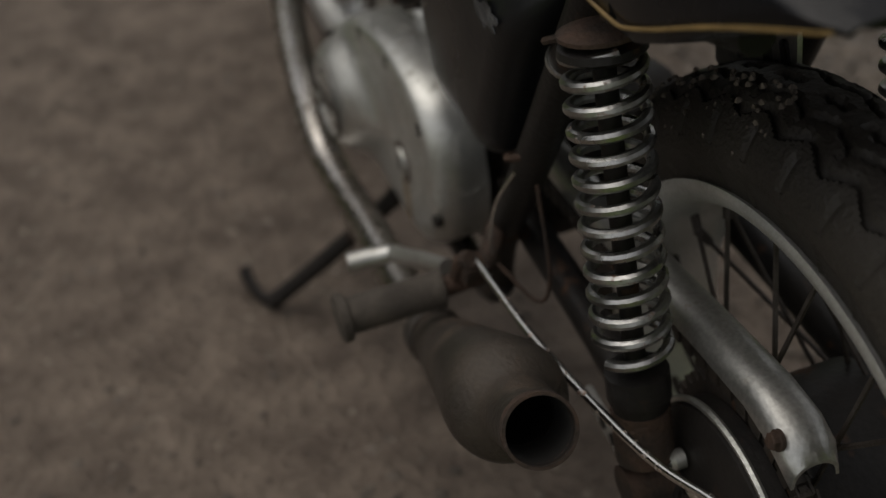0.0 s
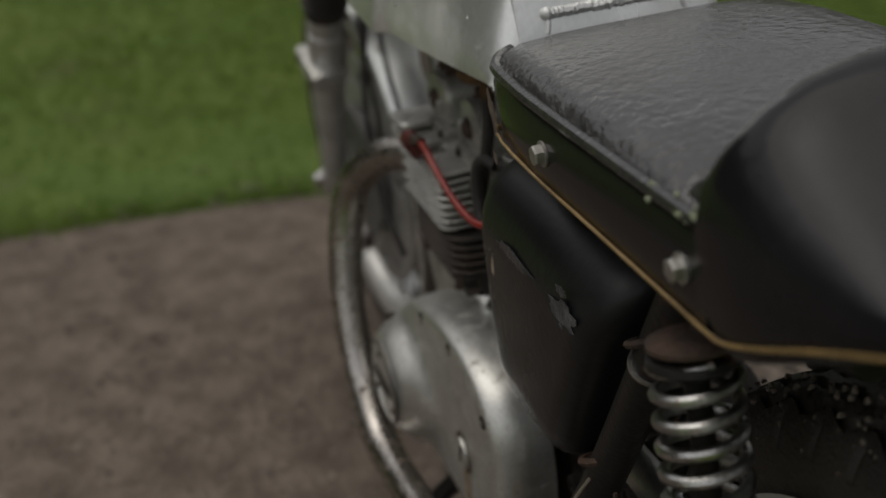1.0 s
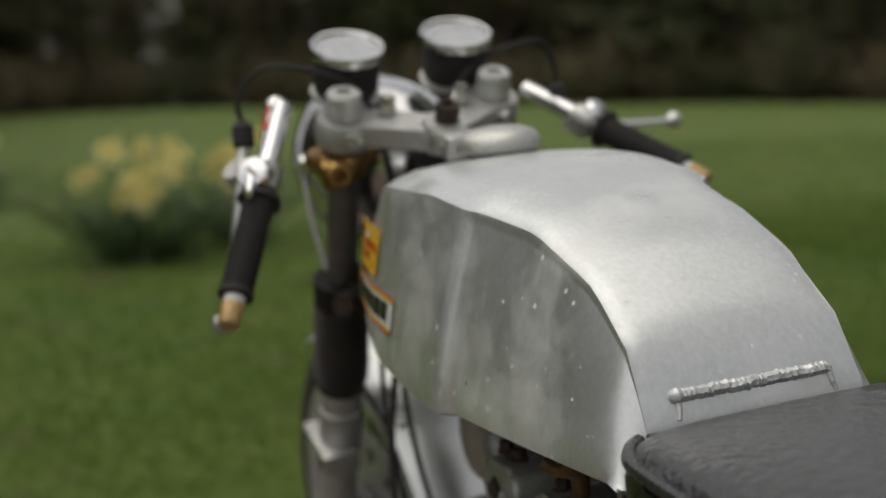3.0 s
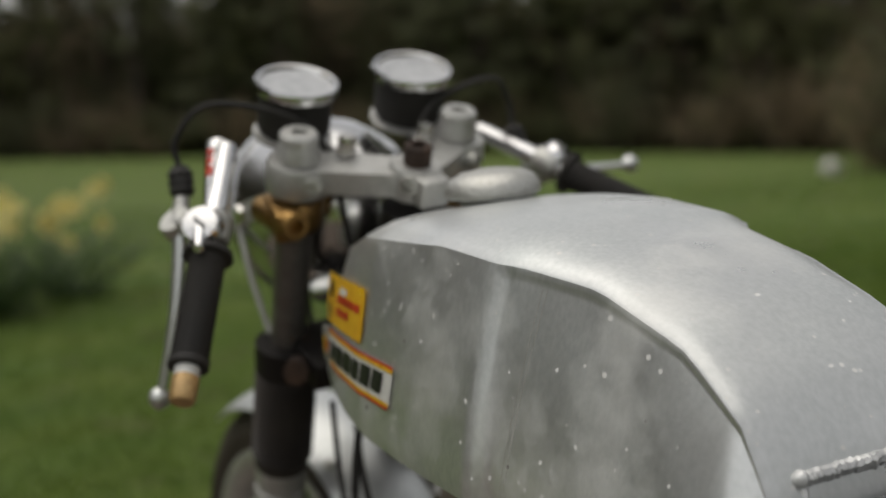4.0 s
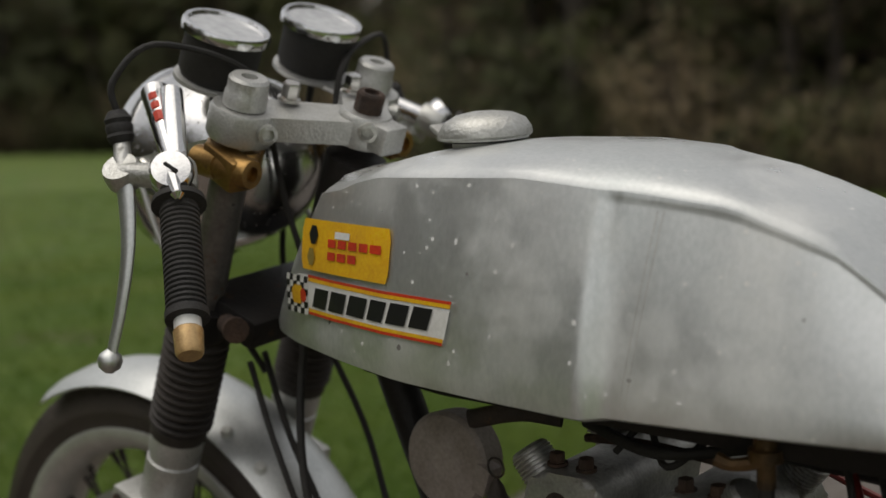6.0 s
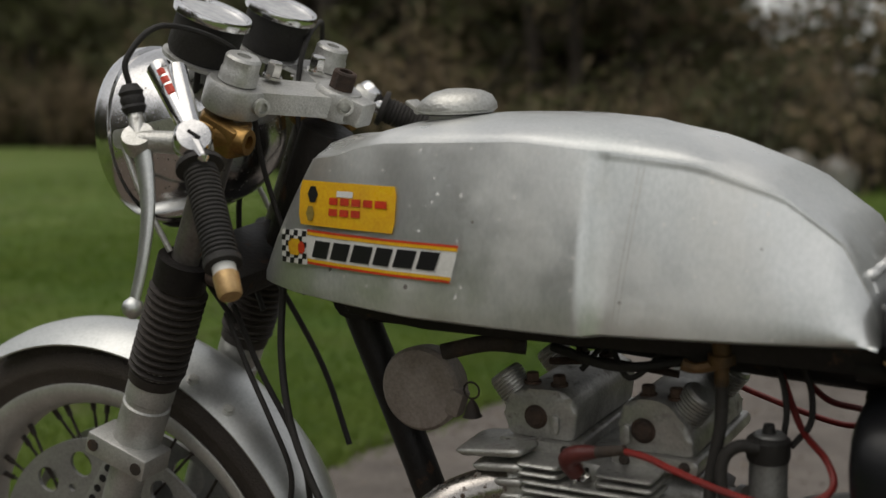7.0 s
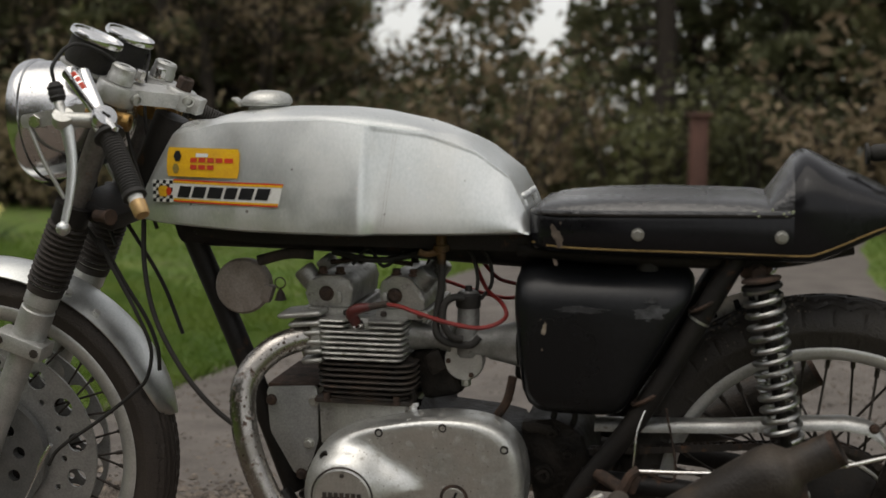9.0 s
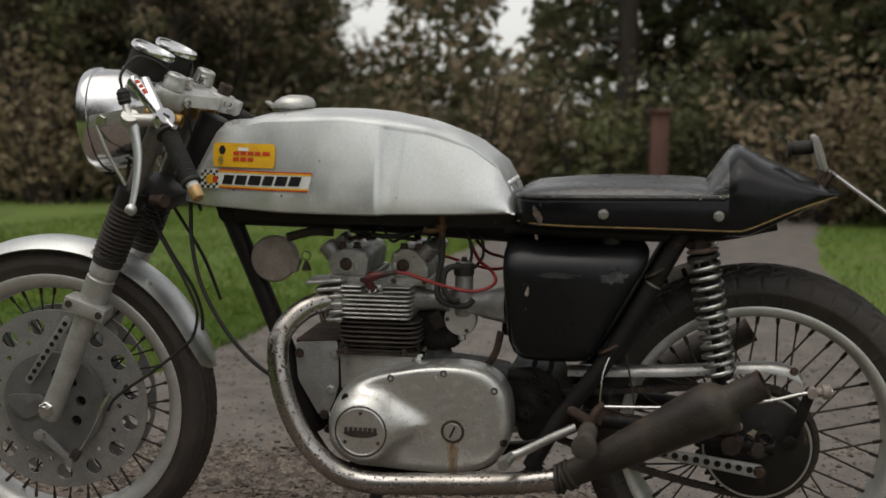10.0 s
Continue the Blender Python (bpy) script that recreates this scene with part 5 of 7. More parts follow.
FRONT = [(0.586, 0.660), (0.591, 0.626), (0.664, 0.626), (0.667, 0.664), (0.656, 0.678), (0.606, 0.677)]
REAR = [(0.709, 0.664), (0.712, 0.626), (0.787, 0.626), (0.782, 0.652), (0.760, 0.676), (0.748, 0.680), (0.722, 0.679)]
for shape, sx, lug, cap_at, lean in ((FRONT, 0.623, 0.644, (0.590, 0.668), -1), (REAR, 0.735, 0.718, (0.772, 0.668), 1)):
    bm = B()
    slab(bm, rounded(shape, 0.010, 3), -0.080, 0.080, 0.006, 2)
    rocker = part("rocker_box", bm, M_ROCKER, head, "cast alloy rocker box stained with old oil")
    x0, x1 = min(p[0] for p in shape), max(p[0] for p in shape)
    bm = B()
    slab(bm, rounded([(x0 - 0.004, 0.613), (x1 + 0.003, 0.613), (x1 + 0.003, 0.627), (x0 - 0.002, 0.627)], 0.004), -0.087, 0.087, 0.003)
    part("rocker_flange", bm, M_ROCKER, rocker)
    bm = B()
    lathe(bm, [(0.0125, -0.004), (0.0125, 0.001), (0.0095, 0.0015), (0.0095, 0.004), (0.007, 0.006), (0.001, 0.006)], (sx, -0.0795, 0.649), (0, -1, 0), 18)
    part("rocker_spindle", bm, M_RUST, rocker, "rusty rocker spindle end")
    bm = B()
    slab(bm, rounded([(lug - 0.005, 0.634), (lug + 0.005, 0.634), (lug + 0.005, 0.654), (lug - 0.005, 0.654)], 0.005), -0.085, -0.079, 0.002)
    part("boss", bm, M_ROCKER, rocker)
    for y in (-0.055, 0.055):
        bm = B()
        prof = []
        for i in range(7):
            prof += [(0.0165, i * 0.0036), (0.0185, i * 0.0036 + 0.0008), (0.0185, i * 0.0036 + 0.0022), (0.0165, i * 0.0036 + 0.003)]
        lathe(bm, [(0.0165, -0.02)] + prof + [(0.0175, 0.026), (0.015, 0.029), (0.001, 0.029)], (cap_at[0] + 0.004 * -lean, y, cap_at[1] - 0.006), (0.62 * lean, 0, 0.78), 26)
        part("inspection_cap", bm, M_ROCKER, rocker, "ribbed screw-in valve cap")
    for dx, dy in ((0.32, -0.062), (0.68, -0.062), (0.32, 0.062), (0.68, 0.062)):
        bm = B()
        hexbolt(bm, (x0 + (x1 - x0) * dx, dy, 0.680), (0, 0, 1), 0.007, 0.009)
        part("nut", bm, M_RUST, rocker)
    for dx in (0.12, 0.88):
        bm = B()
        hexbolt(bm, (x0 + (x1 - x0) * dx, -0.0865, 0.620), (0, -1, 0), 0.0045, 0.004)
        part("bolt", bm, M_BARREL, rocker)
bm = B()
tube(bm, [(0.613, -0.02, 0.690), (0.68, -0.03, 0.698), (0.75, -0.02, 0.690)], 0.004, 8, 5)
part("oil_feed_pipe", bm, M_RUST, bike)
# push rod tube, base of the barrel
bm = B()
lathe(bm, [(0.017, -0.02), (0.017, 0.004), (0.013, 0.008), (0.0125, 0.022), (0.016, 0.024), (0.016, 0.030), (0.010, 0.032)], (0.763, -0.085, 0.452), (0, 0, 1), 20)
stub = part("breather_stub", bm, M_CLEAN, engine, "bright breather union")
bm = B()
tube(bm, [(0.763, -0.085, 0.48), (0.762, -0.085, 0.50), (0.760, -0.07, 0.525)], [0.008, 0.0075, 0.007], 10, 3)
part("hose", bm, M_GREASE, stub)
# spark plug leads
for s in (-1, 1):
    bm = B()
    lathe(bm, [(0.010, -0.02), (0.010, 0.004), (0.006, 0.006), (0.006, 0.016)], (0.682, s * 0.105, 0.604), (0, s * 0.55, 0.8), 6)
    part("spark_plug", bm, M_CHROME, head)
    bm = B()
    tube(bm, [(0.682, s * 0.118, 0.612), (0.678, s * 0.128, 0.628), (0.690, s * 0.130, 0.636), (0.708, s * 0.130, 0.640)], [0.0085, 0.0095, 0.0085, 0.0060], 10, 4)
    part("plug_cap", bm, mat("dull_red_plug_cap", (0.10, 0.018, 0.016), (0.06, 0.014, 0.013), 0.55, 0, 20), head, "dull red rubber spark plug cap")
    bm = B()
    tube(bm, [(0.704, s * 0.130, 0.639), (0.736, s * 0.130, 0.646)], [0.0058, 0.0048], 10, 1)
    part("lead_sleeve", bm, M_BARREL, head)
    bm = B()
    tube(bm, [(0.730, s * 0.130, 0.645), (0.757, s * 0.131, 0.642), (0.781, s * 0.131, 0.634), (0.829, s * 0.130, 0.620), (0.874, s * 0.125, 0.612), (0.903, s * 0.115, 0.617), (0.916, s * 0.100, 0.628), (0.905, s * 0.080, 0.644), (0.876, s * 0.05, 0.660), (0.85, s * 0.02, 0.70)], 0.0034, 8, 6)
    part("ignition_lead", bm, M_RED, head, "red ignition lead")
# front engine plate
for s in (-1, 1):
    bm = B()
    slab(bm, rounded([(0.520, 0.492), (0.606, 0.497), (0.606, 0.410), (0.595, 0.375), (0.578, 0.345), (0.565, 0.348), (0.524, 0.42)], 0.008), s * 0.078, s * 0.086, 0.0015)
    pl = part("engine_plate", bm, M_DISC, bike, "plain alloy front engine plate")
    for x, z in ((0.528, 0.472), (0.600, 0.474), (0.590, 0.402), (0.576, 0.350)):
        bm = B()
        hexbolt(bm, (x, s * 0.087, z), (0, s, 0), 0.0075, 0.007)
        part("bolt", bm, M_RUST if x < 0.58 else M_CAST, pl)
bm = B()
box(bm, (0.562, 0, 0.494), (0.085, 0.155, 0.006), (0, 0, 0), 0.001)
part("plate_bridge", bm, M_RUST, bike)
# gearbox pivot area
bm = B()
slab(bm, rounded([(0.935, 0.455), (0.99, 0.462), (1.03, 0.44), (1.05, 0.38), (1.02, 0.33), (0.96, 0.31)], 0.015), -0.075, 0.09, 0.006)
part("gearbox_plate", bm, M_GREASE, bike)
for x, z, r in ((0.972, 0.371, 0.011), (0.985, 0.44, 0.008), (1.01, 0.405, 0.008), (1.03, 0.35, 0.009)):
    bm = B()
    lathe(bm, [(r * 1.5, -0.012), (r * 1.5, 0.001), (r, 0.0012), (r, 0.008), (r * 0.5, 0.0085), (r * 0.45, 0.004)], (x, -0.078, z), (0, -1, 0), 14)
    part("pivot_nut", bm, M_GREASE, bike)
bm = B()
box(bm, (0.962, -0.06, 0.447), (0.05, 0.05, 0.018), (0, 4, 0), 0.004)
part("gearbox_lug", bm, M_GREASE, bike)

# carburettor, intake and float bowl
bm = B()
lathe(bm, [(0.027, -0.012), (0.027, -0.004), (0.023, 0.0), (0.019, 0.03), (0.019, 0.060), (0.024, 0.062), (0.024, 0.068)], (0.760, -0.060, 0.582), (1, -0.1, -0.04), 20)
carb = part("carburettor", bm, M_DULL, bike, "grey alloy carburettor with hanging float bowl")
bm = B()
lathe(bm, [(0.018, 0), (0.0205, 0.005), (0.0205, 0.04), (0.0175, 0.045), (0.0175, 0.085), (0.0165, 0.09), (0.0165, 0.10), (0.013, 0.104)], (0.850, -0.070, 0.555), (0.02, 0, 1), 22)
part("slide_body", bm, M_DULL, carb)
bm = B()
lathe(bm, [(0.0185, 0.0), (0.0198, 0.003), (0.0198, 0.020), (0.015, 0.024), (0.006, 0.026), (0.005, 0.034)], (0.851, -0.070, 0.633), (0.02, 0, 1), 22)
part("top_ring", bm, M_RUBBER, carb)
bm = B()
lathe(bm, [(0.026, -0.025), (0.029, -0.022), (0.0315, 0.0), (0.0315, 0.009), (0.0295, 0.012), (0.027, 0.0115), (0.012, 0.013), (0.001, 0.013)], (0.846, -0.072, 0.549), (0, -1, 0), 28)
bowl = part("float_bowl", bm, M_YOKE, carb, "round grey float bowl")
for a in (60, 180, 300):
    bm = B()
    lathe(bm, [(0.004, 0), (0.004, 0.003)], (0.846 + 0.0245 * math.cos(radians(a)), -0.0835, 0.549 + 0.0245 * math.sin(radians(a))), (0, -1, 0), 8)
    part("screw", bm, M_RUST, bowl)
bm = B()
lathe(bm, [(0.008, 0), (0.008, 0.012), (0.005, 0.014)], (0.848, -0.075, 0.521), (0, 0, -1), 10)
part("drain_nut", bm, M_CAST, bowl)
bm = B()
lathe(bm, [(0.021, -0.02), (0.022, 0.008), (0.026, 0.015), (0.030, 0.035), (0.035, 0.056), (0.036, 0.060)], (0.872, -0.070, 0.577), (1, 0, 0.02), 24)
part("bell_mouth", bm, M_DULL, carb, "alloy intake bell mouth")
bm = B()
box(bm, (0.800, -0.03, 0.525), (0.07, 0.08, 0.085), (0, -12, 0), 0.014)
box(bm, (0.80, -0.075, 0.545), (0.028, 0.02, 0.035), (0, -25, 0), 0.004)
part("magneto", bm, M_GREASE, bike, "dark greasy points housing behind the barrel")
# fuel tap and hoses
bm = B()
lathe(bm, [(0.009, 0), (0.009, 0.02), (0.013, 0.021), (0.013, 0.03), (0.007, 0.032), (0.007, 0.05)], (0.811, -0.08, 0.752), (0, 0, -1), 12)
tube(bm, [(0.811, -0.08, 0.722), (0.790, -0.09, 0.718), (0.778, -0.094, 0.722)], [0.006, 0.005, 0.006], 8, 3)
part("fuel_tap", bm, M_OLDBRASS, bike, "grimy brass fuel tap under the tank")
bar("fuel_hose", [(0.811, -0.08, 0.705), (0.811, -0.084, 0.665), (0.804, -0.092, 0.615), (0.808, -0.098, 0.592), (0.826, -0.098, 0.581), (0.858, -0.094, 0.578), (0.872, -0.088, 0.590)], 0.0060, M_RUBBER)
bar("fuel_hose", [(0.848, -0.10, 0.588), (0.832, -0.104, 0.592), (0.818, -0.102, 0.612), (0.819, -0.10, 0.640), (0.832, -0.096, 0.652), (0.848, -0.09, 0.650)], 0.0058, M_RUBBER)
bar("throttle_cable", [(0.860, -0.055, 0.645), (0.862, -0.05, 0.68), (0.845, -0.03, 0.715), (0.80, -0.01, 0.735)], 0.003, M_RUBBER)
bar("throttle_cable", [(0.868, -0.055, 0.643), (0.885, -0.05, 0.67), (0.873, -0.03, 0.71), (0.83, -0.01, 0.735)], 0.003, M_RUBBER)
bar("loom", [(0.62, -0.03, 0.708), (0.70, -0.05, 0.700), (0.78, -0.03, 0.712)], 0.005, M_RUBBER)
bar("loom", [(0.655, -0.04, 0.69), (0.68, -0.03, 0.715), (0.71, -0.05, 0.69), (0.74, -0.03, 0.715)], 0.003, M_RUBBER)
bar("strap", [(0.925, -0.09, 0.53), (0.915, -0.085, 0.49), (0.898, -0.08, 0.462)], 0.007, M_RUST, flat=0.4)
bar("breather_hose", [(0.99, -0.07, 0.487), (0.985, -0.065, 0.46), (0.975, -0.06, 0.44)], 0.005, M_RUBBER)
bar("breather_hose", [(1.02, -0.07, 0.487), (1.018, -0.065, 0.46), (1.01, -0.06, 0.44)], 0.005, M_RUBBER)
# horn, key ring bell
bm = B()
lathe(bm, [(0.030, -0.035), (0.044, -0.028), (0.046, -0.008), (0.0465, 0.0), (0.043, 0.004), (0.030, 0.006), (0.001, 0.006)], (0.464, -0.035, 0.648), (0.05, -1, 0.05), 30)
box(bm, (0.506, -0.03, 0.637), (0.018, 0.02, 0.03), (0, 20, 0), 0.004)
part("horn", bm, M_HORN, bike, "dull round horn with battered face")
bar("horn_bracket", [(0.49, -0.03, 0.69), (0.54, -0.02, 0.702), (0.58, -0.01, 0.70)], 0.009, M_BARREL, flat=0.5)
bm = B()
tube(bm, [(0.535 + 0.009 * math.cos(a), -0.05, 0.658 + 0.009 * math.sin(a)) for a in (i * 0.524 for i in range(12))], 0.0012, 5, 1, True)
lathe(bm, [(0.002, 0.0), (0.006, 0.006), (0.009, 0.016), (0.011, 0.018)], (0.535, -0.05, 0.648), (0, 0, -1), 10)
part("key_bell", bm, M_BARREL, bike, "small dark bell hanging on a ring")

# ---- exhausts ----
for s in (-1, 1):
    bm = B()
    tube(bm, [(0.622, s * 0.082, 0.582), (0.585, s * 0.109, 0.580), (0.547, s * 0.137, 0.564), (0.516, s * 0.166, 0.522), (0.5175, s * 0.183, 0.462), (0.537, s * 0.194, 0.396), (0.572, s * 0.199, 0.330), (0.628, s * 0.201, 0.277), (0.690, s * 0.200, 0.258), (0.80, s * 0.196, 0.260), (0.95, s * 0.196, 0.270), (1.062, s * 0.196, 0.287)], 0.0205, 22, 6)
    pipe = part("exhaust_pipe", bm, M_PIPE, bike, "rust-pitted chrome exhaust pipe")
    bm = B()
    lathe(bm, [(0.026, 0), (0.028, 0.002), (0.028, 0.006), (0.025, 0.008), (0.028, 0.010), (0.028, 0.015), (0.025, 0.017)], (1.040, s * 0.196, 0.2835), (1, 0, 0.14), 22)
    part("pipe_clamp", bm, M_BARREL, pipe, "dark exhaust clamp")
    a, b = Vector((1.050, s * 0.196, 0.285)), Vector((1.400, s * 0.219, 0.485))
    ax = (b - a).normalized()
    L = (b - a).length
    bm = B()
    lathe(bm, [(0.0225, 0), (0.0240, 0.02), (0.0270, 0.06), (0.0325, L * 0.32), (0.0400, L * 0.55), (0.0455, L * 0.70), (0.0465, L * 0.745), (0.0455, L * 0.775), (0.0415, L * 0.80), (0.0330, L * 0.822), (0.0280, L * 0.835), (0.0262, L * 0.85), (0.0258, L), (0.0236, L), (0.0232, L * 0.86), (0.036, L * 0.7), (0.001, L * 0.6)], a, ax, 36)
    sil = part("silencer", bm, M_SILENCER, bike, "matt black reverse-cone silencer with rusty open end")
    bm = B()
    lathe(bm, [(0.0230, L * 0.995), (0.0228, L * 0.88), (0.030, L * 0.72), (0.001, L * 0.62)], a, ax, 24)
    bmesh.ops.delete(bm, geom=[f for f in bm.faces if len(f.verts) > 4], context="FACES_ONLY")
    part("silencer_bore", bm, M_SOOT_HOLE, sil)
    bm = B()
    lathe(bm, [(0.0228, L * 0.985), (0.0240, L + 0.0006), (0.0262, L + 0.0004), (0.0264, L - 0.004), (0.0258, L - 0.009)], a, ax, 36)
    bmesh.ops.delete(bm, geom=[f for f in bm.faces if len(f.verts) > 4], context="FACES_ONLY")
    part("outlet_lip", bm, M_RUST, sil, "rusty lip round the outlet")
    if s < 0:
        bm = B()
        for t in (0.02, 0.045):
            lathe(bm, [(0.0265, L * t), (0.0285, L * t + 0.002), (0.0285, L * t + 0.006), (0.0265, L * t + 0.008)], a, ax, 24)
        part("ring_clamp", bm, M_SILENCER, sil)
# ---- rear suspension ----
def coil(p0, p1, r, wire, turns, n=9):
    a, b = Vector(p0), Vector(p1)
    ax = (b - a).normalized()
    u = ax.cross(Vector((0, 1, 0))).normalized()
    v = ax.cross(u)
    steps = int(turns * 22)
    pts = []
    for i in range(steps + 1):
        t = i / steps
        g = 2 * math.pi * turns * t
        pts.append(a + (b - a) * t + (u * math.cos(g) + v * math.sin(g)) * r)
    return tube(B(), pts, wire, n, 1)


for s in (-1, 1):
    top, bot, eye = Vector((1.2925, s * 0.112, 0.690)), Vector((1.332, s * 0.112, 0.462)), Vector((1.352, s * 0.112, 0.345))
    bm = B()
    lathe(bm, [(0.020, 0), (0.029, 0.003), (0.030, 0.008), (0.024, 0.012), (0.008, 0.013), (0.008, 0.25), (0.018, 0.2501), (0.024, 0.252), (0.024, 0.275), (0.021, 0.277), (0.021, 0.33), (0.014, 0.335)], top + Vector((0, 0, 0.004)), eye - top, 20)
    shock = part("shock_absorber", bm, M_FRAME, bike, "coil-over rear shock absorber with rust-flecked bright spring")
    shock.location = (0, s * 0.007, 0)
    sp = part("coil_spring", coil(top, bot, 0.0255, 0.0043, 13.2), M_SPRING, shock, "bright chromed coil spring flecked with rust")
    bm = B()
    lathe(bm, [(0.026, 0), (0.0285, 0.001), (0.0285, 0.004), (0.02, 0.006)], top + Vector((0, 0, 0.006)), top - bot, 20)
    part("spring_cap", bm, M_RUST, shock)
    bm = B()
    lathe(bm, [(0.0225, 0), (0.0225, 0.045), (0.017, 0.05)], top.lerp(eye, 0.80), eye - top, 20)
    lathe(bm, [(0.018, -0.02), (0.018, 0.02)], eye, (0, 1, 0), 18)
    part("lower_eye", bm, M_RUST, shock, "rusty lower shock mount")
    # swinging arm leg
    bar("swing_arm", [(1.03, s * 0.085, 0.372), (1.20, s * 0.088, 0.362), (1.36, s * 0.092, 0.340), (1.43, s * 0.092, 0.333)], 0.0165, label="black swinging arm leg")
# slotted alloy plate under the seat's tail
bm = B()
slab(bm, rounded([(1.190, 0.586), (1.300, 0.622), (1.296, 0.664), (1.186, 0.622)], 0.006), 0.022, 0.026)
plate = part("slotted_plate", bm, M_GUARD, bike, "dull alloy plate with slots")
# the slots aren't cut: black pieces stand for their dark insides
for x, z in ((1.262, 0.632), (1.285, 0.640), (1.225, 0.620)):
    bm = B()
    box(bm, (x, 0.0215, z), (0.009, 0.002, 0.020), (0, -20, 0), 0.003)
    part("slot", bm, M_SOOT_HOLE, plate)
# chain guard: bent alloy strip over the chain
bm = B()
rings = []
for x, z, w in [(1.05, 0.458, 0.016), (1.12, 0.460, 0.017), (1.25, 0.466, 0.018), (1.36, 0.476, 0.019), (1.42, 0.480, 0.020), (1.45, 0.476, 0.021), (1.468, 0.467, 0.021), (1.478, 0.454, 0.018)]:
    y = -0.062
    arch = [math.pi * k / 10 for k in range(11)]
    ring = [(y - w * math.cos(q), z - 0.012 + 0.019 * math.sin(q) ** 0.8) for q in arch]
    ring += [(y + 0.86 * w * math.cos(q), z - 0.012 + 0.016 * math.sin(q) ** 0.8) for q in arch]
    rings.append([bm.verts.new((x, a, b)) for a, b in ring])
ring_skin(bm, rings)
guard = part("chain_guard", bm, M_GUARD, bike, "bent polished alloy chain guard")
bm = B()
hexbolt(bm, (1.462, -0.082, 0.474), (0, -1, 0.2), 0.006, 0.006)
part("bolt", bm, M_RUST, guard)


# ---- wheels ----
def spin(a, c):
    return Matrix.Translation(c) @ Matrix.Rotation(a, 4, "Y") @ Matrix.Translation(-Vector(c))


def make_wheel(name, c, r_out, r_rim, half, tread, label, hubw=1.0, well=1.0, rubber=M_TYRE):
    """Tyre, rim, hub and spokes round a y axle at c."""
    c = Vector(c)
    nseg, sec = (504, 84)
    bm = B()
    rings = []
    depth = r_out - r_rim
    for i in range(nseg):
        a = 2 * math.pi * i / nseg
        ring = []
        for j in range(sec):
            g = math.pi * (j / (sec - 1)) - math.pi / 2
            # section from one bead over the crown to the other
            y = half * math.copysign(abs(math.sin(g)) ** 0.85, g) * (1.0 if abs(g) < 1.3 else 1 - (abs(g) - 1.3) * 0.9)
            rr = r_rim - 0.006 + (depth + 0.006) * abs(math.cos(g)) ** 0.62
            rr -= tread(a, y, half, g)
            ring.append(bm.verts.new(c + Vector((rr * math.cos(a), y, rr * math.sin(a)))))
        rings.append(ring)
    for a, b in zip(rings, rings[1:] + rings[:1]):
        for j in range(sec - 1):
            bm.faces.new((a[j], a[j + 1], b[j + 1], b[j]))
    # rim: the wheel itself
    rb = B()
    w = half * 0.80
    prof = [(r_rim + 0.004, -w), (r_rim + 0.006, -w - 0.004), (r_rim + 0.002, -w - 0.006), (r_rim - 0.010, -w - 0.003), (r_rim - 0.022, -w + 0.006), (r_rim - 0.027, -w * 0.5), (r_rim - 0.029, 0.0), (r_rim - 0.027, w * 0.5), (r_rim - 0.022, w - 0.006), (r_rim - 0.010, w + 0.003), (r_rim + 0.002, w + 0.006), (r_rim + 0.006, w + 0.004), (r_rim + 0.004, w), (r_rim - 0.012, w * 0.6), (r_rim - 0.012, -w * 0.6)]
    prof = [(r_rim + (r - r_rim) * (well if r < r_rim else 1), y) for r, y in prof]
    n = 96
    rr = []
    for i in range(n):
        a = 2 * math.pi * i / n
        rr.append([rb.verts.new(c + Vector((r * math.cos(a), y, r * math.sin(a)))) for r, y in prof])
    for a, b in zip(rr, rr[1:] + rr[:1]):
        for j in range(len(prof)):
            k = (j + 1) % len(prof)
            rb.faces.new((a[j], a[k], b[k], b[j]))
    wheel = part(name, rb, M_RIM, bike, label, 50)
    part("tyre", bm, rubber, wheel, "dusty black tyre with worn tread", 40)
    hub = B()
    lathe(hub, [(r, y * hubw) for r, y in ((0.012, -0.075), (0.02, -0.07), (0.045, -0.062), (0.047, -0.052), (0.028, -0.045), (0.026, 0.0), (0.028, 0.045), (0.047, 0.052), (0.045, 0.062), (0.02, 0.07), (0.012, 0.075))], c, (0, 1, 0), 28)
    part("hub", hub, M_DISC, wheel)
    # spokes in crossing pairs from alternate flanges
    first = {}
    for i in range(40):
        side = 1 if i % 2 else -1
        cross = 1 if (i // 2) % 2 else -1
        key = (side, cross)
        a = 2 * math.pi * i / 40
        if key not in first:
            h = a + cross * radians(52)
            p0 = c + Vector((0.044 * math.cos(h), side * 0.056 * hubw, 0.044 * math.sin(h)))
            p1 = c + Vector(((r_rim - 0.024 * well) * math.cos(a), side * 0.006, (r_rim - 0.024 * well) * math.sin(a)))
            sb = tube(B(), [p0, p1], 0.0021, 5, 1)
            d = (p0 - p1).normalized()
            tube(sb, [p1, p1 + d * 0.020], 0.0038, 6, 1)
            first[key] = (part("spoke", sb, M_SPOKE, wheel), a)
        else:
            ob, a0 = first[key]
            twin(ob, spin(-(a - a0), c))
    return wheel


def front_tread(a, y, half, g):
    t = abs(y) / half
    if t > 0.86:
        return 0.0
    for k in (0.0, 0.20, 0.40, 0.60, 0.78):
        if abs(t - k - 0.012 * math.sin(a * 70)) < 0.040:
            return 0.0068
    return 0.0005 * math.sin(a * 130 + y * 300)


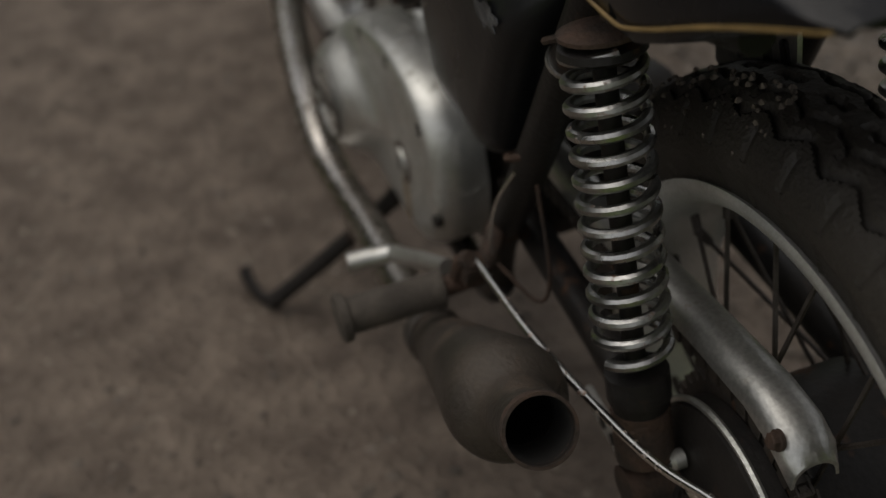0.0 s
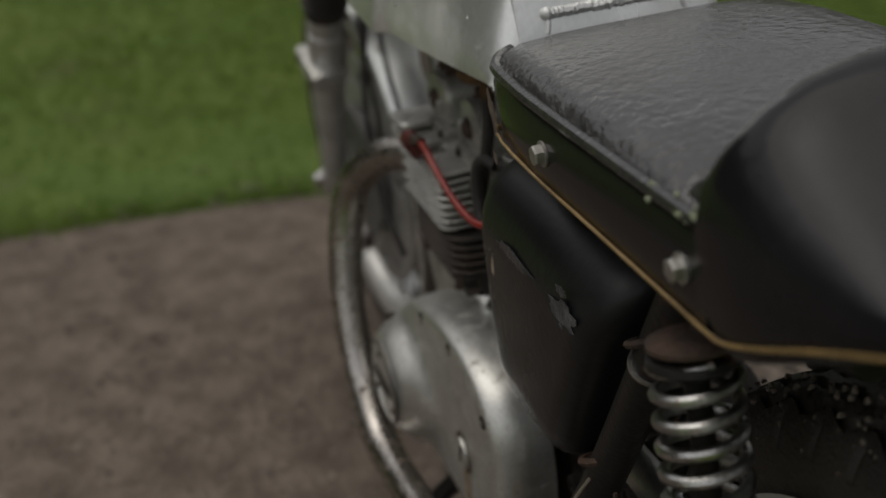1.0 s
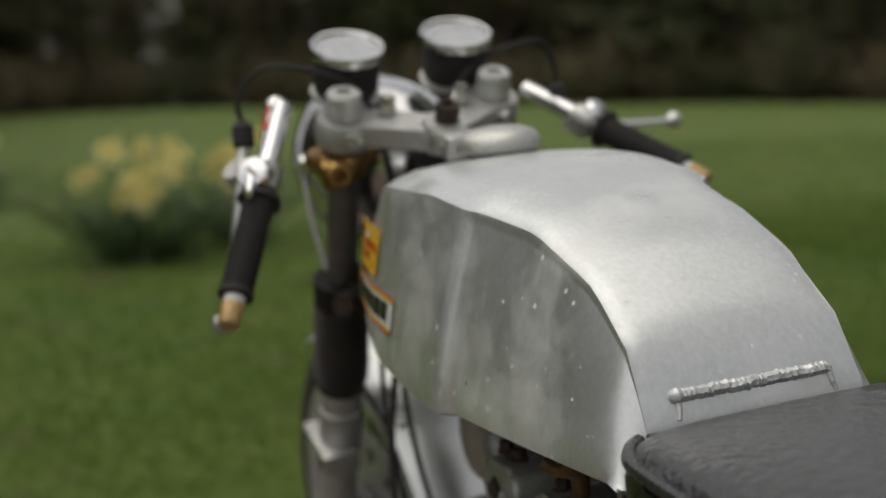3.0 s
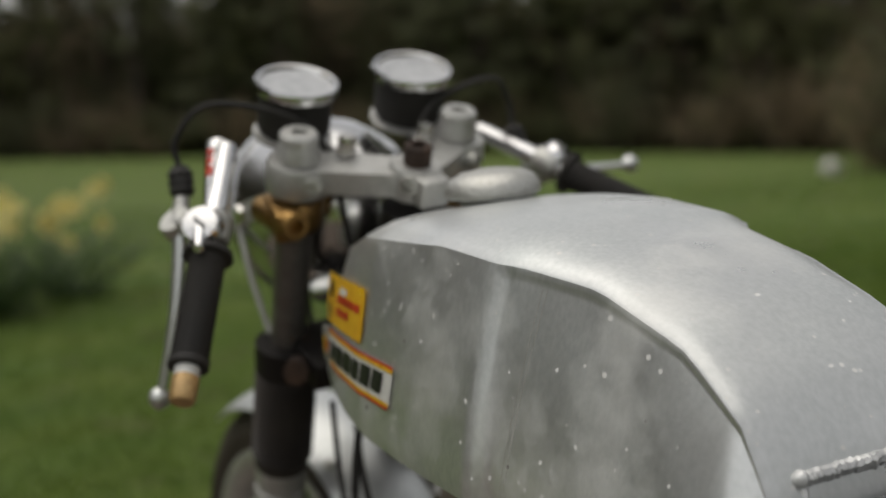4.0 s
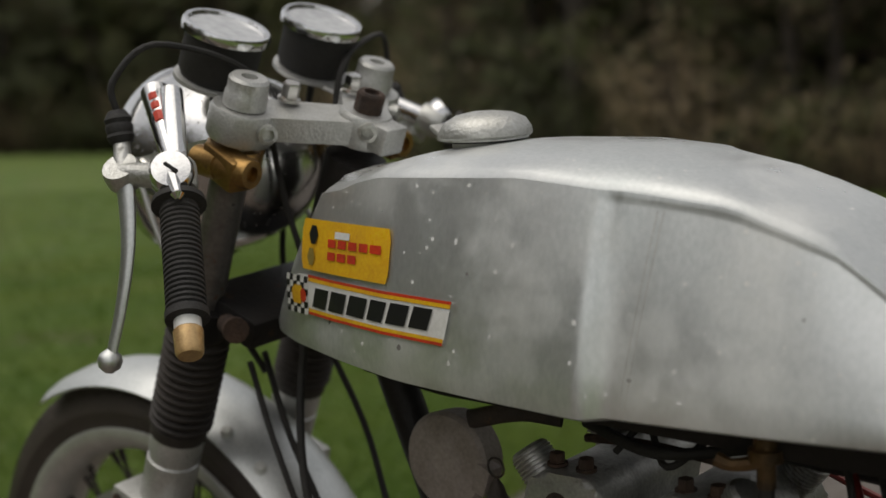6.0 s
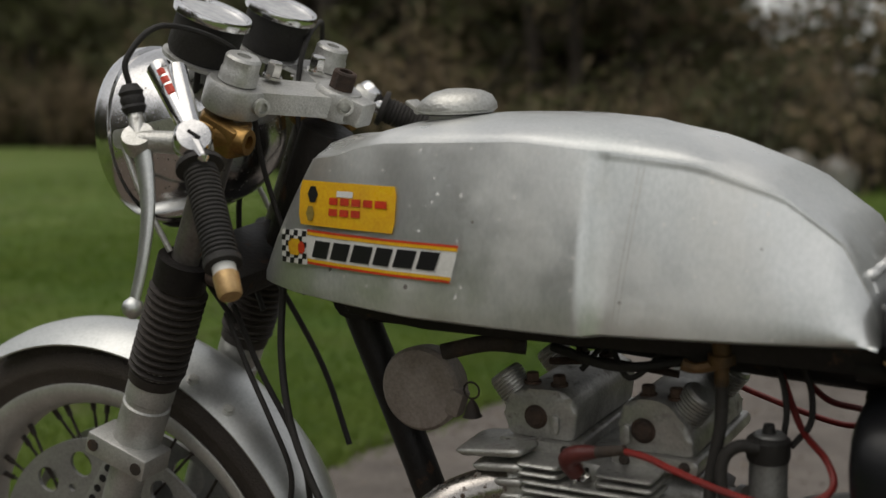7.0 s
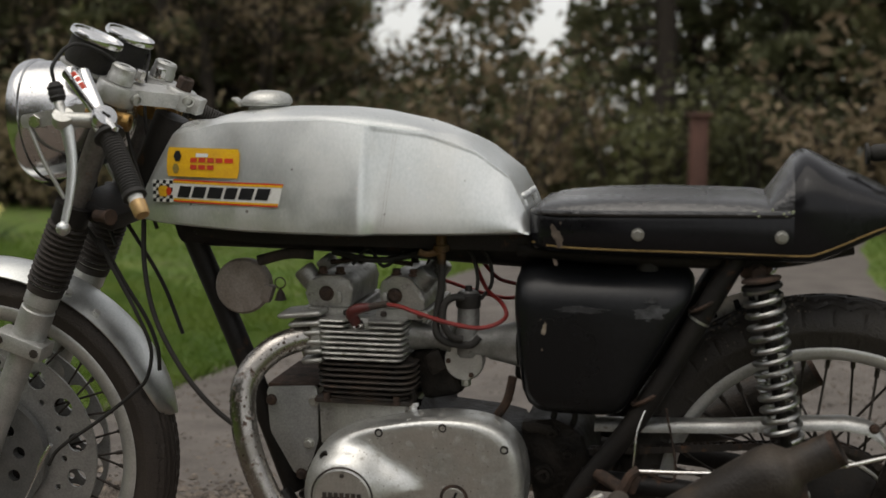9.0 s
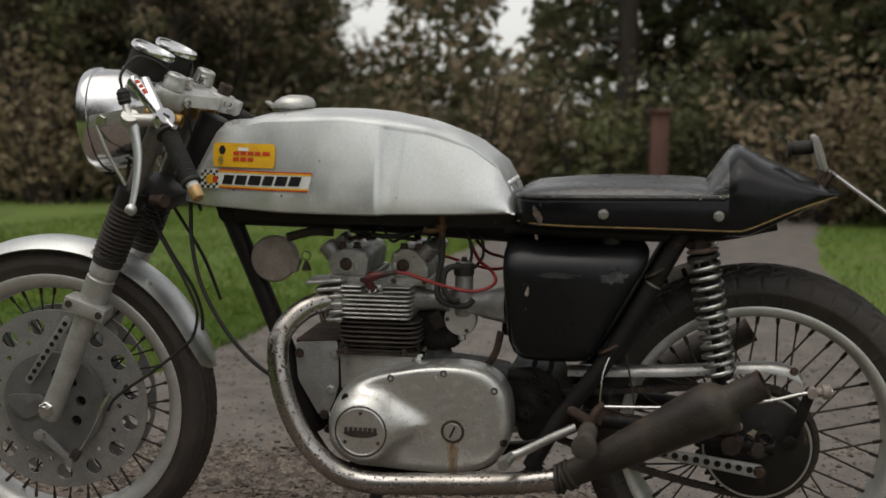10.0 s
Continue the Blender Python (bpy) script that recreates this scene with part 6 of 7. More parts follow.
def rear_tread(a, y, half, g):
    t = abs(y) / half
    if t > 0.93:
        return 0.0
    ph = (a * 21 / math.pi) % 1
    zig = 0.075 * (4 * abs(ph - 0.5) - 1)
    for k in (0.0, 0.30, 0.60):
        if abs(t - k - zig * (1 if k else 0.8)) < 0.042:
            return 0.0060
    if t > 0.70 and abs(ph - 0.5) < 0.07:
        return 0.0045
    if 0.36 < t < 0.52 and abs(ph - 0.02) < 0.04:
        return 0.003
    return 0.0004 * math.sin(a * 900 + y * 1700)


FA, RA = (0.0, 0.0, 0.333), (1.400, 0.0, 0.330)
fw = make_wheel("front_wheel", FA, 0.330, 0.264, 0.046, front_tread, "spoked front wheel with alloy rim", 0.35, 1.0, M_TYRE_BROWN)
rw = make_wheel("rear_wheel", RA, 0.328, 0.250, 0.056, rear_tread, "spoked rear wheel with alloy rim", 1.0, 0.66)


rc = random.Random(12)
bm = B()
for i in range(60):
    g = radians(rc.uniform(96, 132))
    y = rc.uniform(-0.052, -0.012)
    rr = 0.329 - 0.05 * (abs(y) / 0.056) ** 3 + 0.001
    lathe(bm, [(rc.uniform(0.0012, 0.0032), -0.001), (0.002, 0.001), (0.0005, 0.0022)], (RA[0] + rr * math.cos(g), y, RA[2] + rr * math.sin(g)), (math.cos(g), y * 8, math.sin(g)), 6)
tagged(part("grit", bm, M_STONE, rw, "grit and crumbs stuck in the tread"), "", "", "", "stuff")


def drilled(c, r0, r1, y0, y1, holes):
    """A flat ring with round holes cut right through it."""
    bm = B()
    c = Vector(c)
    loops = [(0, 0, r1, 72), (0, 0, r0, 40)] + [(x, z, r, 20) for x, z, r in holes]
    sides = []
    for y in (y0, y1):
        rings, edges = [], []
        for x, z, r, n in loops:
            ring = [bm.verts.new(c + Vector((x + r * math.cos(2 * math.pi * i / n), y, z + r * math.sin(2 * math.pi * i / n)))) for i in range(n)]
            rings.append(ring)
            edges += [bm.edges.new((ring[i], ring[(i + 1) % n])) for i in range(n)]
        bmesh.ops.triangle_fill(bm, use_beauty=True, use_dissolve=False, edges=edges, normal=(0, 1, 0))
        sides.append(rings)
    for p, q in zip(*sides):
        n = len(p)
        for i in range(n):
            j = (i + 1) % n
            bm.faces.new((p[i], p[j], q[j], q[i]))
    return bm


holes = []
for i in range(15):
    g = radians(24 * i + 7.5)
    holes.append((0.1585 * math.cos(g), 0.1585 * math.sin(g), 0.0175))
    g += radians(12)
    holes.append((0.132 * math.cos(g), 0.132 * math.sin(g), 0.0055))
bm = drilled(FA, 0.096, 0.192, -0.028, -0.023, holes)
part("brake_disc", bm, M_DISC, fw, "large alloy disc drilled with round holes", 30)
bm = drilled(FA, 0.096, 0.192, 0.028, 0.033, [(x, z, r * 1.45 if r > 0.01 else r) for x, z, r in holes])
part("brake_disc", bm, M_DISC, fw, "large alloy disc drilled with round holes", 30)
bm = drilled(FA, 0.012, 0.107, -0.050, -0.034, [(0.042, 0.044, 0.0110), (0.059, 0.005, 0.0110), (0.047, -0.037, 0.0110), (0.010, 0.060, 0.0110)])
back = part("brake_plate", bm, M_PLATE, fw, "grey drilled brake back plate")
bm = B()
slab(bm, rounded([(-0.098, 0.350), (-0.020, 0.352), (-0.012, 0.325), (-0.050, 0.300), (-0.075, 0.298), (-0.098, 0.32)], 0.012), -0.056, -0.049, 0.002)
part("anchor_boss", bm, M_PLATE, back)
bm = B()
lathe(bm, [(0.094, -0.031), (0.094, 0.03), (0.05, 0.034)], FA, (0, 1, 0), 40)
part("brake_drum", bm, M_FRAME, fw, "dark brake drum behind the plate")
bm = B()
lathe(bm, [(0.0165, 0.0), (0.0165, 0.010), (0.0145, 0.012)], (0.012, -0.104, 0.339), (0, -1, 0), 6)
lathe(bm, [(0.0105, 0.010), (0.0105, 0.019), (0.009, 0.021)], (0.012, -0.104, 0.339), (0, -1, 0), 14)
lathe(bm, [(0.0115, -0.02), (0.0115, 0.2)], (0.012, -0.104, 0.339), (0, 1, 0), 14)
part("axle", bm, M_CLEAN, fw, "axle with bright nut")
# brake arm, stay with a row of holes
bm = B()
slab(bm, rounded([(-0.033, 0.267), (-0.019, 0.279), (0.041, 0.219), (0.031, 0.208)], 0.006), -0.068, -0.062, 0.001)
lathe(bm, [(0.012, 0), (0.012, 0.012), (0.008, 0.013)], (-0.025, -0.066, 0.270), (0, -1, 0), 6)
lathe(bm, [(0.009, 0), (0.009, 0.010)], (0.035, -0.066, 0.214), (0, -1, 0), 12)
arm_f = part("brake_arm", bm, M_DISC, fw, "small alloy brake arm")
bm = B()
box(bm, (0.046, -0.064, 0.226), (0.018, 0.016, 0.022), (0, 35, 0), 0.003)
part("cable_lug", bm, M_BARREL, arm_f)
bm = B()
slab(bm, rounded([(-0.054, 0.384), (-0.040, 0.374), (0.058, 0.510), (0.042, 0.523)], 0.006), -0.066, -0.060, 0.001)
stay = part("brake_stay", bm, M_DISC, fw, "alloy stay with a row of holes")
# black discs laid on the stay give the darkness of its holes
for i in range(9):
    t = 0.08 + i * 0.105
    bm = B()
    lathe(bm, [(0.0052, 0), (0.0052, 0.0012)], (-0.047 + 0.097 * t, -0.0658, 0.379 + 0.1375 * t), (0, -1, 0), 12)
    part("hole", bm, M_SOOT_HOLE, stay)

# rear hub, sprocket, chain
bm = B()
prof = []
n = 47
c = Vector(RA)
sp_r = 0.108
out = []
for i in range(n * 4):
    a = 2 * math.pi * i / (n * 4)
    r = sp_r + (0.0045 if i % 4 in (0, 1) else -0.0035)
    out.append((c.x + r * math.cos(a), c.z + r * math.sin(a)))
slab(bm, out, -0.064, -0.058)
part("sprocket", bm, M_BARREL, rw, "oily dark rear sprocket")
bm = B()
lathe(bm, [(0.02, -0.098), (0.030, -0.096), (0.086, -0.092), (0.093, -0.088), (0.095, -0.066), (0.088, -0.060), (0.088, 0.05), (0.05, 0.06)], RA, (0, 1, 0), 44)
part("brake_drum", bm, M_FRAME, rw, "black rear brake drum")
bm = B()
tube(bm, [c + Vector((0.0965 * math.cos(a), -0.083, 0.0965 * math.sin(a))) for a in (i * 2 * math.pi / 60 for i in range(60))], 0.003, 6, 1, True)
part("drum_ring", bm, M_CAST, rw, "bright worn drum edge")
bm = B()
lathe(bm, [(0.022, 0), (0.022, 0.012), (0.012, 0.013), (0.012, 0.024)], (1.400, -0.092, 0.333), (0, -1, 0), 6)
lathe(bm, [(0.012, -0.02), (0.012, 0.21)], (1.400, -0.098, 0.333), (0, 1, 0), 12)
part("axle", bm, M_BARREL, rw)
for x, z, r in ((1.365, 0.372, 0.008), (1.385, 0.345, 0.011), (1.412, 0.352, 0.018), (1.452, 0.347, 0.007)):
    bm = B()
    lathe(bm, [(r, 0), (r, 0.008), (r * 0.6, 0.011), (r * 0.5, 0.006)], (x, -0.097, z), (0, -1, 0), 12)
    part("stud", bm, M_ROCKER if r < 0.01 else M_GREASE, rw)
bm = B()
rl = random.Random(8)
v = [(1.392, 0.368), (1.402, 0.362), (1.398, 0.352), (1.388, 0.348), (1.392, 0.355), (1.380, 0.360)]
slab(bm, v, -0.104, -0.102)
part("dead_leaf", bm, M_CHIP, rw, "pale dry leaf caught on the drum")
bm = B()
r1 = 0.1085
pts = []
top0, top1 = Vector((0.985, 0, 0.404)), Vector((1.392, 0, 0.4415))
for i in range(42):
    pts.append(top0.lerp(top1, i / 42))
for i in range(37):
    a = radians(94 - 186 * i / 36)
    pts.append(Vector((c.x + r1 * math.cos(a), 0, c.z + r1 * math.sin(a))))
b0, b1 = Vector((1.392, 0, 0.2245)), Vector((0.985, 0, 0.336))
for i in range(1, 43):
    t = i / 42
    pts.append(b0.lerp(b1, t) + Vector((0, 0, -0.012 * math.sin(math.pi * t))))
for i, p in enumerate(pts[:-1]):
    q = pts[i + 1]
    d = (q - p).normalized()
    ang = -math.degrees(math.atan2(d.z, d.x))
    m = (p + q) / 2
    wide = 0.011 if i % 2 else 0.016
    for s in (-1, 1):
        box(bm, (m.x, -0.061 + s * wide / 2, m.z), (0.0125, 0.0018, 0.0105), (0, ang, 0))
    lathe(bm, [(0.0045, -0.006), (0.0045, 0.006)], (p.x, -0.061, p.z), (0, 1, 0), 6)
part("drive_chain", bm, M_BARREL, bike, "oily dark drive chain")
# torque arm with holes
bm = B()
P0, P1 = Vector((1.405, -0.108, 0.291)), Vector((1.215, -0.108, 0.318))
dirv = (P1 - P0).normalized()
nv = Vector((-dirv.z, 0, dirv.x))
o = [P0 + nv * 0.013 - dirv * 0.006, P1 + nv * 0.009, P1 - nv * 0.009, P0 - nv * 0.013 - dirv * 0.006]
slab(bm, rounded([(p.x, p.z) for p in o], 0.010), -0.111, -0.106, 0.001)
arm = part("torque_arm", bm, M_DISC, bike, "drilled alloy torque arm")
# holes shown by black discs on the arm, dark as if drilled
for i in range(9):
    q = P0 + dirv * (0.018 + 0.0195 * i)
    bm = B()
    lathe(bm, [(0.0062, 0), (0.0062, 0.0012)], (q.x, -0.1108, q.z), (0, -1, 0), 14)
    part("hole", bm, M_SOOT_HOLE, arm)
bm = B()
hexbolt(bm, (1.405, -0.112, 0.291), (0, -1, 0), 0.009, 0.009)
part("bolt", bm, M_RUST, arm)
# brake rod, arm and adjuster
rod = bar("brake_rod", [(1.118, -0.167, 0.415), (1.25, -0.162, 0.419), (1.40, -0.146, 0.432), (1.475, -0.128, 0.446), (1.525, -0.125, 0.452)], 0.0034, M_CHROME, label="thin bright brake rod with adjuster nut")
bm = B()
lathe(bm, [(0.006, 0), (0.009, 0.004), (0.009, 0.012), (0.0135, 0.013), (0.0135, 0.026), (0.008, 0.028)], (1.495, -0.127, 0.449), (1, 0.03, 0.08), 14)
lathe(bm, [(0.009, -0.012), (0.009, 0.012)], (1.490, -0.127, 0.448), (0, 1, 0), 12)
part("adjuster_nut", bm, M_HORN, rod, "dull metal adjuster nut")
bm = B()
slab(bm, rounded([(1.445, 0.345), (1.462, 0.335), (1.500, 0.452), (1.482, 0.458)], 0.008), -0.120, -0.112, 0.002)
lathe(bm, [(0.014, 0), (0.014, 0.01), (0.008, 0.012)], (1.455, -0.116, 0.352), (0, -1, 0), 14)
part("brake_lever_arm", bm, M_GREASE, bike, "dark rear brake arm")
# footrest, gear pedal, brake pedal crank
bm = B()
prof = [(0.013, 0.0), (0.0175, 0.002), (0.0175, 0.008)]
for i in range(9):
    prof += [(0.0172, 0.010 + i * 0.0085), (0.0165, 0.014 + i * 0.0085)]
prof += [(0.0172, 0.088), (0.022, 0.090), (0.0225, 0.097), (0.019, 0.099), (0.001, 0.099)]
lathe(bm, prof, (1.098, -0.178, 0.372), (0, -1, 0.0), 20)
foot = part("footrest", bm, M_PEG, bike, "mud-caked rubber footrest")
foot.location = (0, -0.014, 0.004)
bm = B()
tube(bm, [(1.098, -0.178, 0.372), (1.096, -0.14, 0.378), (1.06, -0.11, 0.39)], 0.010, 10, 4)
tube(bm, [(1.10, -0.165, 0.38), (1.112, -0.162, 0.405), (1.125, -0.158, 0.415)], 0.008, 8, 3)
box(bm, (1.115, -0.155, 0.395), (0.02, 0.02, 0.03), (0, 20, 0), 0.003)
part("footrest_hanger", bm, M_RUST, foot, "rusty footrest hanger")
bm = B()
tube(bm, [(1.075, -0.168, 0.376), (1.03, -0.178, 0.356), (0.985, -0.186, 0.333), (0.958, -0.192, 0.322)], 0.0085, 12, 4)
tube(bm, [(0.962, -0.190, 0.323), (0.955, -0.212, 0.320), (0.952, -0.236, 0.319)], [0.009, 0.0105, 0.0105], 12, 3)
pedal = part("gear_pedal", bm, M_GUARD, bike, "chrome gear pedal without its rubber")
pedal.location = (0, -0.012, 0.002)
bar("clutch_cable", [(1.115, -0.15, 0.41), (1.117, -0.148, 0.44), (1.120, -0.14, 0.47), (1.135, -0.12, 0.51)], 0.0016, M_CHROME)
bar("stop_wire", [(1.130, -0.15, 0.41), (1.17, -0.13, 0.39), (1.175, -0.12, 0.42), (1.16, -0.12, 0.50)], 0.0018, M_RUST)
# pale tie round the stay below the seat
bm = B()
mid = Vector((1.205, -0.1055, 0.632))
lathe(bm, [(0.0163, -0.0016), (0.0174, -0.0016), (0.0174, 0.0016), (0.0163, 0.0016)], mid, (0.132, 0.014, 0.235), 20)
part("cable_tie", bm, M_GUARD, bike, "pale cable tie round the frame tube")
# side stand
bm = B()
tube(bm, [(0.70, -0.09, 0.215), (0.675, -0.155, 0.150), (0.635, -0.245, 0.066), (0.622, -0.275, 0.040)], [0.0115, 0.0115, 0.011, 0.012], 10, 4)
tube(bm, [(0.628, -0.274, 0.041), (0.605, -0.286, 0.037), (0.575, -0.295, 0.044), (0.558, -0.297, 0.058)], [0.011, 0.010, 0.013, 0.015], 10, 4, flat=0.6)
stand = part("side_stand", bm, M_FRAME, bike, "black side stand propped on the gravel")
stand.location = (-0.008, -0.025, 0)

# ---- front end ----
RAKE = 0.44
FU = Vector((RAKE, 0, 1)).normalized()


def fork_at(z, y):
    return Vector((0.296 + RAKE * (z - 1.0125), y, z))


for s in (-1, 1):
    y = s * 0.092
    bm = B()
    a = fork_at(0.55, y)
    tube(bm, [a, fork_at(0.990, y)], 0.0185, 18, 1)
    leg = part("fork_leg", bm, M_STANCHION, bike, "grey fork leg with rubber gaiter")
    bm = B()
    lathe(bm, [(0.010, -0.030), (0.020, -0.026), (0.022, -0.012), (0.0215, 0.02), (0.0205, 0.05), (0.0220, 0.16), (0.0225, 0.22), (0.028, 0.222), (0.028, 0.242), (0.0285, 0.243), (0.0285, 0.292), (0.0262, 0.294), (0.0262, 0.300), (0.0285, 0.302), (0.0285, 0.345), (0.026, 0.35)], fork_at(0.345, y), fork_at(0.60, y) - fork_at(0.345, y), 24)
    part("slider", bm, M_YOKE, leg, "dull alloy fork slider")
    bm = B()
    lathe(bm, [(0.0165, -0.010), (0.018, -0.006), (0.018, 0.006), (0.0165, 0.010)], (-0.004, y, 0.343), (0, 1, 0), 20)
    part("axle_clamp", bm, M_YOKE, leg)
    bm = B()
    g0, g1 = fork_at(0.642, y), fork_at(0.785, y)
    L = (g1 - g0).length
    prof = [(0.030, 0.0), (0.031, 0.012)]
    k = 12
    for i in range(k):
        b0 = 0.014 + (L - 0.045) * i / k
        st = (L - 0.045) / k
        prof += [(0.0275, b0), (0.0335, b0 + st * 0.3), (0.0340, b0 + st * 0.55), (0.0275, b0 + st * 0.9)]
    prof += [(0.0285, L - 0.030), (0.0285, L - 0.004), (0.022, L)]
    lathe(bm, prof, g0, g1 - g0, 26)
    part("gaiter", bm, M_GAITER, leg, "ribbed black rubber gaiter")
    # fender and brake stay clamp
    bm = B()
    m = Vector((0.0945, y, 0.556))
    box(bm, (m.x, m.y - 0.012 * (1 if s < 0 else -1), m.z), (0.087, 0.050, 0.028), (0, 20, 0), 0.003)
    cl = part("fork_clamp", bm, M_YOKE, leg, "square alloy clamp with dark bolts")
    for dx in (-0.030, 0.030):
        bm = B()
        p = m + Vector((dx, s * 0.0372, -dx * 0.38))
        lathe(bm, [(0.0075, 0), (0.0075, 0.0015), (0.001, 0.0015)], p, (0, s, 0), 12)
        part("bolt", bm, M_BARREL, cl)
    bm = B()
    lathe(bm, [(0.021, 0), (0.021, 0.012), (0.0195, 0.014), (0.0195, 0.026), (0.017, 0.029), (0.008, 0.029), (0.008, 0.024)], fork_at(0.986, y), FU, 20)
    part("fork_cap", bm, M_YOKE, leg, "round alloy fork cap nut")
# top yoke
bm = B()
for s in (-1, 1):
    p = fork_at(0.972, s * 0.090)
    lathe(bm, [(0.031, -0.018), (0.033, -0.014), (0.033, 0.010), (0.031, 0.014)], p, FU, 26)
st = Vector((0.350, 0, 0.955))
lathe(bm, [(0.026, -0.016), (0.027, -0.012), (0.027, 0.012), (0.024, 0.016)], st, FU, 22)
for s in (-1, 1):
    p, q = fork_at(0.972, s * 0.082), st
    d = q - p
    m = (p + q) / 2
    vs2 = []
    w0, w1, h = 0.026, 0.022, 0.012
    side = FU.cross(d).normalized()
    for t, w in ((0, w0), (1, w1)):
        e = p + d * t
        for a2, b2 in ((-1, -1), (1, -1), (1, 1), (-1, 1)):
            vs2.append(bm.verts.new(e + side * a2 * w + FU * b2 * h))
    for q4 in ((0, 1, 2, 3), (4, 7, 6, 5), (0, 4, 5, 1), (1, 5, 6, 2), (2, 6, 7, 3), (3, 7, 4, 0)):
        bm.faces.new([vs2[i] for i in q4])
box(bm, (0.374, 0.0, 0.945), (0.030, 0.032, 0.028), (0, 24, 0), 0.003)
yoke = part("top_yoke", bm, M_YOKE, bike, "grey cast alloy top yoke")
for p, axv in (((0.313, -0.094, 0.958), (1, -0.5, -0.3)), ((0.372, -0.020, 0.951), (0.6, -1, -0.3)), ((0.313, 0.094, 0.958), (1, 0.5, -0.3))):
    bm = B()
    lathe(bm, [(0.0095, -0.01), (0.0095, 0.003), (0.006, 0.004), (0.0055, -0.001), (0.001, -0.001)], p, axv, 14)
    part("pinch_bolt", bm, M_CAST, yoke)
bm = B()
lathe(bm, [(0.014, 0), (0.014, 0.020), (0.012, 0.022), (0.008, 0.022), (0.008, 0.016)], st + FU * 0.014, FU, 8)
part("stem_nut", bm, M_RUST, yoke, "rusty steering stem nut")
for y, xo in ((-0.045, 0.010), (0.045, 0.010)):
    bm = B()
    hexbolt(bm, (0.288 + xo, y * 1.0, 0.988), FU, 0.009, 0.016)
    part("bolt", bm, M_CHROME, yoke)
# lower yoke
bm = B()
for s in (-1, 1):
    lathe(bm, [(0.030, -0.016), (0.031, 0.016)], fork_at(0.775, s * 0.096), FU, 22)
box(bm, (0.226, 0, 0.775), (0.085, 0.19, 0.032), (0, 24, 0), 0.006)
part("bottom_yoke", bm, M_FRAME, bike, "black bottom yoke")
bm = B()
lathe(bm, [(0.010, 0), (0.010, 0.03), (0.013, 0.031), (0.013, 0.037)], (0.236, -0.100, 0.772), (0.9, -0.5, 0), 12)
part("lock_stop", bm, M_RUST, bike)

# clip-on bars
def clip_on(s):
    top, gin, gout = Vector((0.229, s * 0.150, 1.005)), Vector((0.312, s * 0.207, 0.912)), Vector((0.3705, s * 0.2615, 0.825))
    if s > 0:
        gin, gout = Vector((0.2765, 0.239, 0.924)), Vector((0.371, 0.286, 0.872))
    gd = (gout - gin).normalized()
    bm = B()
    inner = gin - gd * 0.125
    tube(bm, [inner, gout], 0.0112, 14, 1)
    handle = part("handlebar", bm, M_CLEAN, bike, "chromed clip-on handlebar with black grip")
    # grip with ribs
    bm = B()
    L = (gout - gin).length
    prof = [(0.013, -0.004), (0.023, -0.003), (0.024, 0.003), (0.0165, 0.005)]
    k = 20
    for i in range(k):
        b0 = 0.008 + (L - 0.018) * i / k
        stp = (L - 0.018) / k
        prof += [(0.0152, b0), (0.0172, b0 + stp * 0.25), (0.0172, b0 + stp * 0.7)]
    prof += [(0.0155, L - 0.010), (0.0185, L - 0.008), (0.0185, L - 0.001), (0.012, L)]
    lathe(bm, prof, gin, gd, 22)
    part("grip", bm, M_RUBBER, handle, "ribbed black rubber grip")
    bm = B()
    lathe(bm, [(0.0115, 0), (0.0115, 0.010)], gout, gd, 18)
    part("ferrule", bm, M_WHITE, handle)
    bm = B()
    lathe(bm, [(0.011, 0.008), (0.0125, 0.010), (0.0118, 0.030), (0.010, 0.033), (0.001, 0.033)], gout, gd, 18)
    part("bar_end", bm, M_TIP, handle, "pale brass bar end plug")
    # lever perch, lever with ball end
    bm = B()
    perch = gin - gd * 0.028
    lathe(bm, [(0.016, -0.014), (0.018, -0.010), (0.018, 0.010), (0.016, 0.014)], perch, gd, 20)
    fwd = Vector((-0.86, 0, -0.25))
    pv = perch + (Vector((-0.058, -0.012, 0.004)) if s < 0 else fwd * 0.036 + Vector((0, 0.004, 0)))
    tube(bm, [perch, pv], [0.012, 0.011], 10, 1)
    lathe(bm, [(0.016, -0.010), (0.0175, -0.006), (0.0175, 0.006), (0.016, 0.010)], pv, (0.25, s * 0.55, 0.75), 16)
    tube(bm, [pv, pv + Vector((-0.012, -s * 0.012, 0.028))], [0.009, 0.0075], 10, 1)
    part("lever_perch", bm, M_CAST, handle, "cast alloy lever perch")
    bm = B()
    e = Vector((0.251, s * 0.254, 0.776)) if s < 0 else Vector((0.201, 0.389, 0.913))
    bow = Vector((0.014, 0, 0.0)) if s < 0 else Vector((0.006, s * 0.006, -0.002))
    tube(bm, [pv, pv.lerp(e, 0.16) + bow * 0.6, pv.lerp(e, 0.42) + bow, pv.lerp(e, 0.72) + bow * 0.7, e], [0.0120, 0.0105, 0.0085, 0.0070, 0.0062], 12, 6, flat=0.62)
    lathe(bm, [(0.003, -0.011), (0.0095, -0.006), (0.0112, 0.0), (0.0095, 0.006), (0.003, 0.011)], e, (e - pv), 14)
    part("lever", bm, M_ALU, handle, "alloy control lever with ball end")
    bm = B()
    b0 = pv + Vector((-0.012, -s * 0.012, 0.026))
    lathe(bm, [(0.010, 0), (0.013, 0.006), (0.0115, 0.009), (0.013, 0.014), (0.0115, 0.018), (0.013, 0.022), (0.008, 0.03)], b0, (-0.2, -s * 0.1, 0.9), 14)
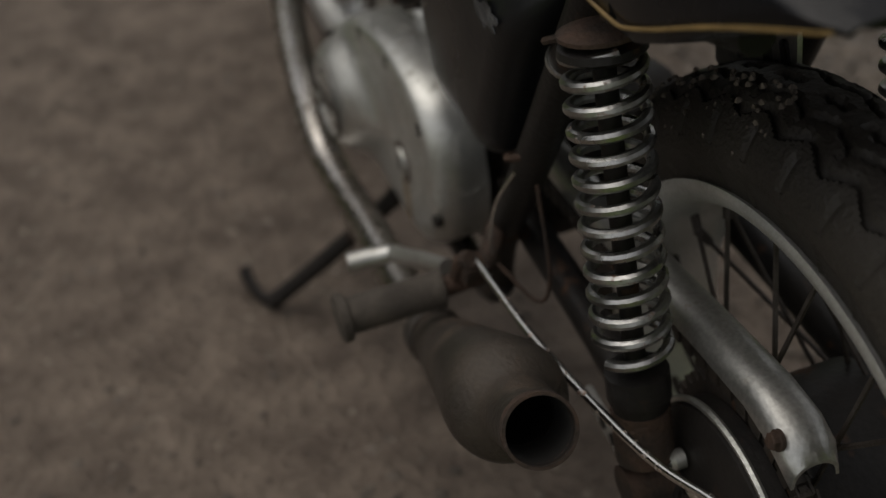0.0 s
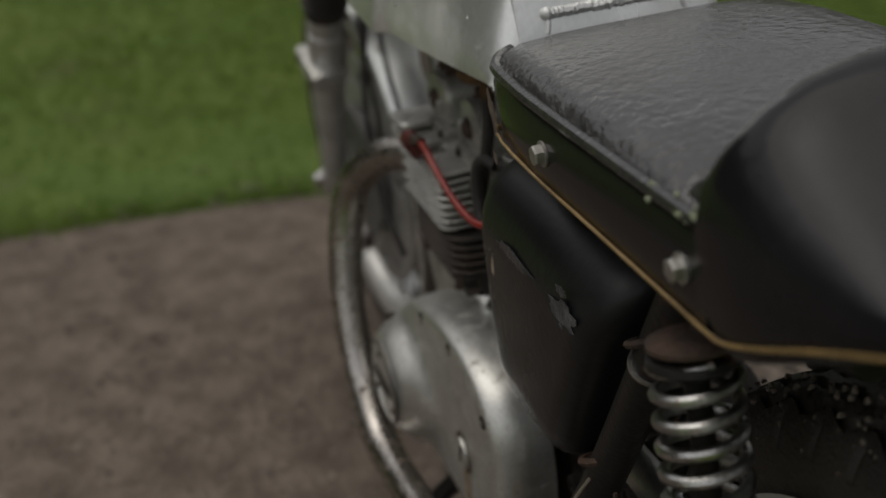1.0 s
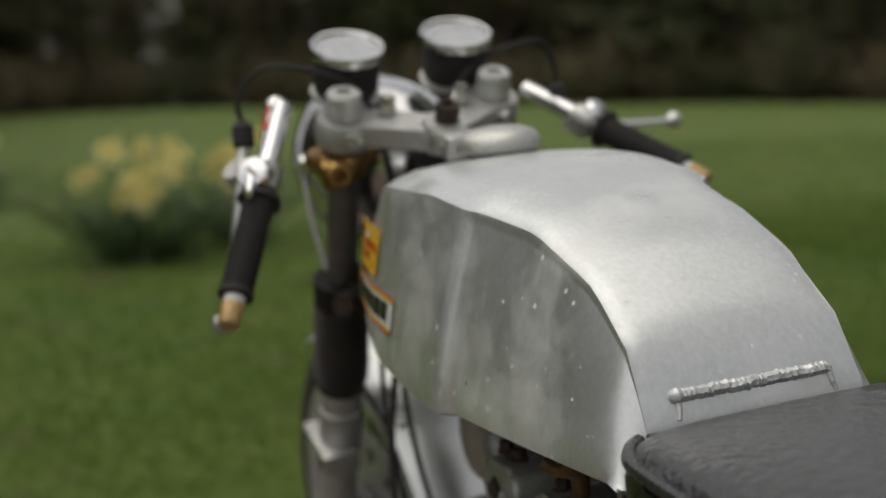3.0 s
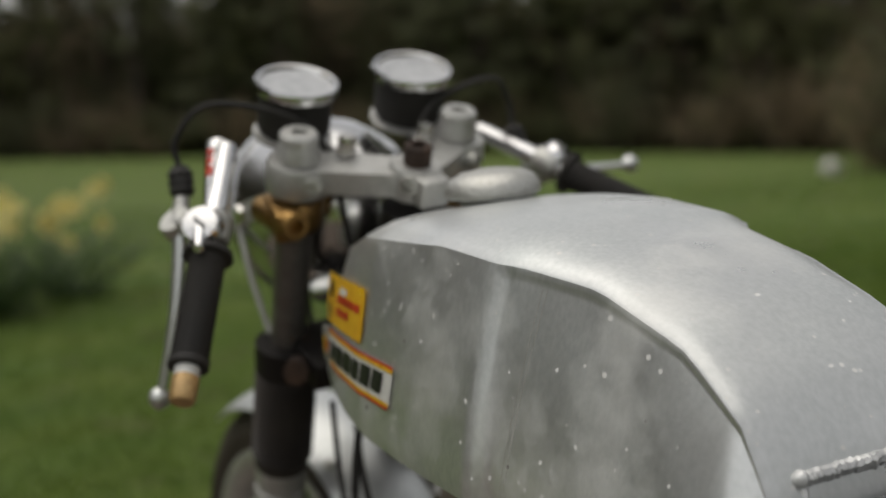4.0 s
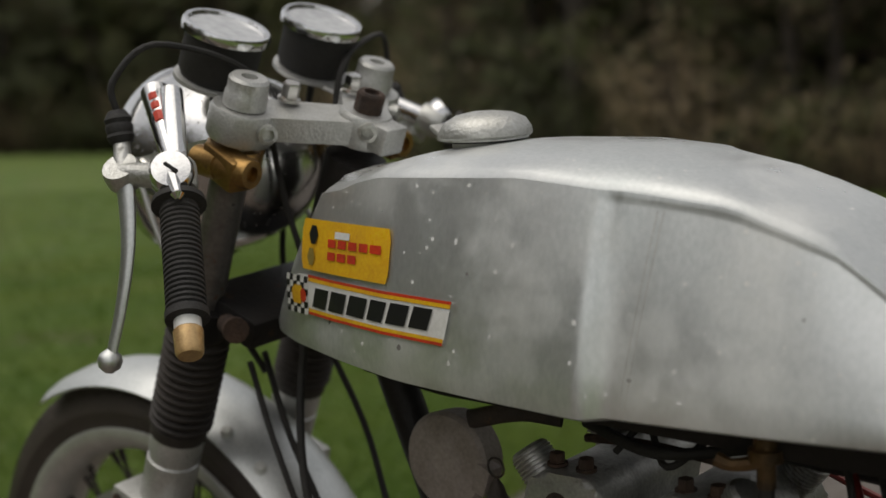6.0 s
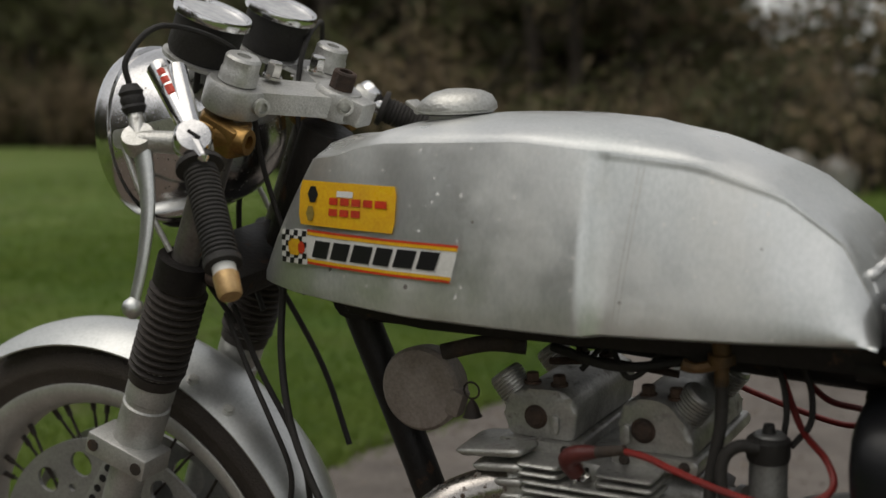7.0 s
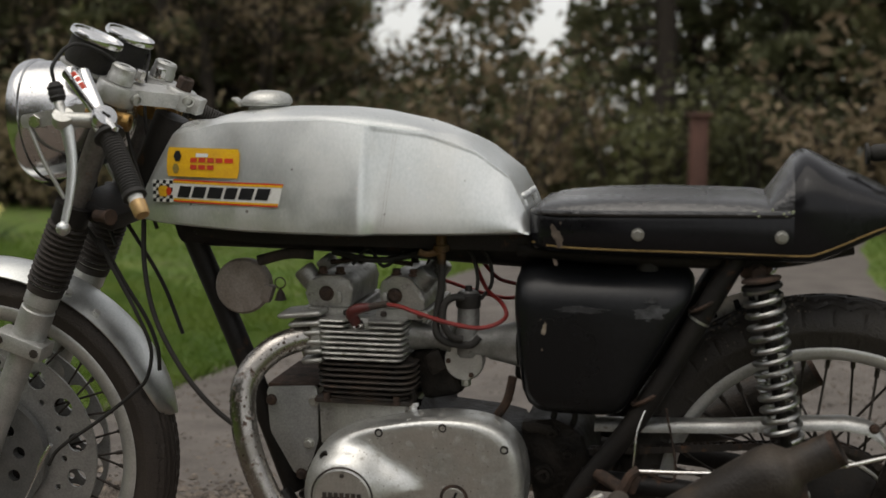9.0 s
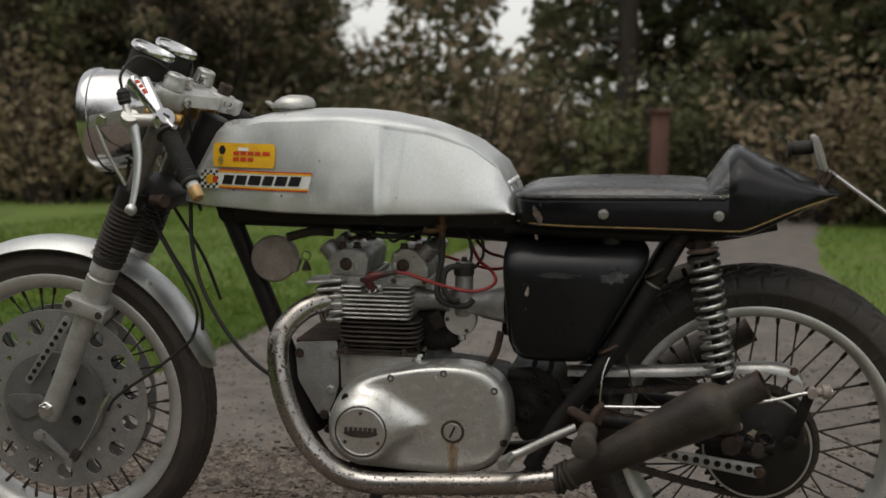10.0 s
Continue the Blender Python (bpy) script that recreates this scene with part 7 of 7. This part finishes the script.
    part("cable_boot", bm, M_RUBBER, handle, "black rubber cable boot")
    cb = b0 + Vector((-0.006, -s * 0.003, 0.026))
    bm = B()
    tube(bm, [cb, cb + Vector((0.0, 0, 0.03)), cb + Vector((0.022, -s * 0.035, 0.06)), Vector((0.27, s * 0.075, 1.02)), Vector((0.27, s * 0.05, 0.97)), Vector((0.275, s * 0.04, 0.88)), Vector((0.31, s * 0.03, 0.74))], 0.0032, 8, 6)
    part("control_cable", bm, M_RUBBER, handle)
    # switch with round cap
    bm = B()
    sw = gin - gd * 0.030 + Vector((0.010, s * 0.014, 0.006))
    nrm = Vector((0.62, s * 0.55, 0.55)).normalized()
    lathe(bm, [(0.017, -0.018), (0.0195, -0.012), (0.0195, 0.002), (0.017, 0.006), (0.001, 0.007)], sw, nrm, 24)
    if s < 0:
        tube(bm, [sw + gd * 0.006, sw + gd * 0.030 + Vector((0.006, 0, 0.004))], [0.007, 0.004], 8, 1)
        lathe(bm, [(0.002, -0.005), (0.006, 0.0), (0.002, 0.005)], sw + gd * 0.030 + Vector((0.006, 0, 0.004)), gd, 10)
    sc = part("dip_switch", bm, M_CLEAN, handle, "round chromed dip switch")
    # switch slot: a black bar in place of its shade
    bm = B()
    box(bm, tuple(sw + nrm * 0.0075), (0.014, 0.003, 0.0015), (35, 35, 20))
    part("slot", bm, M_SOOT_HOLE, sc)
    if s < 0:
        # upper end of the bar with a red mark
        bm = B()
        tube(bm, [gin - gd * 0.045, top], [0.012, 0.0135, 0.0135], 14, 1)
        end = part("bar_stub", bm, M_CLEAN, handle, "bright bar stub with red transfer")
        d2 = (top - (gin - gd * 0.045)).normalized()
        bm2 = B()
        q = gin - gd * 0.045
        for t0, t1 in ((0.050, 0.062), (0.066, 0.074), (0.078, 0.086)):
            tube(bm2, [q + d2 * t0 + Vector((0.006, s * 0.0085, 0.002)), q + d2 * t1 + Vector((0.006, s * 0.0085, 0.002))], 0.0055, 8, 1)
        part("red_transfer", bm2, M_REDINK, end)
    # bracket on the fork: tarnished brass-coloured clamp
    bm = B()
    p = fork_at(0.935, s * 0.092)
    lathe(bm, [(0.026, -0.016), (0.028, -0.013), (0.028, 0.013), (0.026, 0.016)], p, FU, 22)
    box(bm, tuple(p + Vector((0.012, s * 0.020, -0.004))), (0.052, 0.026, 0.032), (0, 24, s * 10), 0.004)
    br = part("bar_clamp", bm, M_BRASS, handle, "tarnished brass-coloured fork clamp")
    bm = B()
    q = p + Vector((-0.026, s * 0.024, 0.004))
    lathe(bm, [(0.010, 0), (0.0145, 0.003), (0.0150, 0.034), (0.0138, 0.0345), (0.0138, 0.0375), (0.0150, 0.038), (0.0150, 0.070), (0.0135, 0.073), (0.0075, 0.073), (0.0070, 0.060), (0.001, 0.060)], q, (0.97, -s * 0.05, -0.22), 20)
    part("clamp_barrel", bm, M_BRASS, br, "round tarnished brass clamp barrel")


clip_on(-1)
clip_on(1)

# gauges
for s in (-1, 1):
    c = Vector((0.240, s * 0.068 + 0.006, 1.0585))
    n = Vector((0.44, s * -0.02, 0.90)).normalized()
    bm = B()
    lathe(bm, [(0.020, -0.060), (0.034, -0.054), (0.038, -0.046), (0.0385, -0.008), (0.041, -0.006)], c, n, 36)
    g = part("gauge", bm, M_RUBBER, bike, "round instrument in a black case with chromed bezel")
    bm = B()
    lathe(bm, [(0.041, -0.008), (0.0435, -0.006), (0.0438, 0.000), (0.042, 0.0035), (0.0385, 0.003), (0.0365, -0.001)], c, n, 36)
    part("bezel", bm, M_CLEAN, g, "bright chromed bezel")
    # dial disc: its pale colour stands for reflected sky
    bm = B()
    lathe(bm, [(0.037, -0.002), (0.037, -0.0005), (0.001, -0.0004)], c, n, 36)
    part("dial", bm, M_DIAL_SKY, g, "dial glass with the sky's reflection painted pale")
    bm = B()
    b = c - n * 0.050
    lathe(bm, [(0.030, 0.0), (0.041, 0.002), (0.041, 0.006), (0.030, 0.008)], b - n * 0.010, n, 28)
    box(bm, tuple(b + Vector((0.026, 0, -0.022))), (0.07, 0.034, 0.006), (0, 22, 0), 0.002)
    part("gauge_bracket", bm, M_YOKE, g)
    bar("drive_cable", [b, b + Vector((-0.01, 0, -0.04)), Vector((0.20, s * 0.05, 0.93)), Vector((0.17, s * 0.05, 0.80)), Vector((0.21, s * 0.03, 0.70))], 0.0035, M_RUBBER)

# headlamp
hc = Vector((0.111, 0, 0.918))
hn = Vector((-0.995, 0, -0.088)).normalized()
bm = B()
lathe(bm, [(0.001, -0.156), (0.029, -0.152), (0.057, -0.134), (0.079, -0.105), (0.094, -0.062), (0.1005, -0.020), (0.1015, 0.0)], hc, hn, 48)
lamp = part("headlamp", bm, M_LAMP, bike, "chromed round headlamp shell speckled with age")
bm = B()
lathe(bm, [(0.1015, -0.004), (0.105, -0.002), (0.1055, 0.010), (0.1025, 0.018), (0.096, 0.020), (0.094, 0.016)], hc, hn, 48)
part("lamp_rim", bm, M_CLEAN, lamp, "chromed headlamp rim")
bm = B()
lathe(bm, [(0.095, 0.014), (0.083, 0.027), (0.055, 0.037), (0.025, 0.041), (0.001, 0.042)], hc, hn, 40)
M_LENS = mat("lamp_glass", (0.55, 0.57, 0.56), (0.45, 0.47, 0.46), 0.08, 0.2, 10, 0.05, 60)
part("lamp_glass", bm, M_LENS, lamp)
for s in (-1, 1):
    bm = B()
    hexbolt(bm, (0.143, s * 0.094, 0.925), (0, s, 0), 0.012, 0.014)
    part("lamp_bolt", bm, M_CHROME, lamp)
    bm = B()
    slab(bm, rounded([(0.118, 0.935), (0.140, 0.938), (0.235, 0.955), (0.300, 0.960), (0.300, 0.945), (0.235, 0.935), (0.140, 0.913), (0.118, 0.915)], 0.006), s * 0.098, s * 0.103, 0.001)
    part("lamp_bracket", bm, M_YOKE, lamp)
    bar("lamp_stay", [(0.132, s * 0.102, 0.915), (0.155, s * 0.106, 0.86), (0.185, s * 0.105, 0.80)], 0.0035, M_YOKE)
bm = B()
tube(bm, [(0.108, -0.02, 0.822), (0.115, 0.0, 0.812), (0.125, 0.025, 0.822)], 0.007, 8, 3)
part("lamp_screw", bm, M_RUBBER, lamp)
# front mudguard
bm = B()
rings = []
fr = 0.343
for i in range(40):
    a = radians(118 - i * (118 - 12) / 39)
    w = 0.056 * (math.sqrt(max(0.03, 1 - ((i - 32) / 7.2) ** 2)) if i > 32 else 1)
    ring = []
    for u in (-1, -0.92, -0.7, -0.35, 0, 0.35, 0.7, 0.92, 1):
        r = fr - 0.020 * abs(u) ** 2.2
        ring.append((u * w, r))
    full = ring + [(u2 * 0.985, r - 0.0022) for u2, r in ring[::-1]]
    rings.append([bm.verts.new((r * math.cos(a), y, 0.335 + r * math.sin(a))) for y, r in full])
ring_skin(bm, rings)
fender = part("front_mudguard", bm, M_ALU, bike, "bare alloy front mudguard", 60)
for i, (a, u) in enumerate(((72, -0.7), (60, -0.7), (50, -0.7))):
    bm = B()
    r = fr - 0.009
    hexbolt(bm, (r * math.cos(radians(a)), -0.042, 0.335 + r * math.sin(radians(a))), (math.cos(radians(a)), -0.5, math.sin(radians(a))), 0.006, 0.005)
    part("bolt", bm, M_CAST, fender)
# cables in front of the engine
bar("clutch_cable", [(0.30, -0.05, 0.76), (0.31, -0.075, 0.68), (0.335, -0.095, 0.60), (0.385, -0.11, 0.52), (0.44, -0.115, 0.46), (0.50, -0.11, 0.415)], 0.0042, M_RUBBER, label="black control cable")
bar("brake_cable", [(0.22, -0.06, 0.72), (0.260, -0.08, 0.66), (0.290, -0.09, 0.61), (0.312, -0.09, 0.55), (0.303, -0.09, 0.50), (0.278, -0.09, 0.472), (0.214, -0.09, 0.422), (0.137, -0.085, 0.368), (0.112, -0.08, 0.335)], 0.0032, M_RUBBER, label="black brake cable")
bm = B()
tube(bm, [(0.137, -0.085, 0.368), (0.118, -0.08, 0.340), (0.106, -0.075, 0.318)], [0.004, 0.0048, 0.004], 8, 3)
tube(bm, [(0.106, -0.075, 0.318), (0.075, -0.068, 0.265), (0.048, -0.064, 0.228)], 0.0016, 6, 3)
part("cable_adjuster", bm, M_CLEAN, bike, "bright cable adjuster at the front brake")
bar("speedo_cable", [(0.21, -0.03, 0.72), (0.26, -0.05, 0.65), (0.30, -0.055, 0.59), (0.315, -0.05, 0.54), (0.312, -0.04, 0.50)], 0.0035, M_RUBBER)
bar("speedo_cable", [(0.23, 0.03, 0.74), (0.29, 0.03, 0.64), (0.33, 0.02, 0.55)], 0.0035, M_RUBBER)

# the front end is turned a little to its left about the steering head
PIVOT = Vector((0.363, 0, 0.985))
STEER = Matrix.Translation(PIVOT) @ Matrix.Rotation(radians(4.0), 4, FU) @ Matrix.Translation(-PIVOT)
DROP = Matrix.Translation((-0.016, 0, 0.005))
for ob in bike.children:
    kind = ob.name.split(".")[0]
    if kind in ("front_wheel", "front_mudguard", "cable_adjuster"):
        ob.matrix_basis = STEER @ DROP @ ob.matrix_basis
    elif kind in ("fork_leg", "top_yoke", "bottom_yoke", "lock_stop", "handlebar", "gauge", "headlamp", "lamp_stay", "drive_cable", "brake_cable"):
        ob.matrix_basis = STEER @ ob.matrix_basis
